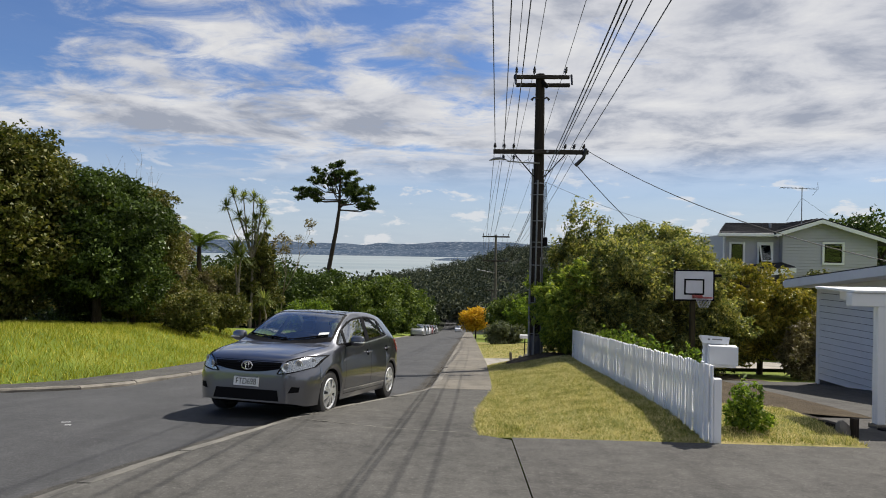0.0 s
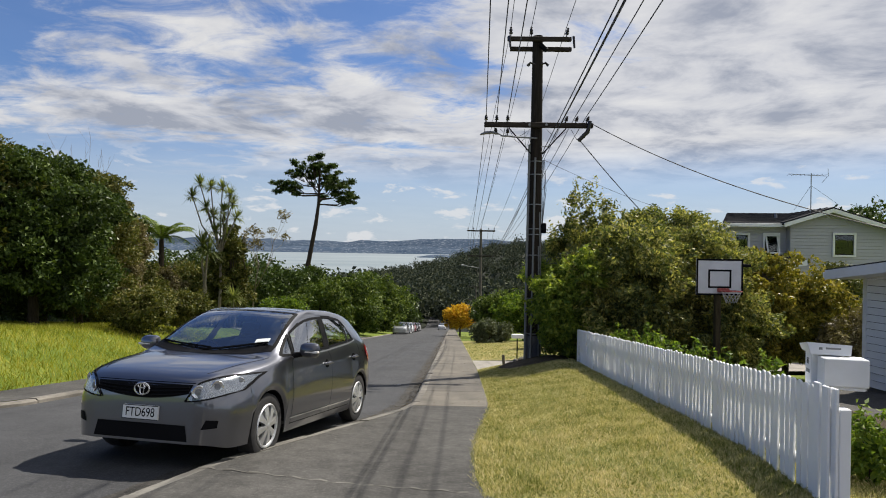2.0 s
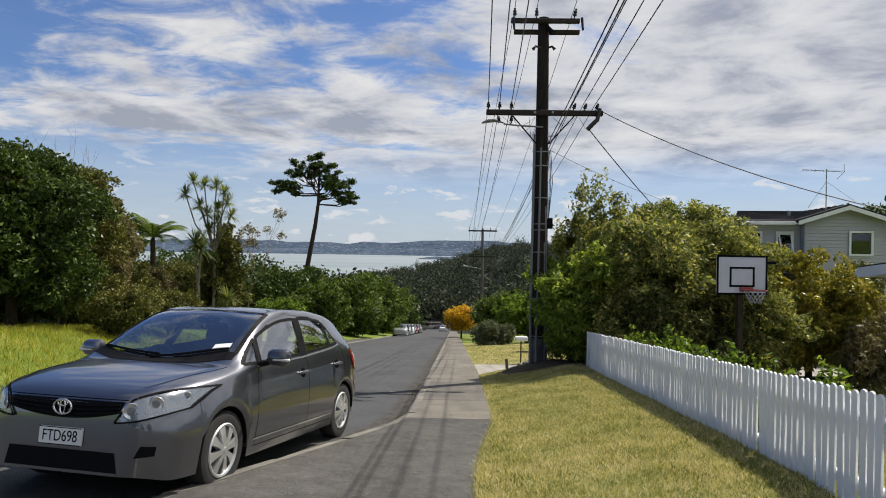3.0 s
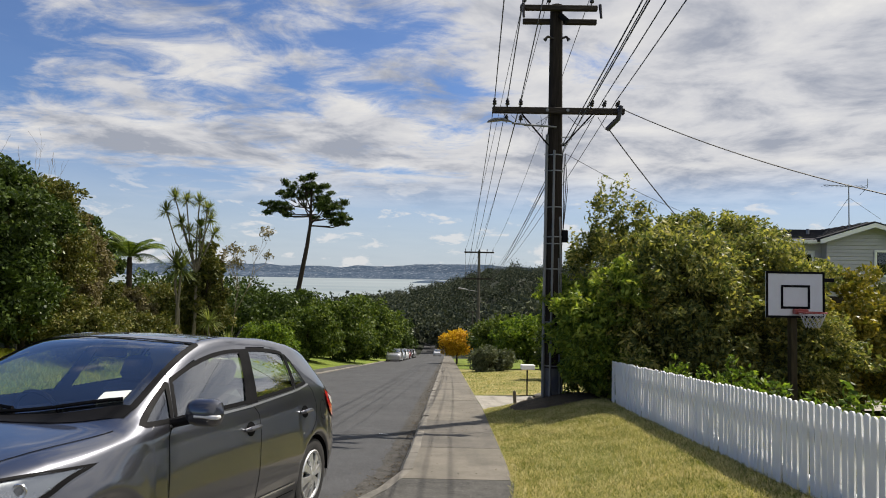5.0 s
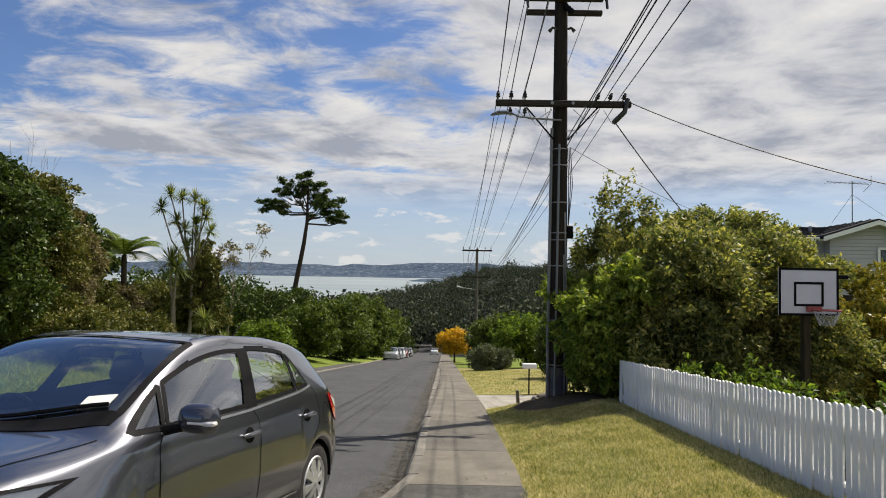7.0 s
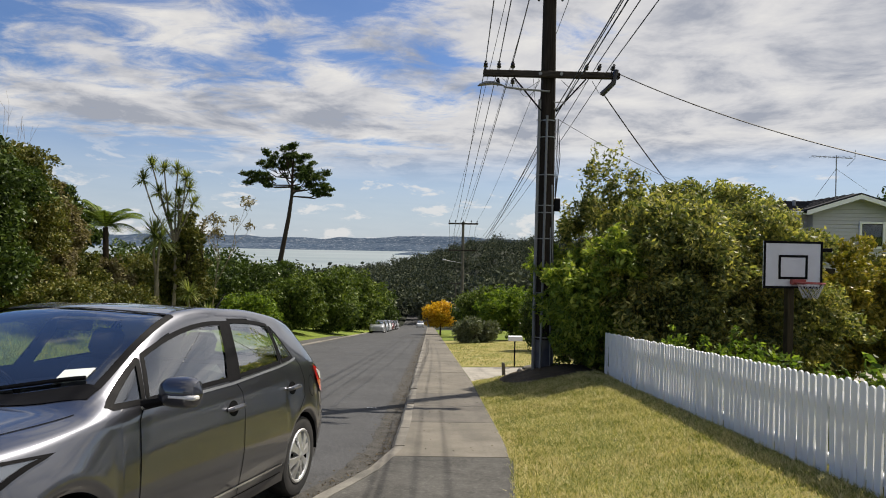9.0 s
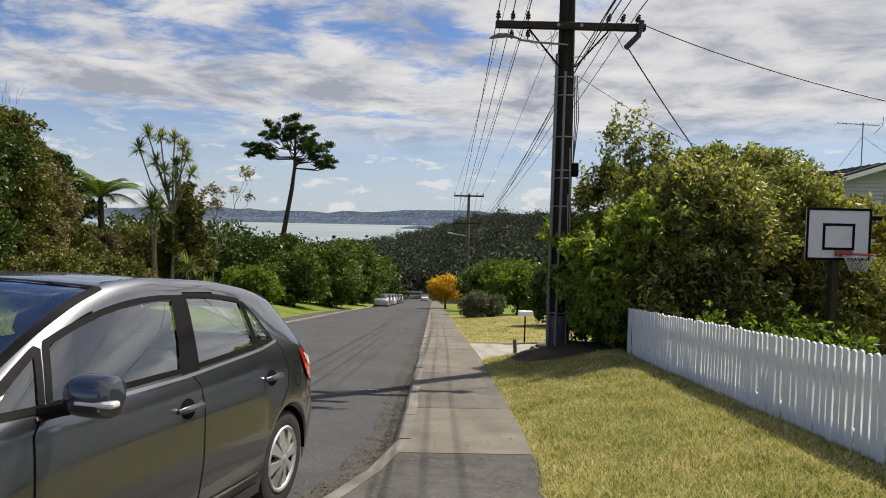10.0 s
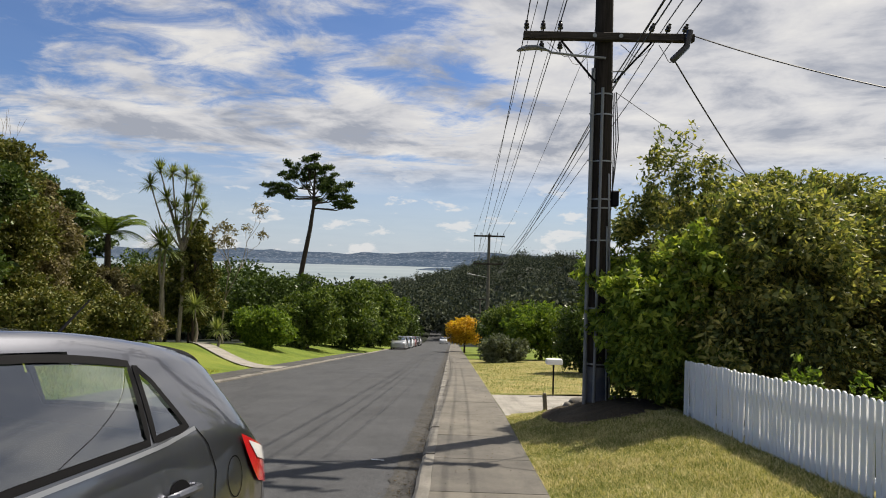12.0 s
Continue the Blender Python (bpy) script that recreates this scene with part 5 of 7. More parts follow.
for k in range(5):
    cable((P2[0] + (-1.3, -0.75, 0, 0.75, 1.3)[k], P2[1], P2_TOP + 0.1), (4.6 + (-1.3, -0.75, 0, 0.75, 1.3)[k], 128.0, -5.85), 0.8, 0.012, OVER)
cable((POLE[0] + 1.42, POLE[1] - 0.25, ARM_Z + 0.05), (8.55, 13.4, 1.40), 0.35, 0.011, "thick black service cable running to the garage", "service_line")
cable((POLE[0] + 1.10, POLE[1] - 0.36, ARM_Z - 0.42), (8.5, 24.5, 0.6), 0.2, 0.013, "black service cable dropping behind the bush", "service_line")
cable((POLE[0] + 0.2, POLE[1] - 0.1, ARM_Z - 0.9), (14.0, 30.5, 2.3), 0.5, 0.006, "thin telephone wire to the house", "service_line")

# ---- picket fence, letterbox, basketball hoop ----
FX = 2.80


def fence_top(y):
    return 0.235 - 0.0835 * (y - 7.3)


def picket_fence():
    e = thing("picket_fence", pose(0, 0, 0), "white painted wooden picket fence along the grass verge", "fence")
    w, h = 0.066, 0.86
    g = Geo()
    ring = [(-w / 2, -h), (w / 2, -h), (w / 2, -0.03), (w * 0.38, -0.012), (w * 0.16, 0.0), (-w * 0.16, 0.0), (-w * 0.38, -0.012), (-w / 2, -0.03)]
    n = len(ring)
    g.v = [(-0.009, y, z) for y, z in ring] + [(0.009, y, z) for y, z in ring]
    g.f = [tuple(range(n)), tuple(range(2 * n - 1, n - 1, -1))] + [(i, n + i, n + (i + 1) % n, (i + 1) % n) for i in range(n)]
    me = mesh_of("picket", g, FENCE_WHITE, False)
    r = rng(3)
    y = 7.72
    while y < 17.95:
        ob = part("picket", me, FENCE_WHITE, e)
        ob.location = (FX + 0.014 * (y - 7.3) + r.normal(0, 0.003), y, fence_top(y) + r.normal(0, 0.007))
        ob.rotation_euler = (r.normal(0, 0.008), r.normal(0, 0.01), r.normal(0, 0.03))
        y += 0.0895
    for dz in (-0.20, -0.66):
        rail = Geo()
        for k in range(12):
            yy = 7.62 + (17.95 - 7.62) * k / 11
            x = FX + 0.014 * (yy - 7.3) + 0.013
            rail.v += [(x, yy, fence_top(yy) + dz - 0.04), (x + 0.045, yy, fence_top(yy) + dz - 0.04), (x + 0.045, yy, fence_top(yy) + dz + 0.04), (x, yy, fence_top(yy) + dz + 0.04)]
        rail.f += [(k * 4 + q, k * 4 + (q + 1) % 4, k * 4 + 4 + (q + 1) % 4, k * 4 + 4 + q) for k in range(11) for q in range(4)] + [(3, 2, 1, 0), (44, 45, 46, 47)]
        part("rail", rail, FENCE_WHITE, e, "", False)
    for yy in (7.8, 9.6, 11.7, 13.8, 15.9, 17.9):
        x = FX + 0.014 * (yy - 7.3) + 0.06
        part("post", Geo().box((x, yy - 0.045, street(yy) - 0.3), (x + 0.09, yy + 0.045, fence_top(yy) - 0.06), 0.008), FENCE_WHITE, e)
    # doubled boards and stub post at the street end
    for x, yy, wd, tp in ((FX + 0.0, 7.63, 0.075, 0.01), (FX + 0.015, 7.54, 0.085, -0.01), (FX + 0.05, 7.49, 0.085, -0.02)):
        part("end_board", Geo().box((x - 0.012, yy - wd / 2, street(yy)), (x + 0.014, yy + wd / 2, fence_top(yy) + tp), 0.005), FENCE_WHITE, e)
    part("end_post", Geo().box((FX + 0.07, 7.45, street(7.5) - 0.3), (FX + 0.16, 7.54, fence_top(7.5) - 0.17), 0.008), FENCE_WHITE, e, "short white gate post")
    return e


picket_fence()


def lettering(text, size, m, mat, parent=None, name="lettering", depth=0.0008):
    cu = bpy.data.curves.new(name, "FONT")
    cu.body, cu.size, cu.extrude, cu.align_x, cu.align_y = text, size, depth, "CENTER", "CENTER"
    tmp = bpy.data.objects.new(name, cu)
    scene.collection.objects.link(tmp)
    me = bpy.data.meshes.new_from_object(tmp)
    bpy.data.objects.remove(tmp)
    me.materials.clear()
    me.materials.append(mat)
    me.transform(m)
    return part(name, me, mat, parent)


def letterbox():
    m = pose(2.86, 7.95, 0, 0, 0, -14)
    e = thing("letterbox", m, "white wooden letterbox with slanted lid on the fence end", "letterbox")
    part("post", Geo().box((0.08, 0.02, street(7.8) - 0.2), (0.17, 0.11, 0.17), 0.006), WHITE, e)
    part("body", Geo().box((0.06, 0.0, 0.10), (0.30, 0.17, 0.41), 0.008), WHITE, e)
    lid = Geo()
    lid.add([(0.04, -0.07, 0.395), (0.33, -0.07, 0.395), (0.33, 0.20, 0.40), (0.04, 0.20, 0.40), (0.02, -0.03, 0.49), (0.35, -0.03, 0.475), (0.35, 0.20, 0.44), (0.02, 0.20, 0.45)],
            [(0, 3, 2, 1), (4, 5, 6, 7), (0, 1, 5, 4), (1, 2, 6, 5), (2, 3, 7, 6), (3, 0, 4, 7)])
    part("lid", lid, WHITE, e, "slanted white lid with a faded printed mark", False)
    part("paper_tray", Geo().box((0.10, -0.20, 0.165), (0.42, -0.02, 0.385), 0.006), WHITE, e, "plain white newspaper box")
    part("shelf", Geo().box((0.08, -0.18, 0.135), (0.40, -0.01, 0.162), 0.004), WHITE, e)
    face = Matrix.Translation((0.059, 0.085, 0.32)) @ Matrix.Rotation(-math.pi / 2, 4, "Z") @ Matrix.Rotation(math.pi / 2, 4, "X")
    lettering("61", 0.075, face, BLACK, e, "house_number")
    part("name_bar", Geo().box((0.057, 0.04, 0.225), (0.06, 0.13, 0.255)), GREY_PVC, e)
    part("printed_mark", Geo().box((0.10, -0.062, 0.435), (0.125, -0.058, 0.455)), GREY_PVC, e)
    part("printed_mark", Geo().box((0.15, -0.062, 0.44), (0.26, -0.058, 0.455)), GREY_PVC, e)


letterbox()


def hoop():
    bx, by = 5.98, 17.22
    gz = terrain(bx, by)
    e = thing("basketball_hoop", pose(bx, by, 0, 0, 0, 5), "basketball hoop on a timber post behind the fence", "basketball hoop")
    z0, z1, w = 0.26, 1.08, 0.545
    b = part("backboard", Geo().box((-w, -0.012, z0), (w, 0.012, z1), 0.004), paint("white_backboard", (0.70, 0.72, 0.76), 0.4, 0.08), e, "white backboard with black border")
    t = 0.04
    for lo, hi in (((-w, -0.018, z0), (w, -0.0125, z0 + t)), ((-w, -0.018, z1 - t), (w, -0.0125, z1)), ((-w, -0.018, z0 + t), (-w + t, -0.0125, z1 - t)), ((w - t, -0.018, z0 + t), (w, -0.0125, z1 - t))):
        part("border", Geo().box(lo, hi), BLACK, b)
    sx, s0, s1, q = 0.27, 0.42, 0.84, 0.042
    for lo, hi in (((-sx, -0.018, s0), (sx, -0.0125, s0 + q)), ((-sx, -0.018, s1 - q), (sx, -0.0125, s1)), ((-sx, -0.018, s0 + q), (-sx + q, -0.0125, s1 - q)), ((sx - q, -0.018, s0 + q), (sx, -0.0125, s1 - q))):
        part("target_line", Geo().box(lo, hi), BLACK, b)
    pts = [(0.13 + 0.215 * math.cos(a), -0.29 + 0.215 * math.sin(a), 0.37) for a in [2 * math.pi * k / 28 for k in range(29)]]
    rim = part("rim", Geo().tube(pts, 0.012, 6, False), RED, e, "faded red metal rim")
    part("rim_mount", Geo().box((-0.06, -0.09, 0.33), (0.2, -0.012, 0.42), 0.01), RED, e)
    net = Geo()
    n = 12
    for k in range(n):
        for s in (-1, 1):
            line = []
            for i in range(5):
                a = 2 * math.pi * (k + s * i * 0.5) / n
                rad = 0.21 - 0.026 * i
                line.append((0.13 + rad * math.cos(a), -0.29 + rad * math.sin(a), 0.37 - 0.065 * i))
            net.tube(line, 0.004, 4, False)
    part("net", net, paint("net_cord", (0.55, 0.56, 0.55), 0.8), rim, "pale string net")
    part("post", Geo().box((-0.06, 0.02, gz - 0.3), (0.06, 0.14, 0.7), 0.01), timber("hoop_post_wood", (0.03, 0.025, 0.015), (0.085, 0.070, 0.040)), e)
    part("board_brace", Geo().box((0.1, 0.013, 0.9), (0.75, 0.06, 0.97), 0.006), BLACK, e)


hoop()


def bollard():
    e = thing("timber_stake", pose(1.49, 21.3, street(21.3), 0, -4, 0), "short weathered timber stake beside the drive", "stake")
    part("stake", Geo().tube([(0, 0, -0.1), (0, 0, 0.40), (0, 0, 0.44)], [0.045, 0.042, 0.03], 10), GREY_WOOD, e)
    m = thing("mailbox", pose(2.3, 25.6, street(25.6), 0, 0, 0), "small white mailbox on a thin dark post", "mailbox")
    part("post", Geo().box((-0.02, -0.02, -0.1), (0.02, 0.02, 0.86), 0.003), BLACK, m)
    part("box", Geo().box((-0.2, -0.12, 0.84), (0.22, 0.1, 0.98), 0.015), WHITE, m)
    for k, (x, y, s) in enumerate(((2.0, 20.75, 0.16), (2.35, 20.9, 0.13), (1.7, 20.2, 0.08))):
        r = rng(100 + k)
        g = Geo()
        bm = bmesh.new()
        bmesh.ops.create_icosphere(bm, subdivisions=2, radius=s)
        for v in bm.verts:
            v.co *= 0.8 + 0.4 * (noise.noise(v.co * 9 + Vector((k, 0, 0))) + 0.5)
            v.co.z *= 0.65
        g.add([tuple(v.co) for v in bm.verts], [[v.index for v in f.verts] for f in bm.faces])
        bm.free()
        t = tagged(part("rock", g, KERB, None), "rough grey garden rock by the drive", "rock", "rocks by the drive")
        t.location = (x, y, lawn_z(x, y) + s * 0.25)


bollard()

# ---- garage with porch, and the two-storey house ----


def weatherboards(parent, x0, x1, y, z0, z1, pitch, mat, facing=-1, top=None, step=True):
    """Overlapping boards on a wall that faces -y; top gives the height limit at x."""
    k, z = 0, z0
    while z < z1 - 0.02:
        h = min(pitch, z1 - z)
        a, b = x0, x1
        g = Geo()
        za = [min(z + h - 0.014, top(x)) if top else z + h - 0.014 for x in (a, b)]
        g.add([(a, y - 0.036, z), (b, y - 0.036, z), (b, y - 0.006, max(z, za[1])), (a, y - 0.006, max(z, za[0])), (a, y, z), (b, y, z), (b, y, max(z, za[1])), (a, y, max(z, za[0]))],
              [(0, 1, 2, 3), (0, 4, 5, 1), (4, 0, 3, 7), (1, 5, 6, 2), (3, 2, 6, 7)])
        part("weatherboard", g, mat, parent, "", False)
        z += pitch
        k += 1


def garage():
    x0, y0 = 8.92, 16.7
    zb = street(y0) - 0.08
    e = thing("garage", pose(x0, y0, 0, 0, 0, -82), "white weatherboard garage with low gabled roof", "garage")
    W, L, ze = 9.0, 6.0, 0.72
    ridge = lambda x: ze + 0.05 + 0.135 * (W / 2 - abs(x - W / 2))
    wall = part("wall", Geo().prism([(0, 0), (W, 0), (W, L), (0, L)], zb - 0.4, ze - 0.02), WHITE, e, "", False)
    # dark sheet seen through the board gaps, in place of the laps' shadow lines
    part("board_backing", Geo().box((0.0, -0.004, zb + 0.21), (W, -0.001, ze - 0.02)), ROOF, wall, "dark sheet standing in for the shadow lines between boards")
    weatherboards(wall, 0.0, W, -0.005, zb + 0.22, ze + 0.0, 0.155, WHITE)
    g = Geo().add([(0, -0.01, ze), (W, -0.01, ze), (W / 2, -0.01, ridge(W / 2)), (0, 0.1, ze), (W, 0.1, ze), (W / 2, 0.1, ridge(W / 2))], [(0, 1, 2), (5, 4, 3), (0, 3, 4, 1), (1, 4, 5, 2), (2, 5, 3, 0)])
    part("gable", g, WHITE, e, "", False)
    part("corner_board", Geo().box((-0.03, -0.04, zb + 0.1), (0.07, 0.06, ze), 0.004), WHITE, wall)
    part("foundation", Geo().box((-0.01, -0.02, zb - 0.4), (W, 0.0, zb + 0.21)), CONCRETE_DARK, wall, "dark concrete foundation")
    for s in (0, 1):
        g = Geo()
        xs = (-0.25, W / 2) if s == 0 else (W / 2, W + 0.25)
        za, zb2 = ridge(xs[0]) + 0.10, ridge(xs[1]) + 0.10
        g.add([(xs[0], -0.75, za), (xs[1], -0.75, zb2), (xs[1], L, zb2), (xs[0], L, za), (xs[0], -0.75, za + 0.06), (xs[1], -0.75, zb2 + 0.06), (xs[1], L, zb2 + 0.06), (xs[0], L, za + 0.06)],
              [(0, 3, 2, 1), (4, 5, 6, 7), (0, 1, 5, 4), (2, 3, 7, 6), (0, 4, 7, 3), (1, 2, 6, 5)])
        roof = part("roof", g, ROOF, e, "dark low-pitched roof", False)
        f = Geo().add([(xs[0], -0.78, za - 0.17), (xs[1], -0.78, zb2 - 0.17), (xs[1], -0.78, zb2 + 0.03), (xs[0], -0.78, za + 0.03), (xs[0], -0.75, za - 0.17), (xs[1], -0.75, zb2 - 0.17), (xs[1], -0.75, zb2 + 0.03), (xs[0], -0.75, za + 0.03)],
                      [(0, 1, 2, 3), (7, 6, 5, 4), (0, 4, 5, 1), (3, 2, 6, 7), (0, 3, 7, 4), (1, 5, 6, 2)])
        part("fascia", f, WHITE, roof, "white barge board", False)
        f = Geo().add([(xs[0], -0.75, za - 0.16), (xs[1], -0.75, zb2 - 0.16), (xs[1], 0.0, zb2 - 0.16), (xs[0], 0.0, za - 0.16)], [(0, 3, 2, 1)])
        part("soffit", f, WHITE, roof, "", False)
    part("gutter", Geo().box((-0.35, -0.75, ridge(-0.25) - 0.03), (-0.25, L, ridge(-0.25) + 0.09), 0.01), WHITE, e)
    part("cable_loop", Geo().tube([(3.3, -0.8, 1.32), (3.25, -0.84, 1.15), (3.5, -0.84, 1.06), (3.9, -0.82, 1.12), (4.1, -0.8, 1.3)], 0.016, 6), WIRE, e)
    part("downpipe", Geo().tube([(0.12, -0.06, zb + 0.2), (0.12, -0.06, zb - 0.1)], 0.03, 8), WHITE, e)
    # porch in front
    p = thing("porch", pose(5.66, 9.0, 0, 0, 0, 0), "white timber porch post and beam over the drive", "porch")
    gz = street(9.0)
    part("post", Geo().box((-0.06, -0.06, gz + 0.06), (0.06, 0.06, 0.86), 0.008), WHITE, p)
    part("post_foot", Geo().box((-0.09, -0.09, gz - 0.02), (0.09, 0.09, gz + 0.07), 0.01), CONCRETE, p)
    part("post_foot", Geo().box((-0.12, -0.30, gz - 0.02), (0.40, -0.16, gz + 0.06), 0.01), BLACK, p)
    part("beam", Geo().box((-0.42, -0.07, 0.80), (3.0, 0.07, 0.98), 0.008), WHITE, p)
    part("roof", Geo().box((-0.40, -0.10, 0.985), (3.4, 0.9, 1.02), 0.005), WHITE, p, "thin white flat porch roof")
    part("beam", Geo().box((-0.07, 0.08, 0.84), (0.07, 0.85, 0.96), 0.008), WHITE, p)
    part("post", Geo().box((2.7, -0.06, gz), (2.82, 0.06, 0.80), 0.008), WHITE, p)
    w = thing("garden_edging", pose(0, 0, 0), "low dark timber edging with a pale rock at its end", "edging")
    part("board", Geo().prism([(3.8, 9.95), (4.9, 9.85), (4.9, 9.93), (3.8, 10.03)], street(9.9) - 0.1, street(9.9) + 0.10), POLE_WOOD, w, "", False)
    part("board", Geo().prism([(4.82, 8.25), (4.92, 8.25), (4.95, 9.93), (4.85, 9.93)], lambda x, y: street(y) - 0.1, lambda x, y: street(y) + 0.11), POLE_WOOD, w, "", False)
    part("stake", Geo().tube([(4.80, 8.08, street(8.1) - 0.1), (4.80, 8.08, street(8.1) + 0.26)], 0.05, 8), POLE_WOOD, w)
    g = Geo()
    bm = bmesh.new()
    bmesh.ops.create_icosphere(bm, subdivisions=2, radius=0.085)
    for v in bm.verts:
        v.co *= 0.8 + 0.5 * (noise.noise(v.co * 8) + 0.4)
        v.co.z *= 1.5
    g.add([tuple(v.co) for v in bm.verts], [[v.index for v in f.verts] for f in bm.faces])
    bm.free()
    t = tagged(part("rock", g, KERB, None), "pale upright rock at the end of the edging", "rock")
    t.location = (4.68, 8.12, street(8.1) + 0.10)


garage()


def window_unit(parent, x, z, w, h, y, open_angle=0.0):
    win = part("window", Geo().box((x - w / 2, y - 0.01, z), (x + w / 2, y + 0.02, z + h)), BLACK, parent)
    for lo, hi in (((x - w / 2 - 0.1, y - 0.07, z - 0.1), (x + w / 2 + 0.1, y - 0.012, z)), ((x - w / 2 - 0.1, y - 0.07, z + h), (x + w / 2 + 0.1, y - 0.012, z + h + 0.1)),
                   ((x - w / 2 - 0.1, y - 0.07, z), (x - w / 2, y - 0.012, z + h)), ((x + w / 2, y - 0.07, z), (x + w / 2 + 0.1, y - 0.012, z + h))):
        part("frame", Geo().box(lo, hi, 0.008), WHITE, win)
    m = Matrix.Translation((x, y - 0.04, z + h)) @ Matrix.Rotation(radians(-open_angle), 4, "X")
    part("pane", Geo().box((-w / 2 + 0.03, -0.006, -h + 0.03), (w / 2 - 0.03, 0.006, -0.03), 0, m), PANE, win)
    if open_angle:
        for lo, hi in (((-w / 2, -0.02, -h), (w / 2, 0.02, -h + 0.06)), ((-w / 2, -0.02, -0.06), (w / 2, 0.02, 0)), ((-w / 2, -0.02, -h), (-w / 2 + 0.06, 0.02, 0)), ((w / 2 - 0.06, -0.02, -h), (w / 2, 0.02, 0))):
            part("sash", Geo().box(lo, hi, 0.004, m), WHITE, win)


def house():
    """Two-storey weatherboard house: a recessed wing and a gabled front."""
    e = thing("house", pose(13.15, 33.6, 0, 0, 0, -8), "two-storey pale grey weatherboard house with dark tiled roof", "house")
    zb, ze = street(33) - 0.4, 2.57
    a = part("wall", Geo().prism([(0, 0), (2.9, 0), (2.9, 6), (0, 6)], zb, ze), GREY_BOARD, e, "", False)
    b = part("wall", Geo().prism([(2.56, -0.5), (6.83, -0.5), (6.83, 6), (2.56, 6)], zb, 2.30), GREY_BOARD, e, "", False)
    gab = lambda x: 3.26 - 0.33 * abs(x - 4.19)
    face = [(2.56, 2.30), (6.83, 2.30), (6.83, gab(6.83)), (4.19, gab(4.19)), (2.56, gab(2.56))]
    g = Geo().add([(x, -0.5, z) for x, z in face] + [(x, 0.4, z) for x, z in face], [(0, 1, 2, 3, 4), (9, 8, 7, 6, 5)] + [(q, q + 5, (q + 1) % 5 + 5, (q + 1) % 5) for q in range(5)])
    part("gable", g, GREY_BOARD, e, "", False)
    for w, x0, x1, y, top, hi in ((a, 0, 2.55, -0.002, None, ze - 0.05), (b, 2.56, 6.83, -0.502, None, 2.1)):
        st = Geo()
        z = zb + 0.1
        while z < hi:
            st.add([(x0, y - 0.032, z), (x1, y - 0.032, z), (x1, y - 0.004, z + 0.135), (x0, y - 0.004, z + 0.135), (x0, y, z), (x1, y, z)], [(0, 1, 2, 3), (0, 4, 5, 1)])
            z += 0.155
        tagged(part("cladding", st, GREY_BOARD, w, "", False), kind="stuff")
    st = Geo()
    z = zb + 0.1 + 0.155 * math.ceil((2.1 - zb - 0.1) / 0.155)
    while z < gab(4.19) - 0.16:
        d = (3.26 - z - 0.15) / 0.33
        xa, xb = max(2.56, 4.19 - d), min(6.83, 4.19 + d)
        st.add([(xa, -0.534, z), (xb, -0.534, z), (xb, -0.506, z + 0.135), (xa, -0.506, z + 0.135)], [(0, 1, 2, 3)])
        z += 0.155
    tagged(part("cladding", st, GREY_BOARD, e, "", False), kind="stuff")
    # roofs
    def slope(p, q, r, s, name="roof", mat=ROOF, t=0.1):
        g = Geo().add([p, q, r, s] + [(v[0], v[1], v[2] + t) for v in (p, q, r, s)], [(0, 3, 2, 1), (4, 5, 6, 7), (0, 1, 5, 4), (1, 2, 6, 5), (2, 3, 7, 6), (3, 0, 4, 7)])
        ob = part(name, g, mat, e, "", False)
        rows = Geo()
        for k in range(1, 10):
            u = k / 10
            aa = Vector(p).lerp(Vector(s), u)
            bb = Vector(q).lerp(Vector(r), u)
            rows.tube([aa + Vector((0, 0, t + 0.008)), bb + Vector((0, 0, t + 0.008))], 0.03, 5, False)
        tagged(part("tile_course", rows, ROOF, ob), kind="stuff")
        return ob
    slope((-0.45, -0.6, ze), (2.6, -0.6, ze), (4.1, 3.0, ze + 0.66), (0.7, 3.0, ze + 0.66))
    for x0, x1 in ((2.12, 4.19), (4.19, 7.8)):
        za, zc = gab(x0) + 0.03, gab(x1) + 0.03
        slope((x0, -1.0, za), (x1, -1.0, zc), (x1, 6, zc), (x0, 6, za))
        f = Geo().add([(x0, -1.04, za - 0.15), (x1, -1.04, zc - 0.15), (x1, -1.04, zc + 0.03), (x0, -1.04, za + 0.03), (x0, -1.005, za - 0.15), (x1, -1.005, zc - 0.15), (x1, -1.005, zc + 0.03), (x0, -1.005, za + 0.03)],
                      [(0, 1, 2, 3), (7, 6, 5, 4), (0, 4, 5, 1), (3, 2, 6, 7), (0, 3, 7, 4), (1, 5, 6, 2)])
        part("barge_board", f, WHITE, e, "", False)
    part("gutter", Geo().box((-0.5, -0.72, ze - 0.10), (2.10, -0.6, ze + 0.06), 0.01), WHITE, e)
    part("eave", Geo().box((-0.45, -0.6, ze - 0.06), (2.5, 0.0, ze - 0.02)), WHITE, e)
    # lean-to roof over the lower floor
    slope((-2.0, -2.6, 0.34), (2.5, -2.6, 0.90), (2.5, -0.55, 1.10), (-2.0, -0.04, 0.66), "lower_roof")
    f = Geo()
    for x, z in ((-2.0, 0.34), (2.5, 0.90)):
        f.v += [(x, -2.66, z - 0.16), (x, -2.605, z - 0.16), (x, -2.605, z + 0.08), (x, -2.66, z + 0.08)]
    f.f = [(0, 4, 7, 3), (1, 2, 6, 5), (0, 1, 5, 4), (3, 7, 6, 2), (0, 3, 2, 1), (4, 5, 6, 7)]
    part("barge_board", f, WHITE, e, "white barge board of the lower roof", False)
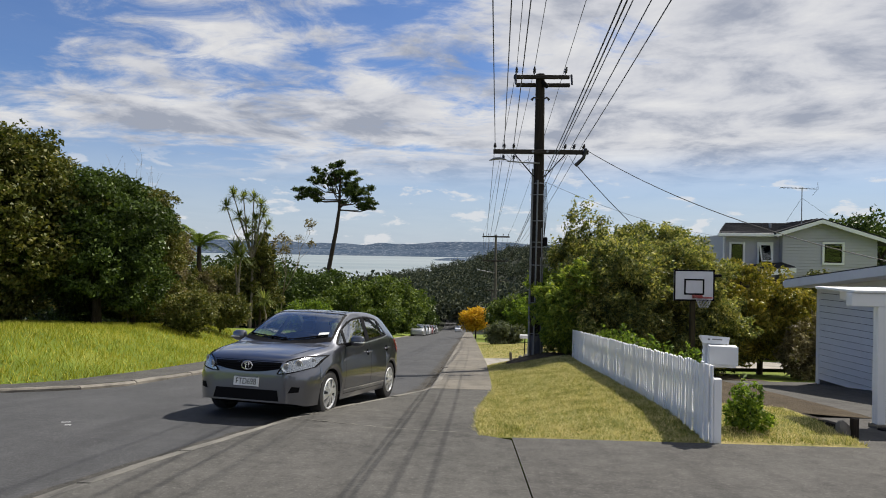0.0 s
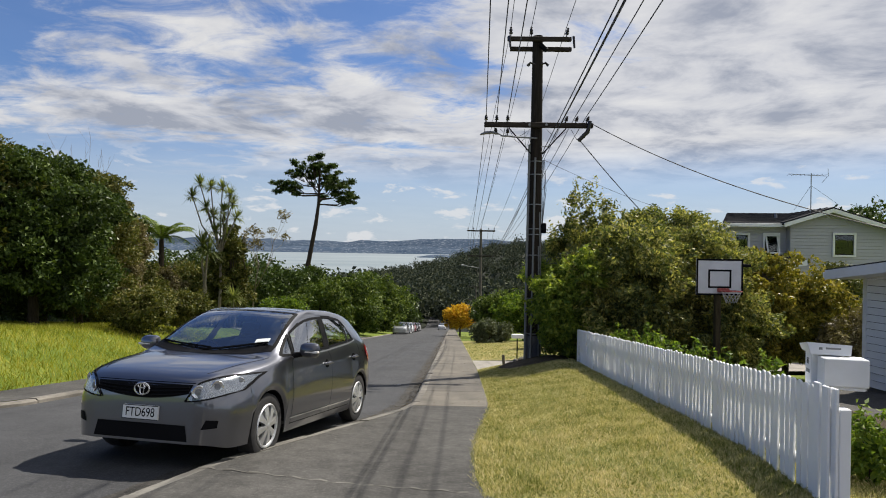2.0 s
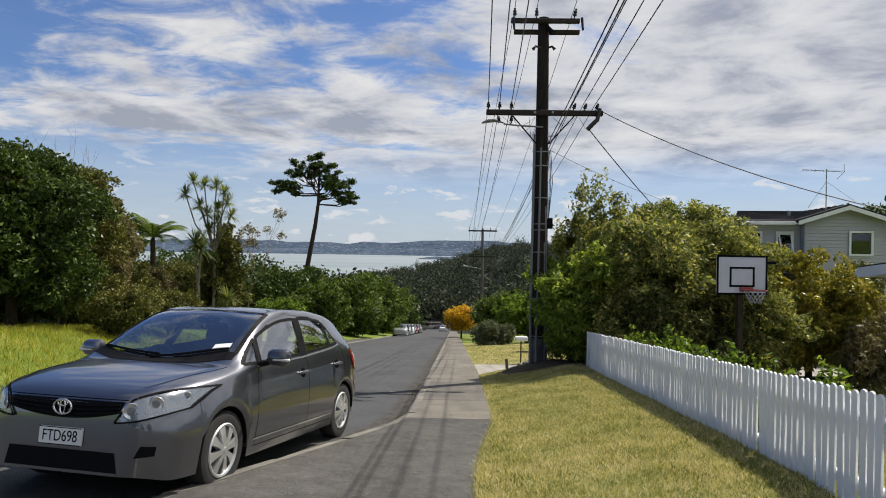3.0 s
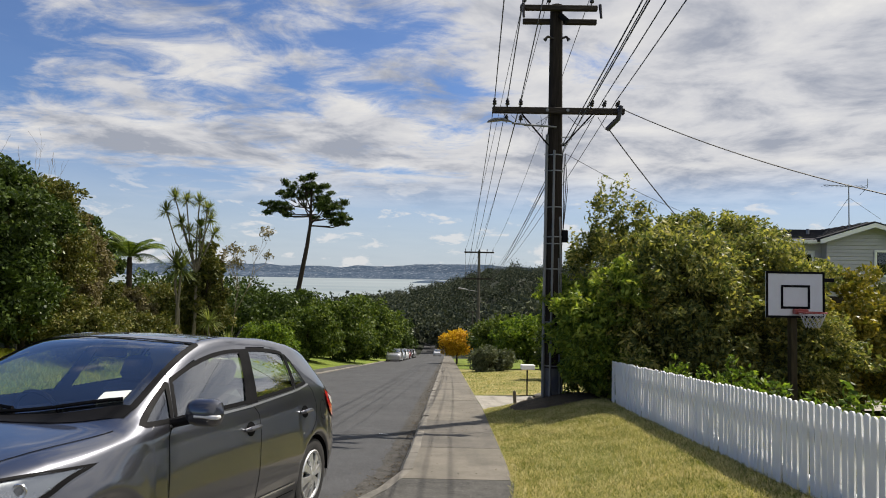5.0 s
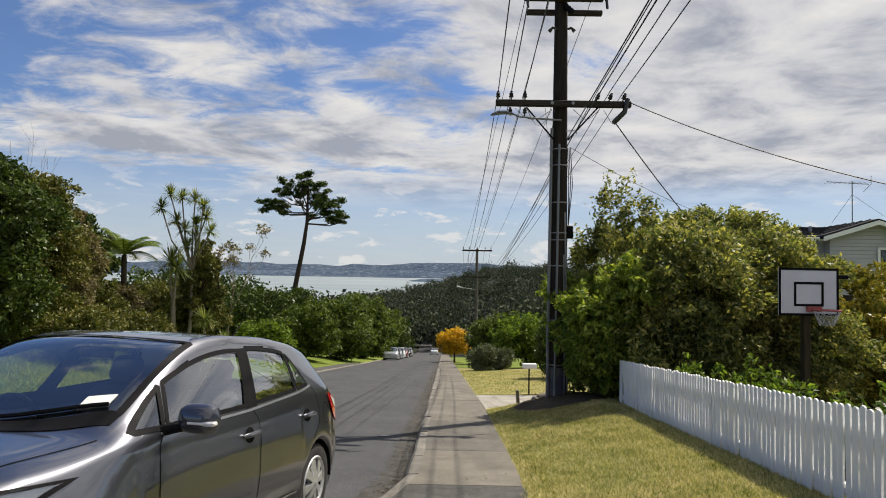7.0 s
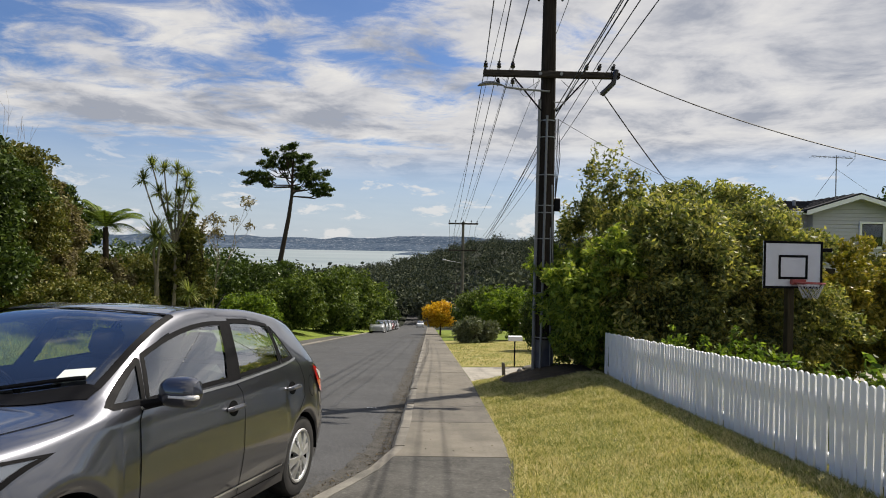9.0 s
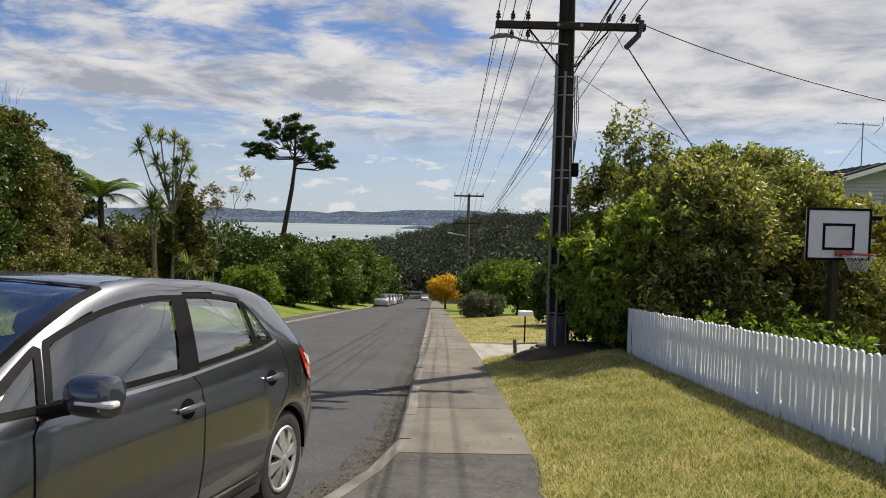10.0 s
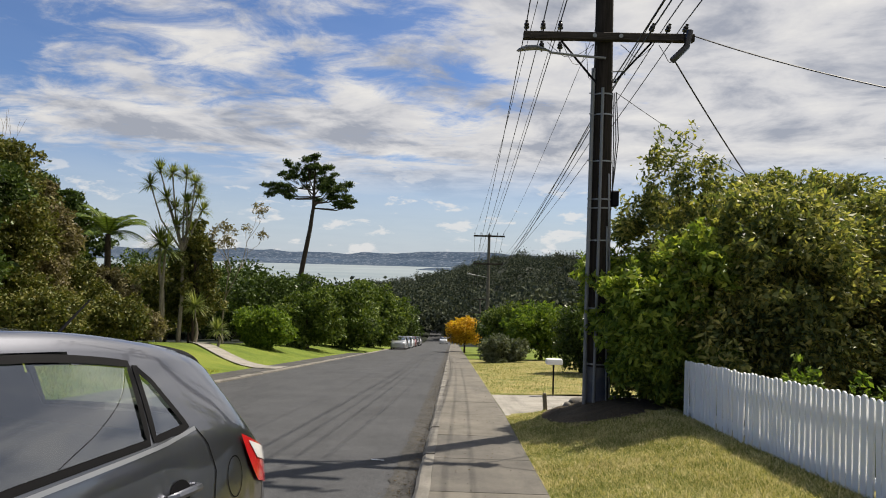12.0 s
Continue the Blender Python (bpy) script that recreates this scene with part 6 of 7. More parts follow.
    part("lower_wall", Geo().box((-1.8, -2.2, zb), (2.7, -0.06, 0.30)), timber("brown_cladding", (0.02, 0.016, 0.013), (0.05, 0.04, 0.03)), e, "dark brown lower wall")
    window_unit(a, 0.55, 1.12, 0.55, 0.98, -0.03)
    window_unit(a, 1.88, 1.15, 0.56, 0.95, -0.03, 24)
    window_unit(b, 4.85, 1.22, 0.80, 0.92, -0.53)
    part("downpipe", Geo().tube([(-0.1, -0.06, ze - 0.1), (-0.1, -0.06, 1.0)], 0.04, 8), WHITE, e)
    # television aerial
    t = thing("television_aerial", pose(16.4, 32.5, 0), "thin metal television aerial on the roof", "aerial")
    part("mast", Geo().tube([(0, 0, 3.0), (0, 0, 4.95)], 0.022, 6), STEEL, t)
    part("boom", Geo().tube([(-1.1, -0.1, 4.9), (0.75, 0.1, 4.85)], 0.014, 5), STEEL, t)
    for k in range(9):
        x = -1.0 + 0.2 * k
        part("element", Geo().tube([(x - 0.03, -0.3, 4.88), (x + 0.03, 0.3, 4.88)], 0.007, 4), STEEL, t)
    part("reflector", Geo().tube([(0.62, -0.25, 5.15), (0.78, 0.0, 4.85), (0.62, 0.25, 4.55)], 0.01, 4), STEEL, t)
    part("stay", Geo().tube([(0.0, 0, 4.4), (1.1, -0.3, 3.5)], 0.008, 4), STEEL, t)
    part("stay", Geo().tube([(0.0, 0, 4.4), (-0.3, 0.9, 3.3)], 0.008, 4), STEEL, t)
    c = thing("roof_vent", pose(15.75, 34.4, 3.0), "pale metal vent pipe on the roof", "vent")
    part("pipe", Geo().tube([(0, 0, -0.4), (0, 0, 0.22)], 0.07, 10), STEEL, c)


house()


# ---- parked cars ----
CAR = {
    "wm": [(0, 0.50), (0.04, 0.63), (0.10, 0.71), (0.2, 0.785), (0.35, 0.835), (0.6, 0.868), (1.0, 0.88), (3.3, 0.88), (3.75, 0.862), (4.0, 0.82), (4.12, 0.76), (4.19, 0.68), (4.22, 0.60)],
    "wb": [(0, 0.44), (0.04, 0.56), (0.10, 0.64), (0.2, 0.70), (0.35, 0.745), (0.6, 0.79), (1.0, 0.815), (1.6, 0.825), (3.2, 0.81), (3.6, 0.80), (3.9, 0.785), (4.08, 0.735), (4.18, 0.65), (4.22, 0.56)],
    "zb": [(0, 0.68), (0.04, 0.73), (0.10, 0.76), (0.2, 0.785), (0.35, 0.815), (0.6, 0.86), (1.0, 0.91), (1.35, 0.94), (2.4, 0.985), (3.2, 1.04), (3.6, 1.06), (3.78, 1.04), (3.92, 0.98), (4.08, 0.89), (4.18, 0.79), (4.22, 0.72)],
    "zt": [(0, 0.74), (0.04, 0.80), (0.10, 0.835), (0.2, 0.865), (0.35, 0.895), (0.6, 0.935), (0.9, 0.972), (1.04, 0.99), (1.3, 1.15), (1.6, 1.325), (1.85, 1.435), (2.1, 1.472), (2.4, 1.488), (2.8, 1.484), (3.3, 1.456), (3.6, 1.422), (3.72, 1.392), (3.77, 1.362), (3.86, 1.27), (3.96, 1.13), (4.06, 1.01), (4.13, 0.945), (4.19, 0.84), (4.22, 0.74)],
    "zr": [(0, 0.72), (0.04, 0.775), (0.10, 0.81), (0.2, 0.84), (0.35, 0.868), (0.6, 0.908), (1.04, 0.958), (1.3, 1.075), (1.6, 1.245), (1.85, 1.355), (2.1, 1.422), (2.4, 1.448), (2.8, 1.448), (3.3, 1.412), (3.6, 1.36), (3.74, 1.315), (3.79, 1.28), (3.86, 1.20), (3.96, 1.09), (4.06, 0.985), (4.13, 0.925), (4.19, 0.82), (4.22, 0.73)],
    "wr": [(0, 0.40), (0.04, 0.50), (0.10, 0.57), (0.2, 0.615), (0.35, 0.65), (0.6, 0.68), (1.04, 0.72), (1.3, 0.70), (1.6, 0.655), (1.85, 0.62), (2.1, 0.60), (2.8, 0.595), (3.3, 0.60), (3.62, 0.59), (3.79, 0.585), (3.92, 0.62), (4.06, 0.64), (4.14, 0.62), (4.22, 0.50)],
}
NOSE = 0.12
for row in CAR.values():
    row[:] = [(s if s > 0.99 else NOSE + s * 0.88, v) for s, v in row]
AXLES, ARCH_R, WHEEL_Z = (0.90, 3.50), 0.348, 0.315
KNOTS = {}


def car_value(key, s):
    """Smooth monotone interpolation of the body's tables."""
    if key not in KNOTS:
        t = CAR[key]
        x, y = [a for a, _ in t], [b for _, b in t]
        d = [(y[i + 1] - y[i]) / (x[i + 1] - x[i]) for i in range(len(x) - 1)]
        m = [d[0]] + [0 if d[i - 1] * d[i] <= 0 else 2 * d[i - 1] * d[i] / (d[i - 1] + d[i]) for i in range(1, len(d))] + [d[-1]]
        KNOTS[key] = (x, y, m)
    x, y, m = KNOTS[key]
    s = min(max(s, x[0]), x[-1])
    i = max(k for k in range(len(x) - 1) if x[k] <= s)
    h = x[i + 1] - x[i]
    u = (s - x[i]) / h
    return (1 + 2 * u) * (1 - u) ** 2 * y[i] + u * (1 - u) ** 2 * h * m[i] + u * u * (3 - 2 * u) * y[i + 1] + u * u * (u - 1) * h * m[i + 1]


def car_low(s):
    z = 0.20 + 0.04 * smooth(0.34, 0.12, s) + 0.10 * smooth(3.75, 4.22, s)
    for a in AXLES:
        d = abs(s - a)
        if d < ARCH_R:
            z = max(z, WHEEL_Z + math.sqrt(ARCH_R ** 2 - d * d))
    return z


COUNTS = (7, 7, 9, 5, 7)
PROFILES = {}


def car_profile(s):
    """Half section at s, as (x, z) from the lower edge over the side to the top's middle."""
    key = round(s, 4)
    if key in PROFILES:
        return PROFILES[key]
    v = {k: car_value(k, s) for k in CAR}
    zl = car_low(s)
    z1 = max(0.56 if v["zb"] > 0.70 else v["zb"] - 0.12, zl + 0.07)
    z1 = min(z1, v["zb"] - 0.04)
    # shoulder crease above the wheel arches
    pts = [(v["wm"] - 0.035 + 0.02 * (zl - 0.2), zl), (v["wm"], z1), (v["wb"], v["zb"]), (v["wr"], v["zr"]), (v["wr"] * 0.80, v["zr"] + (v["zt"] - v["zr"]) * 0.62), (0.0, v["zt"])]
    ext = [(2 * pts[0][0] - pts[1][0], 2 * pts[0][1] - pts[1][1])] + pts + [(-pts[-2][0], pts[-2][1])]
    out = []
    for k in range(5):
        p0, p1, p2, p3 = ext[k:k + 4]
        n = COUNTS[k]
        for i in range(n + (k == 4)):
            u = i / n
            q = []
            for c in (0, 1):
                m1 = (p2[c] - p0[c]) * 0.5
                m2 = (p3[c] - p1[c]) * 0.5
                d = p2[c] - p1[c]
                # keep the belt and rail edges fairly tight
                if k in (1, 2, 3):
                    m1, m2 = m1 * 0.55 + d * 0.45, m2 * 0.55 + d * 0.45
                q.append((1 + 2 * u) * (1 - u) ** 2 * p1[c] + u * (1 - u) ** 2 * m1 + u * u * (3 - 2 * u) * p2[c] + u * u * (u - 1) * m2)
            out.append(tuple(q))
    PROFILES[key] = out
    return out


def side_x(s, z):
    pr = car_profile(s)
    for (xa, za), (xb, zb) in zip(pr, pr[1:]):
        if za <= z <= zb:
            return xa + (xb - xa) * (z - za) / max(1e-6, zb - za)
    return pr[0][0] if z < pr[0][1] else 0.0


def top_z(s, x):
    pr = car_profile(s)
    x = abs(x)
    for (xa, za), (xb, zb) in reversed(list(zip(pr, pr[1:]))):
        if xb <= x <= xa:
            return zb + (za - zb) * (x - xb) / max(1e-6, xa - xb)
    return pr[-1][1]


def nose_s(x, z):
    """Distance from the front at which the nose reaches half width x at height z."""
    lo, hi = NOSE, 0.9
    if side_x(NOSE, z) >= abs(x) and car_profile(NOSE)[-1][1] >= z:
        return NOSE
    for _ in range(22):
        mid = (lo + hi) / 2
        if car_profile(mid)[-1][1] >= z and side_x(mid, max(z, car_profile(mid)[0][1])) >= abs(x):
            hi = mid
        else:
            lo = mid
    return hi


def on_side(a, b, off):
    return (side_x(a, b) + off, a, b)


def on_top(a, b, off):
    return (b, a, top_z(a, b) + off)


def on_nose(a, b, off):
    s = nose_s(a, b)
    k = min(1.0, abs(a) / 0.8)
    return (a + math.copysign(off * k, a), s - off * (1.15 - 0.5 * k), b)


def mirror_x(g):
    m = Geo()
    m.v = [(-x, y, z) for x, y, z in g.v]
    m.f = [tuple(reversed(f)) for f in g.f]
    return m


def patch(corners, mapper, off, nu=10, nv=8, bulge=(0, 0, 0, 0)):
    """A four-cornered patch laid on the body: corners go round, edges may bow."""
    (a0, b0), (a1, b1), (a2, b2), (a3, b3) = corners
    def fn(u, v):
        a = (a0 * (1 - u) + a1 * u) * (1 - v) + (a3 * (1 - u) + a2 * u) * v
        b = (b0 * (1 - u) + b1 * u) * (1 - v) + (b3 * (1 - u) + b2 * u) * v
        b += bulge[0] * 4 * u * (1 - u) * (1 - v) + bulge[2] * 4 * u * (1 - u) * v
        a += bulge[1] * 4 * v * (1 - v) * u + bulge[3] * 4 * v * (1 - v) * (1 - u)
        return mapper(a, b, off)
    return Geo().grid(fn, nu, nv)


def edge_loop(corners, bulge=(0, 0, 0, 0), n=10):
    (a0, b0), (a1, b1), (a2, b2), (a3, b3) = corners
    def fn(u, v):
        a = (a0 * (1 - u) + a1 * u) * (1 - v) + (a3 * (1 - u) + a2 * u) * v
        b = (b0 * (1 - u) + b1 * u) * (1 - v) + (b3 * (1 - u) + b2 * u) * v
        b += bulge[0] * 4 * u * (1 - u) * (1 - v) + bulge[2] * 4 * u * (1 - u) * v
        a += bulge[1] * 4 * v * (1 - v) * u + bulge[3] * 4 * v * (1 - v) * (1 - u)
        return (a, b)
    return [fn(k / n, 0) for k in range(n)] + [fn(1, k / n) for k in range(n)] + [fn(1 - k / n, 1) for k in range(n)] + [fn(0, 1 - k / n) for k in range(n)]


def ring(loop, mapper, inner, outer, off):
    """A flat band along a loop."""
    n = len(loop)
    c = (sum(p[0] for p in loop) / n, sum(p[1] for p in loop) / n)
    area = sum(loop[i][0] * loop[(i + 1) % n][1] - loop[(i + 1) % n][0] * loop[i][1] for i in range(n))
    sg = 1 if area > 0 else -1
    g = Geo()
    for i in range(n):
        p, q = loop[i - 1], loop[(i + 1) % n]
        tx, ty = q[0] - p[0], q[1] - p[1]
        L = math.hypot(tx, ty) or 1
        nx, ny = ty / L * sg, -tx / L * sg
        a, b = loop[i]
        g.v += [mapper(a + nx * -inner, b + ny * -inner, off), mapper(a + nx * outer, b + ny * outer, off)]
    g.f = [(2 * i, 2 * i + 1, (2 * i + 3) % (2 * n), (2 * i + 2) % (2 * n)) for i in range(n)]
    if sg > 0:
        g.f = [tuple(reversed(f)) for f in g.f]
    return g


def inside(loop, a, b):
    hit = False
    n = len(loop)
    for i in range(n):
        (x0, y0), (x1, y1) = loop[i], loop[(i + 1) % n]
        if (y0 > b) != (y1 > b) and a < (x1 - x0) * (b - y0) / (y1 - y0) + x0:
            hit = not hit
    return hit


def line_on(pts, mapper, off, w):
    """A narrow dark joint drawn as a strip along points on the body."""
    g = Geo()
    for i, (a, b) in enumerate(pts):
        p, q = pts[max(0, i - 1)], pts[min(len(pts) - 1, i + 1)]
        tx, ty = q[0] - p[0], q[1] - p[1]
        L = math.hypot(tx, ty) or 1
        g.v += [mapper(a - ty / L * w, b + tx / L * w, off), mapper(a + ty / L * w, b - tx / L * w, off)]
    g.f = [(2 * i, 2 * i + 1, 2 * i + 3, 2 * i + 2) for i in range(len(pts) - 1)]
    return g


def car_paint(name, base, flake):
    def build(n):
        p = spot(n)
        dust = n.math("MULTIPLY", n.math("SUBTRACT", n.noise(p, 2.5, 6, 0.65), 0.48, clamp=True), 0.2, clamp=True)
        c = n.mix(dust, base, (0.16, 0.15, 0.14))
        r = n.math("ADD", n.math("MULTIPLY", n.noise(p, 900, 1), 0.12), n.math("ADD", 0.27, n.math("MULTIPLY", dust, 0.5)))
        return principled(n, c, r, flake, Coat_Weight=1.0, Coat_Roughness=0.04, Coat_IOR=1.85)
    return material(name, build)


GREY_PAINT = car_paint("metallic_grey_paint", (0.145, 0.150, 0.174), 0.95)
CABIN = paint("dark_cabin_trim", (0.055, 0.056, 0.060), 0.8, 0.1, (0.06, 0.06, 0.06), 8.0)
CAR_GLASS = plain_glass("car_glass", (0.80, 0.90, 0.83), 0.20, 2.6)
SCREEN_GLASS = plain_glass("windscreen_glass", (0.92, 0.96, 0.94), 0.18, 3.4)
LAMP_CLEAR = plain_glass("lamp_lens", (0.92, 0.94, 0.95), 0.08, 4.0)
REFLECTOR = metal("lamp_reflector", (0.40, 0.41, 0.43), 0.12, 0.25)
LAMP_RED = paint("red_lamp_lens", (0.50, 0.015, 0.018), 0.12, 0.0, Coat_Weight=1.0)
LAMP_WHITE = paint("white_lamp_lens", (0.75, 0.74, 0.74), 0.12, 0.0, Coat_Weight=1.0)
SILVER = metal("silver_wheel_cover", (0.78, 0.79, 0.80), 0.36, 0.2)
PLATE_WHITE = paint("number_plate_white", (0.78, 0.79, 0.78), 0.4, 0.08)
STICKER = paint("paper_sticker", (0.75, 0.80, 0.76), 0.6, 0.05)


def wheel(parent, x, s, side):
    """Tyre, wheel cover with spokes, hub; axis along x."""
    w = part("wheel", Geo().tube([(x - side * 0.19, s, WHEEL_Z), (x - side * 0.06, s, WHEEL_Z)], 0.20, 24), BLACK, parent)
    turn = Matrix.Translation((x, s, WHEEL_Z)) @ Matrix.Rotation(side * math.pi / 2, 4, "Y")
    tyre = [(0.205, -0.17), (0.25, -0.19), (0.30, -0.185), (0.313, -0.16), (0.315, -0.04), (0.305, -0.012), (0.265, 0.0), (0.22, -0.01), (0.205, -0.03)]
    part("tyre", Geo().lathe(tyre, 40, turn), RUBBER, w)
    part("rim", Geo().lathe([(0.20, -0.03), (0.215, -0.008), (0.205, 0.0), (0.190, -0.006), (0.186, -0.02)], 40, turn), SILVER, w)
    part("cover", Geo().lathe([(0.0, -0.040), (0.19, -0.044)], 32, turn), BLACK, w)
    for k in range(8):
        a = 2 * math.pi * k / 8 + 0.2
        rot = turn @ Matrix.Rotation(a, 4, "Z")
        g = Geo()
        w0, w1, w2 = 0.018, 0.024, 0.044
        pts = [(0.03, -w0), (0.11, -w1), (0.196, -w2), (0.196, w2), (0.11, w1), (0.03, w0)]
        zz = [0.006, 0.002, -0.012]
        top = [rot @ Vector((px, py, zz[min(i, 5 - i)])) for i, (px, py) in enumerate(pts)]
        low = [rot @ Vector((px, py, -0.044)) for px, py in pts]
        g.add(top + low, [(0, 1, 4, 5), (1, 2, 3, 4)] + [(i, 6 + i, 6 + (i + 1) % 6, (i + 1) % 6) for i in range(6)])
        part("spoke", g, SILVER, w, "", False)
    part("hub_cap", Geo().lathe([(0.0, 0.012), (0.022, 0.011), (0.034, 0.004), (0.036, -0.02)], 20, turn), SILVER, w)


def hatchback(m, label, paint_mat, plate_text, detail=True, group=""):
    e = thing("hatchback_car", m, label, "car", group)
    # outlines of the openings
    SIDE = [
        ("quarter_window", [(1.20, 0.978), (1.44, 0.985), (1.53, 1.19), (1.505, 1.178)], (0, 0, 0, 0)),
        ("front_window", [(1.475, 0.988), (2.30, 1.024), (2.435, 1.38), (1.57, 1.205)], (0, 0.015, 0.045, 0)),
        ("rear_window", [(2.45, 1.034), (3.10, 1.084), (3.125, 1.362), (2.555, 1.39)], (0, 0, 0.012, 0)),
        ("rear_quarter_window", [(3.135, 1.088), (3.35, 1.114), (3.225, 1.29), (3.155, 1.35)], (0, 0, 0, 0)),
    ]
    loops = [edge_loop(c, b) for _, c, b in SIDE]
    REAR = [(3.82, -0.50), (3.82, 0.50), (4.03, 0.56), (4.03, -0.56)]

    def screen_foot(x):
        return 1.06 + 0.19 * (x / 0.68) ** 2

    def screen_head(x):
        return 1.90 + 0.07 * (x / 0.58) ** 2

    def on_screen(u, v, off):
        x = (2 * u - 1) * (0.675 * (1 - v) + 0.575 * v)
        a = screen_foot(x) * (1 - v) + screen_head(x) * v
        return (x, a, top_z(a, x) + off)

    def screen_band(u0, u1, v0, v1, off, nu=24, nv=3):
        return Geo().grid(lambda u, v: on_screen(u0 + (u1 - u0) * u, v0 + (v1 - v0) * v, off), nu, nv)

    # body shell
    step = 0.03 if detail else 0.08
    ss = sorted({round(k * step, 3) for k in range(int(4.22 / step) + 1) if k * step > NOSE} | {NOSE, 0.13, 0.14, 0.16, 0.19, 4.17, 4.20, 4.22} | {round(a + d * ARCH_R, 3) for a in AXLES for d in (-1, -0.995, -0.98, -0.95, -0.9, -0.8, 0.8, 0.9, 0.95, 0.98, 0.995, 1)})
    prof = [car_profile(s) for s in ss]
    n = len(prof[0])
    g = Geo()
    for s, pr in zip(ss, prof):
        g.v += [(x, s, z) for x, z in pr] + [(-x, s, z) for x, z in pr]
    for i in range(len(ss) - 1):
        for k in range(n - 1):
            sa = (ss[i] + ss[i + 1]) / 2
            xa = (prof[i][k][0] + prof[i + 1][k + 1][0]) / 2
            za = (prof[i][k][1] + prof[i + 1][k + 1][1]) / 2
            if COUNTS[0] + COUNTS[1] - 1 <= k < sum(COUNTS[:3]) + 2 and any(inside(lp, sa, za) for lp in loops):
                continue
            if k >= sum(COUNTS[:3]) - 1 and (screen_foot(xa) < sa < screen_head(xa) and xa < 0.675 - 0.1 * (sa - screen_foot(xa)) / 0.8 or 3.82 < sa < 4.03 and xa < 0.53):
                continue
            for side in (0, 1):
                a = (2 * i + side) * n + k
                b = (2 * i + 2 + side) * n + k
                g.f.append((a, b, b + 1, a + 1) if side == 0 else (a, a + 1, b + 1, b))
    for i, flip in ((0, True), (len(ss) - 1, False)):
        k0 = 2 * i * n
        f = [k0 + k for k in range(n)] + [k0 + n + k for k in range(n - 2, -1, -1)]
        g.f.append(tuple(f if flip else f[::-1]))
    body = part("body", g, paint_mat, e, "", True, 50)
    under = Geo().box((-0.66, 0.42, 0.17), (0.66, 4.0, 0.24), 0.02)
    part("underbody", under, BLACK, e)
    for a in AXLES:
        for sd in (-1, 1):
            pts = [(ARCH_R - 0.004) * 1.0] * 2
            rw0 = pts[0]
            well = Geo().grid(lambda u, v: (sd * (0.50 + 0.345 * v), a - rw0 * math.cos(math.pi * u), WHEEL_Z + rw0 * math.sin(math.pi * u)), 24, 2)
            well.add([(sd * 0.50, a - rw0, 0.22), (sd * 0.50, a + rw0, 0.22), (sd * 0.50, a + rw0, 0.68), (sd * 0.50, a - rw0, 0.68)], [(0, 1, 2, 3)])
            part("wheel_well", well, BLACK, e)
            wheel(e, sd * 0.845, a, sd)
    # glazing
    for (nm, c, b), lp in zip(SIDE, loops):
        for sd in (1, -1):
            pg, rg = patch(c, on_side, -0.004, 12, 8, b), ring(lp, on_side, 0.014, 0.012, 0.004)
            if sd < 0:
                pg, rg = mirror_x(pg), mirror_x(rg)
            win = part(nm, pg, CAR_GLASS, e, "tinted side glass")
            part("window_trim", rg, BLACK, win, "black rubber window surround")
    scr = part("windscreen", screen_band(0, 1, 0, 1, -0.003, 24, 16), SCREEN_GLASS, e, "raked windscreen glass")
    for u0, u1, v0, v1 in ((-0.012, 1.012, -0.02, 0.03), (-0.012, 1.012, 0.972, 1.006), (-0.014, 0.012, 0.0, 1.0), (0.988, 1.014, 0.0, 1.0)):
        part("windscreen_trim", screen_band(u0, u1, v0, v1, 0.004, 24 if u1 - u0 > 0.5 else 2, 3 if u1 - u0 > 0.5 else 20), BLACK, scr)
    rw = part("rear_screen", patch(REAR, on_top, -0.003, 14, 6), CAR_GLASS, e, "hatch glass")
    part("rear_screen_trim", ring(edge_loop(REAR), on_top, 0.03, 0.02, 0.004), BLACK, rw)
    if not detail:
        for sd in (-1, 1):
            h = patch([(0.40, 0.64), (0.76, 0.70), (0.74, 0.81), (0.42, 0.76)], on_nose, 0.006, 6, 4)
            part("headlight", h if sd > 0 else mirror_x(h), LAMP_WHITE, e)
        return e
    # belt line moulding and pillar covers
    for sd in (1, -1):
        fl = (lambda q: q) if sd > 0 else mirror_x
        belt = line_on([(1.40 + 1.99 * k / 30, lerp_table([(1.40, 0.957), (2.33, 0.995), (3.0, 1.05), (3.17, 1.066), (3.39, 1.102)], 1.40 + 1.99 * k / 30)) for k in range(31)], on_side, 0.008, 0.0075)
        part("belt_moulding", fl(belt), metal("satin_trim", (0.42, 0.43, 0.45), 0.3) if sd > 0 else BLACK, e)
        pil = patch([(2.30, 1.005), (2.46, 1.015), (2.565, 1.395), (2.425, 1.39)], on_side, 0.003, 4, 10)
        part("pillar_cover", fl(pil), BLACK, e, "black centre pillar cover")
        for pts in ([(1.42, 0.955), (1.385, 0.90), (1.375, 0.7), (1.36, 0.45), (1.36, 0.27)], [(2.37, 1.005), (2.45, 0.93), (2.465, 0.8), (2.43, 0.5), (2.415, 0.28)], [(3.40, 1.10), (3.455, 1.03), (3.49, 0.92), (3.46, 0.80), (3.33, 0.69)]):
            dense = [(pts[i][0] + (pts[i + 1][0] - pts[i][0]) * q / 8, pts[i][1] + (pts[i + 1][1] - pts[i][1]) * q / 8) for i in range(len(pts) - 1) for q in range(8)] + [pts[-1]]
            part("door_seam", fl(line_on(dense, on_side, 0.002, 0.0035)), BLACK, body)
        part("door_seam", fl(line_on([(1.34 + 1.75 * k / 20, 0.275) for k in range(21)], on_side, 0.002, 0.004)), BLACK, body)
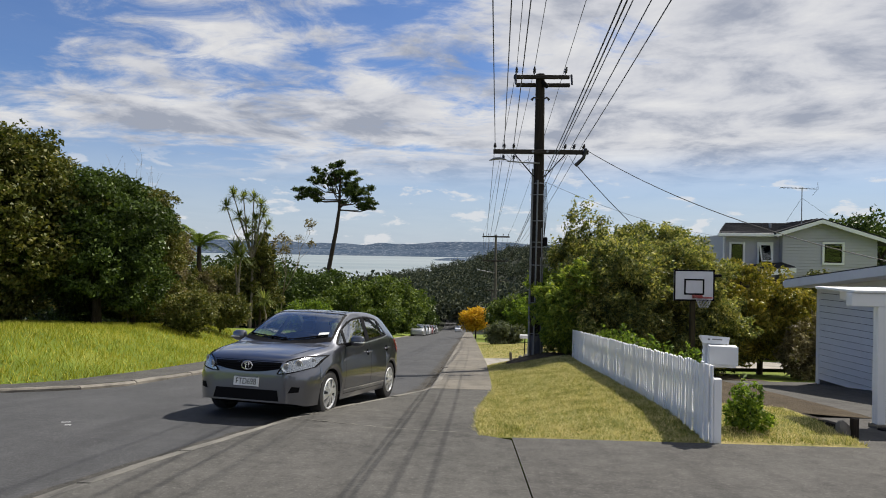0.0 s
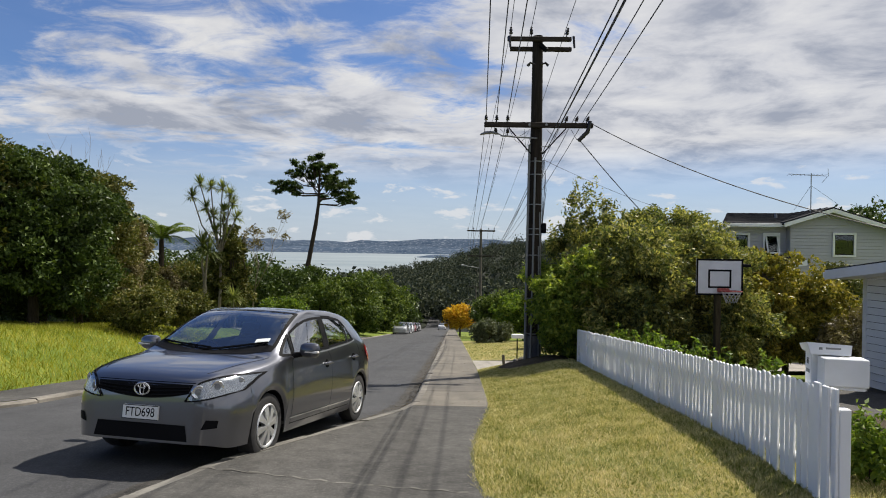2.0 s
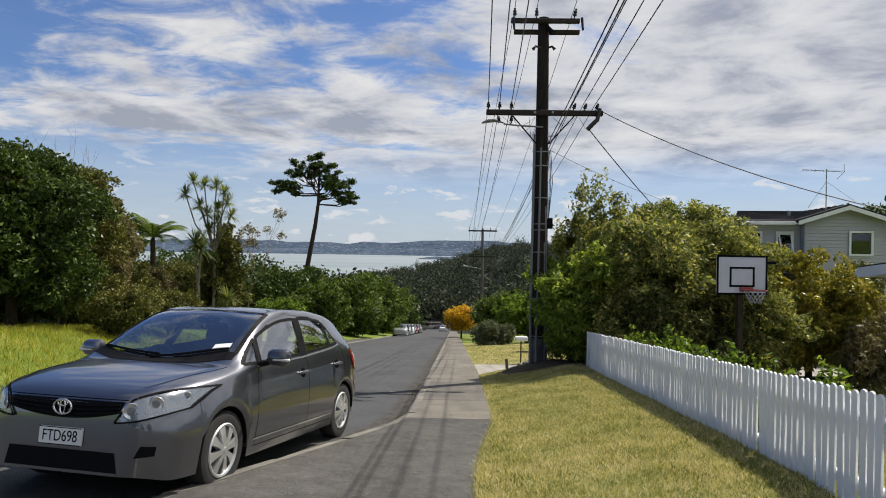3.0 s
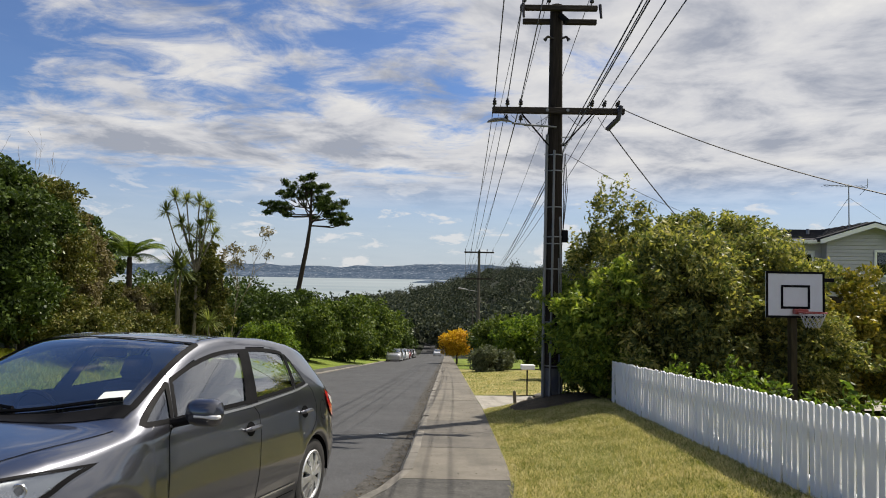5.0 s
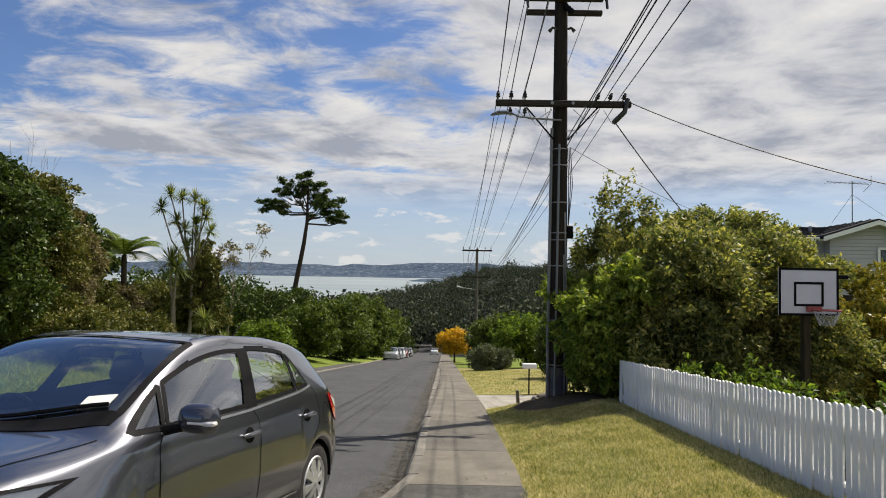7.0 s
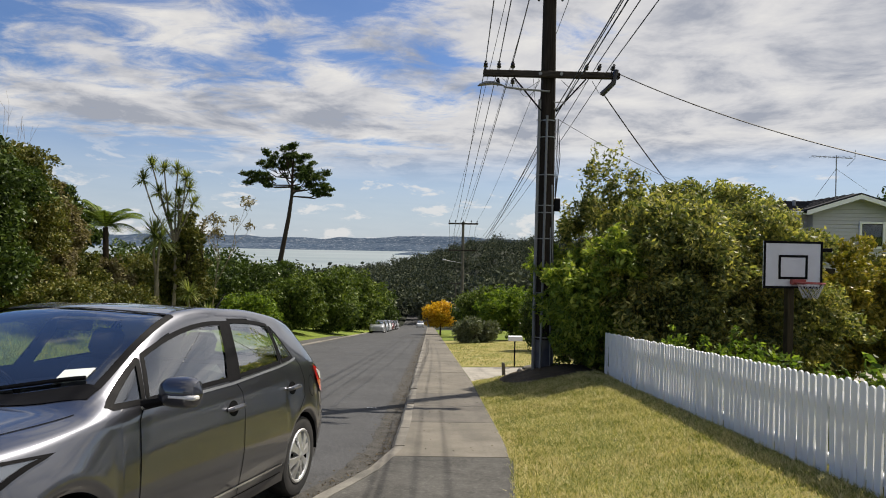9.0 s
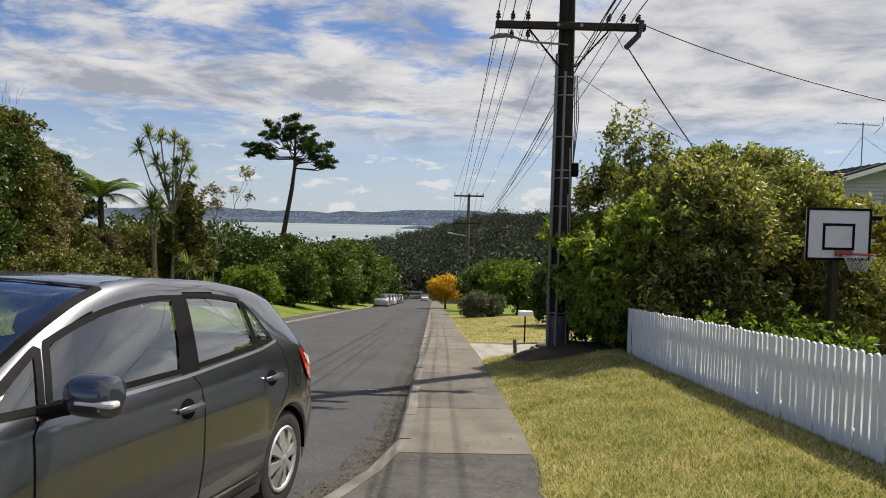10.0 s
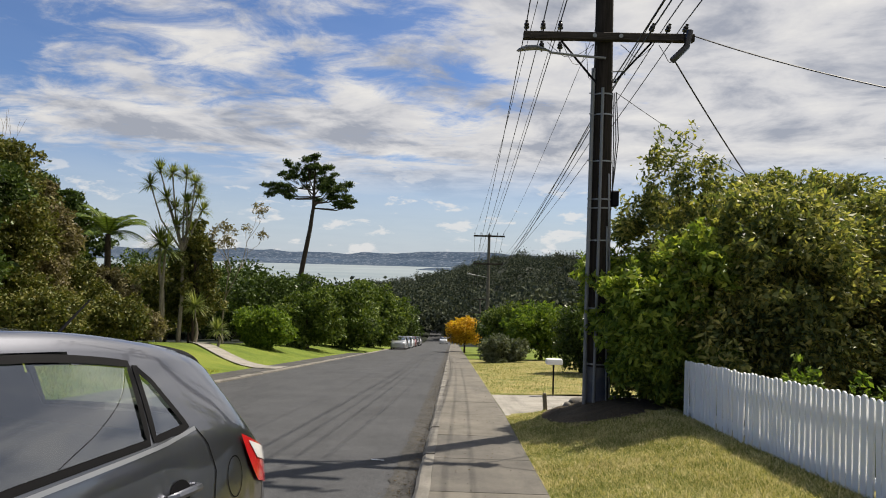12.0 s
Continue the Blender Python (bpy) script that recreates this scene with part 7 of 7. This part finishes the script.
        part("sill_strip", fl(line_on([(1.32 + 1.76 * k / 20, 0.335) for k in range(21)], on_side, 0.008, 0.007)), CHROME if sd > 0 else BLACK, body, "thin bright sill strip")
        # handles over flat round black patches that paint in the recess shade
        for s, z in ((2.313, 0.842), (3.245, 0.88)):
            cup = [(s + 0.062 * math.cos(a), z + 0.05 * math.sin(a)) for a in [2 * math.pi * k / 20 for k in range(20)]]
            gg = Geo()
            gg.v = [on_side(a, b, 0.003) for a, b in cup]
            gg.f = [tuple(range(20))]
            door = part("handle_cup", fl(gg), BLACK, e, "flat dark patch painted as the shade of the handle recess")
            hx = side_x(s, z)
            part("door_handle", fl(Geo().tube([(hx + 0.004, s - 0.075, z - 0.004), (hx + 0.034, s - 0.06, z + 0.006), (hx + 0.038, s, z + 0.010), (hx + 0.034, s + 0.075, z + 0.012), (hx + 0.006, s + 0.10, z + 0.012)], [0.012, 0.016, 0.017, 0.016, 0.012], 8)), paint_mat, door)
        # mirrors
        mx = side_x(1.50, 0.98)
        stem = part("mirror_stem", fl(Geo().tube([(mx - 0.02, 1.43, 0.965), (mx + 0.06, 1.46, 0.985), (mx + 0.11, 1.49, 1.0)], [0.03, 0.026, 0.03], 8)), BLACK, e)
        hg = Geo()
        rows, cols = 10, 14
        for i in range(rows + 1):
            u = i / rows
            w = math.sqrt(max(0.0, 1 - (2 * u - 1) ** 4)) * 0.5 + 0.02
            for k in range(cols):
                a = 2 * math.pi * k / cols
                ca, sa = math.cos(a), math.sin(a)
                hg.v.append((mx + 0.05 + 0.235 * u, 1.505 + w * (0.15 * ca if ca < 0 else 0.085 * ca), 1.035 + w * 0.155 * (abs(sa) ** 0.7) * (1 if sa > 0 else -1)))
        hg.f = [(i * cols + k, i * cols + (k + 1) % cols, (i + 1) * cols + (k + 1) % cols, (i + 1) * cols + k) for i in range(rows) for k in range(cols)] + [tuple(range(cols))[::-1], tuple(range(rows * cols, rows * cols + cols))]
        mir = part("mirror", fl(hg), car_paint("mirror_paint", (0.035, 0.038, 0.055), 0.4) if sd > 0 else paint_mat, e, "dark glossy door mirror")
        part("indicator", fl(Geo().box((mx + 0.13, 1.428, 1.005), (mx + 0.288, 1.48, 1.03), 0.008)), LAMP_WHITE, mir)
        part("mirror_foot", fl(Geo().box((mx - 0.03, 1.42, 0.86), (mx + 0.015, 1.50, 0.985), 0.012)), BLACK, mir)
        # headlights
        HL = [(0.42, 0.610), (0.80, 0.705), (0.825, 0.845), (0.53, 0.775)]
        hl = part("headlight", fl(patch(HL, on_nose, 0.012, 12, 8, (-0.022, 0, 0.022, 0))), LAMP_CLEAR, e, "clear swept-back headlight")
        part("reflector", fl(patch(HL, on_nose, 0.004, 12, 8, (-0.022, 0, 0.022, 0))), REFLECTOR, hl)
        for ax, az, rr0 in ((0.535, 0.695, 0.060), (0.665, 0.745, 0.056), (0.765, 0.785, 0.034)):
            c0 = Vector(on_nose(ax, az, 0.004))
            part("lamp_bowl", fl(Geo().lathe([(rr0, 0.0), (rr0 * 0.9, 0.006), (rr0 * 0.6, 0.002), (0, -0.0)], 18, Matrix.Translation(c0) @ Matrix.Rotation(radians(35), 4, "Z") @ Matrix.Rotation(math.pi / 2, 4, "X"))), CHROME, hl)
            part("lamp_bulb", fl(Geo().lathe([(rr0 * 0.55, 0.0), (rr0 * 0.5, 0.008), (0, 0.012)], 14, Matrix.Translation(c0) @ Matrix.Rotation(radians(35), 4, "Z") @ Matrix.Rotation(math.pi / 2, 4, "X"))), GREY_PVC, hl)
        FOG = [(0.58, 0.37), (0.70, 0.385), (0.71, 0.45), (0.62, 0.455)]
        part("fog_recess", fl(patch(FOG, on_nose, 0.004, 5, 4)), BLACK, e)
        # tail lamps
        TL = [(3.89, 0.80), (4.11, 0.74), (4.11, 0.90), (3.73, 1.035)]
        part("lamp_edge", fl(line_on(edge_loop(HL, (-0.022, 0, 0.022, 0)) + [HL[0]], on_nose, 0.013, 0.006)), BLACK, hl)
        tl = part("tail_light", fl(patch(TL, on_side, 0.012, 8, 8, (0, 0.02, 0, -0.02))), LAMP_RED, e, "red and white wraparound tail light")
        part("reversing_lens", fl(patch([(3.885, 0.905), (4.10, 0.845), (4.10, 0.905), (3.79, 0.998)], on_side, 0.016, 6, 5)), LAMP_WHITE, tl)
        part("bumper_seam", fl(line_on([(3.99, 0.755), (3.96, 0.70), (3.88, 0.66), (3.82, 0.58)], on_side, 0.002, 0.0035)), BLACK, body)
    fc = [(3.65 + 0.07 * math.cos(2 * math.pi * k / 28), 0.865 + 0.085 * math.sin(2 * math.pi * k / 28)) for k in range(29)]
    part("fuel_cap_seam", line_on(fc, on_side, 0.002, 0.003), BLACK, body)
    # bonnet joints
    for sd in (1, -1):
        q = line_on([(0.27 + 0.79 * k / 16, sd * (0.53 + 0.19 * (k / 16) ** 0.7)) for k in range(17)], on_top, 0.002, 0.0035)
        part("bonnet_seam", q, BLACK, body)
    part("bonnet_seam", line_on([(-0.50 + 1.0 * k / 20, 0.768) for k in range(21)], on_nose, 0.003, 0.003), BLACK, body)
    cowl = Geo().grid(lambda u, v: (lambda x: (x, screen_foot(x) - 0.085 * (1 - v), top_z(screen_foot(x) - 0.085 * (1 - v), x) + 0.005))(-0.69 + 1.38 * u), 24, 3)
    part("cowl", cowl, BLACK, e, "black plastic cowl below the windscreen")
    # grille, badge, plate, lower intake
    GR = [(-0.45, 0.675), (0.45, 0.675), (0.48, 0.755), (-0.48, 0.755)]
    gr = part("grille", patch(GR, on_nose, 0.004, 24, 4, (-0.055, 0, 0, 0)), BLACK, e, "black slatted grille")
    for k in range(3):
        z = 0.685 + 0.024 * k
        pts = [on_nose(-0.45 + 0.9 * i / 24, z - 0.035 * (1 - k * 0.25) * (1 - abs(i / 12 - 1) ** 2), 0.012) for i in range(25)]
        part("slat", Geo().tube(pts, 0.0085, 5), BLACK, gr)
    c0 = on_nose(0.0, 0.70, 0.022)
    bd = part("badge", Geo().tube([(c0[0] + 0.075 * math.cos(a), c0[1], c0[2] + 0.052 * math.sin(a)) for a in [2 * math.pi * k / 24 for k in range(25)]], 0.008, 6, False), CHROME, e, "oval chrome badge")
    part("badge_bar", Geo().tube([(c0[0] + 0.042 * math.cos(a), c0[1], c0[2] + 0.026 + 0.02 * math.sin(a)) for a in [2 * math.pi * k / 18 for k in range(19)]], 0.006, 6, False), CHROME, bd)
    part("badge_bar", Geo().tube([(c0[0] + 0.022 * math.cos(a), c0[1], c0[2] + 0.05 * math.sin(a)) for a in [2 * math.pi * k / 18 for k in range(19)]], 0.006, 6, False), CHROME, bd)
    LOW = [(-0.47, 0.262), (0.47, 0.262), (0.44, 0.40), (-0.44, 0.40)]
    part("lower_intake", patch(LOW, on_nose, 0.005, 20, 4), BLACK, e, "black lower air intake")
    pl = part("number_plate", Geo().box((-0.18, NOSE - 0.026, 0.43), (0.18, NOSE - 0.002, 0.555), 0.004), PLATE_WHITE, e, "white number plate with black characters")
    if plate_text:
        lettering(plate_text, 0.098, Matrix.Translation((0, NOSE - 0.0268, 0.491)) @ Matrix.Rotation(math.pi / 2, 4, "X") @ Matrix.Diagonal((0.92, 1.15, 1, 1)), BLACK, pl, "plate_characters")
    for lo, hi in (((-0.18, NOSE - 0.0275, 0.43), (0.18, NOSE - 0.0262, 0.436)), ((-0.18, NOSE - 0.0275, 0.549), (0.18, NOSE - 0.0262, 0.555))):
        part("plate_rim", Geo().box(lo, hi), BLACK, pl)
    # wipers, sticker, aerial
    for x0, x1 in ((-0.62, 0.02), (-0.05, 0.60)):
        pts = []
        for k in range(11):
            x = x0 + (x1 - x0) * k / 10
            a = screen_foot(x) + 0.015 + 0.05 * math.sin(k / 10 * 2.2)
            pts.append((x, a, top_z(a, x) + 0.016))
        part("wiper", Geo().tube(pts, 0.011, 5), BLACK, e)
    part("windscreen_sticker", screen_band(0.84, 0.945, 0.085, 0.20, 0.003, 3, 3), STICKER, scr, "white service sticker")
    part("roof_aerial", Geo().tube([(0, 3.45, top_z(3.45, 0) - 0.01), (0, 3.64, top_z(3.45, 0) + 0.17)], [0.008, 0.004], 6), BLACK, e)
    part("roof_seam", line_on([(2.02 + 1.62 * k / 20, 0.535) for k in range(21)], on_top, 0.002, 0.006), BLACK, body)
    part("spoiler", patch([(3.60, -0.55), (3.60, 0.55), (3.795, 0.53), (3.795, -0.53)], on_top, 0.014, 12, 4), paint_mat, e)
    # cabin
    part("cabin_floor", Geo().box((-0.74, 1.0, 0.24), (0.74, 3.9, 0.34), 0.02), CABIN, e)
    part("dashboard", Geo().box((-0.70, 1.12, 0.60), (0.70, 1.58, 0.93), 0.06), CABIN, e, "dark dashboard")
    for sd in (-1, 1):
        part("door_lining", Geo().box((sd * 0.765 - 0.03, 1.3, 0.3), (sd * 0.765 + 0.02, 3.5, 0.93), 0.015), CABIN, e)
        st = part("seat", Geo().box((sd * 0.37 - 0.24, 1.85, 0.42), (sd * 0.37 + 0.24, 2.42, 0.60), 0.05), CABIN, e, "dark cloth front seat")
        lean = Matrix.Translation((sd * 0.37, 2.40, 0.52)) @ Matrix.Rotation(radians(-20), 4, "X")
        part("backrest", Geo().box((-0.235, -0.07, 0.0), (0.235, 0.07, 0.60), 0.06, lean), CABIN, st)
        part("headrest", Geo().box((-0.13, -0.05, 0.63), (0.13, 0.05, 0.83), 0.045, lean), CABIN, st)
    bench = part("rear_bench", Geo().box((-0.66, 2.95, 0.42), (0.66, 3.40, 0.60), 0.05), CABIN, e)
    lean = Matrix.Translation((0, 3.38, 0.52)) @ Matrix.Rotation(radians(-22), 4, "X")
    part("backrest", Geo().box((-0.66, -0.07, 0), (0.66, 0.07, 0.55), 0.05, lean), CABIN, bench)
    part("parcel_shelf", Geo().box((-0.62, 3.55, 0.90), (0.62, 3.95, 0.94), 0.01), CABIN, e)
    sw = [(-0.37 + 0.185 * math.cos(a), 1.72 - 0.06 * math.sin(a), 0.90 + 0.175 * math.sin(a)) for a in [2 * math.pi * k / 26 for k in range(27)]]
    swo = part("steering_wheel", Geo().tube(sw, 0.016, 6, False), BLACK, e)
    part("steering_hub", Geo().box((-0.53, 1.69, 0.865), (-0.21, 1.745, 0.925), 0.02), BLACK, swo)
    part("interior_mirror", Geo().box((-0.12, 1.86, 1.31), (0.12, 1.89, 1.375), 0.012), BLACK, e)
    return e


CAR_TURN = 11.52
front = Vector((-2.857, 8.1475))
rear = front + Vector((math.sin(radians(CAR_TURN)), math.cos(radians(CAR_TURN)))) * 4.22
zf = road_z(front.x + 0.17, front.y + 0.88)
zr_ = road_z(front.x + 0.68, front.y + 3.43)
pitch = math.degrees(math.atan2(zr_ - zf, 2.6))
origin = Vector((front.x, front.y, zf - 0.9 * math.tan(radians(pitch))))
hatchback(Matrix.Translation(origin) @ Matrix.Rotation(radians(-CAR_TURN), 4, "Z") @ Matrix.Rotation(radians(pitch), 4, "X"), "dark metallic grey five-door hatchback parked at the kerb", GREY_PAINT, "FTD698")

PAINTS = [car_paint("silver_car_paint", (0.42, 0.43, 0.44), 0.5), car_paint("white_car_paint", (0.75, 0.76, 0.77), 0.0), car_paint("red_car_paint", (0.20, 0.02, 0.02), 0.2), car_paint("black_car_paint", (0.02, 0.02, 0.022), 0.3), car_paint("pale_blue_car_paint", (0.30, 0.34, 0.38), 0.4)]
for k, (x, y, q, face) in enumerate(((-6.15, 78.0, 0, 0), (-6.15, 84.5, 4, 0), (-6.2, 91.0, 1, 0), (-6.2, 98.0, 2, 0), (-6.15, 105.0, 3, 0), (-6.2, 112.5, 0, 0), (-2.2, 146.0, 1, 0))):
    z = street(y) - ROAD_DROP
    hatchback(pose(x, y, z, math.degrees(math.atan(-0.116)), 0, 0), ("silver", "white", "dark red", "black", "pale blue")[q] + " car parked far down the street", PAINTS[q], "", False, "cars down the street")
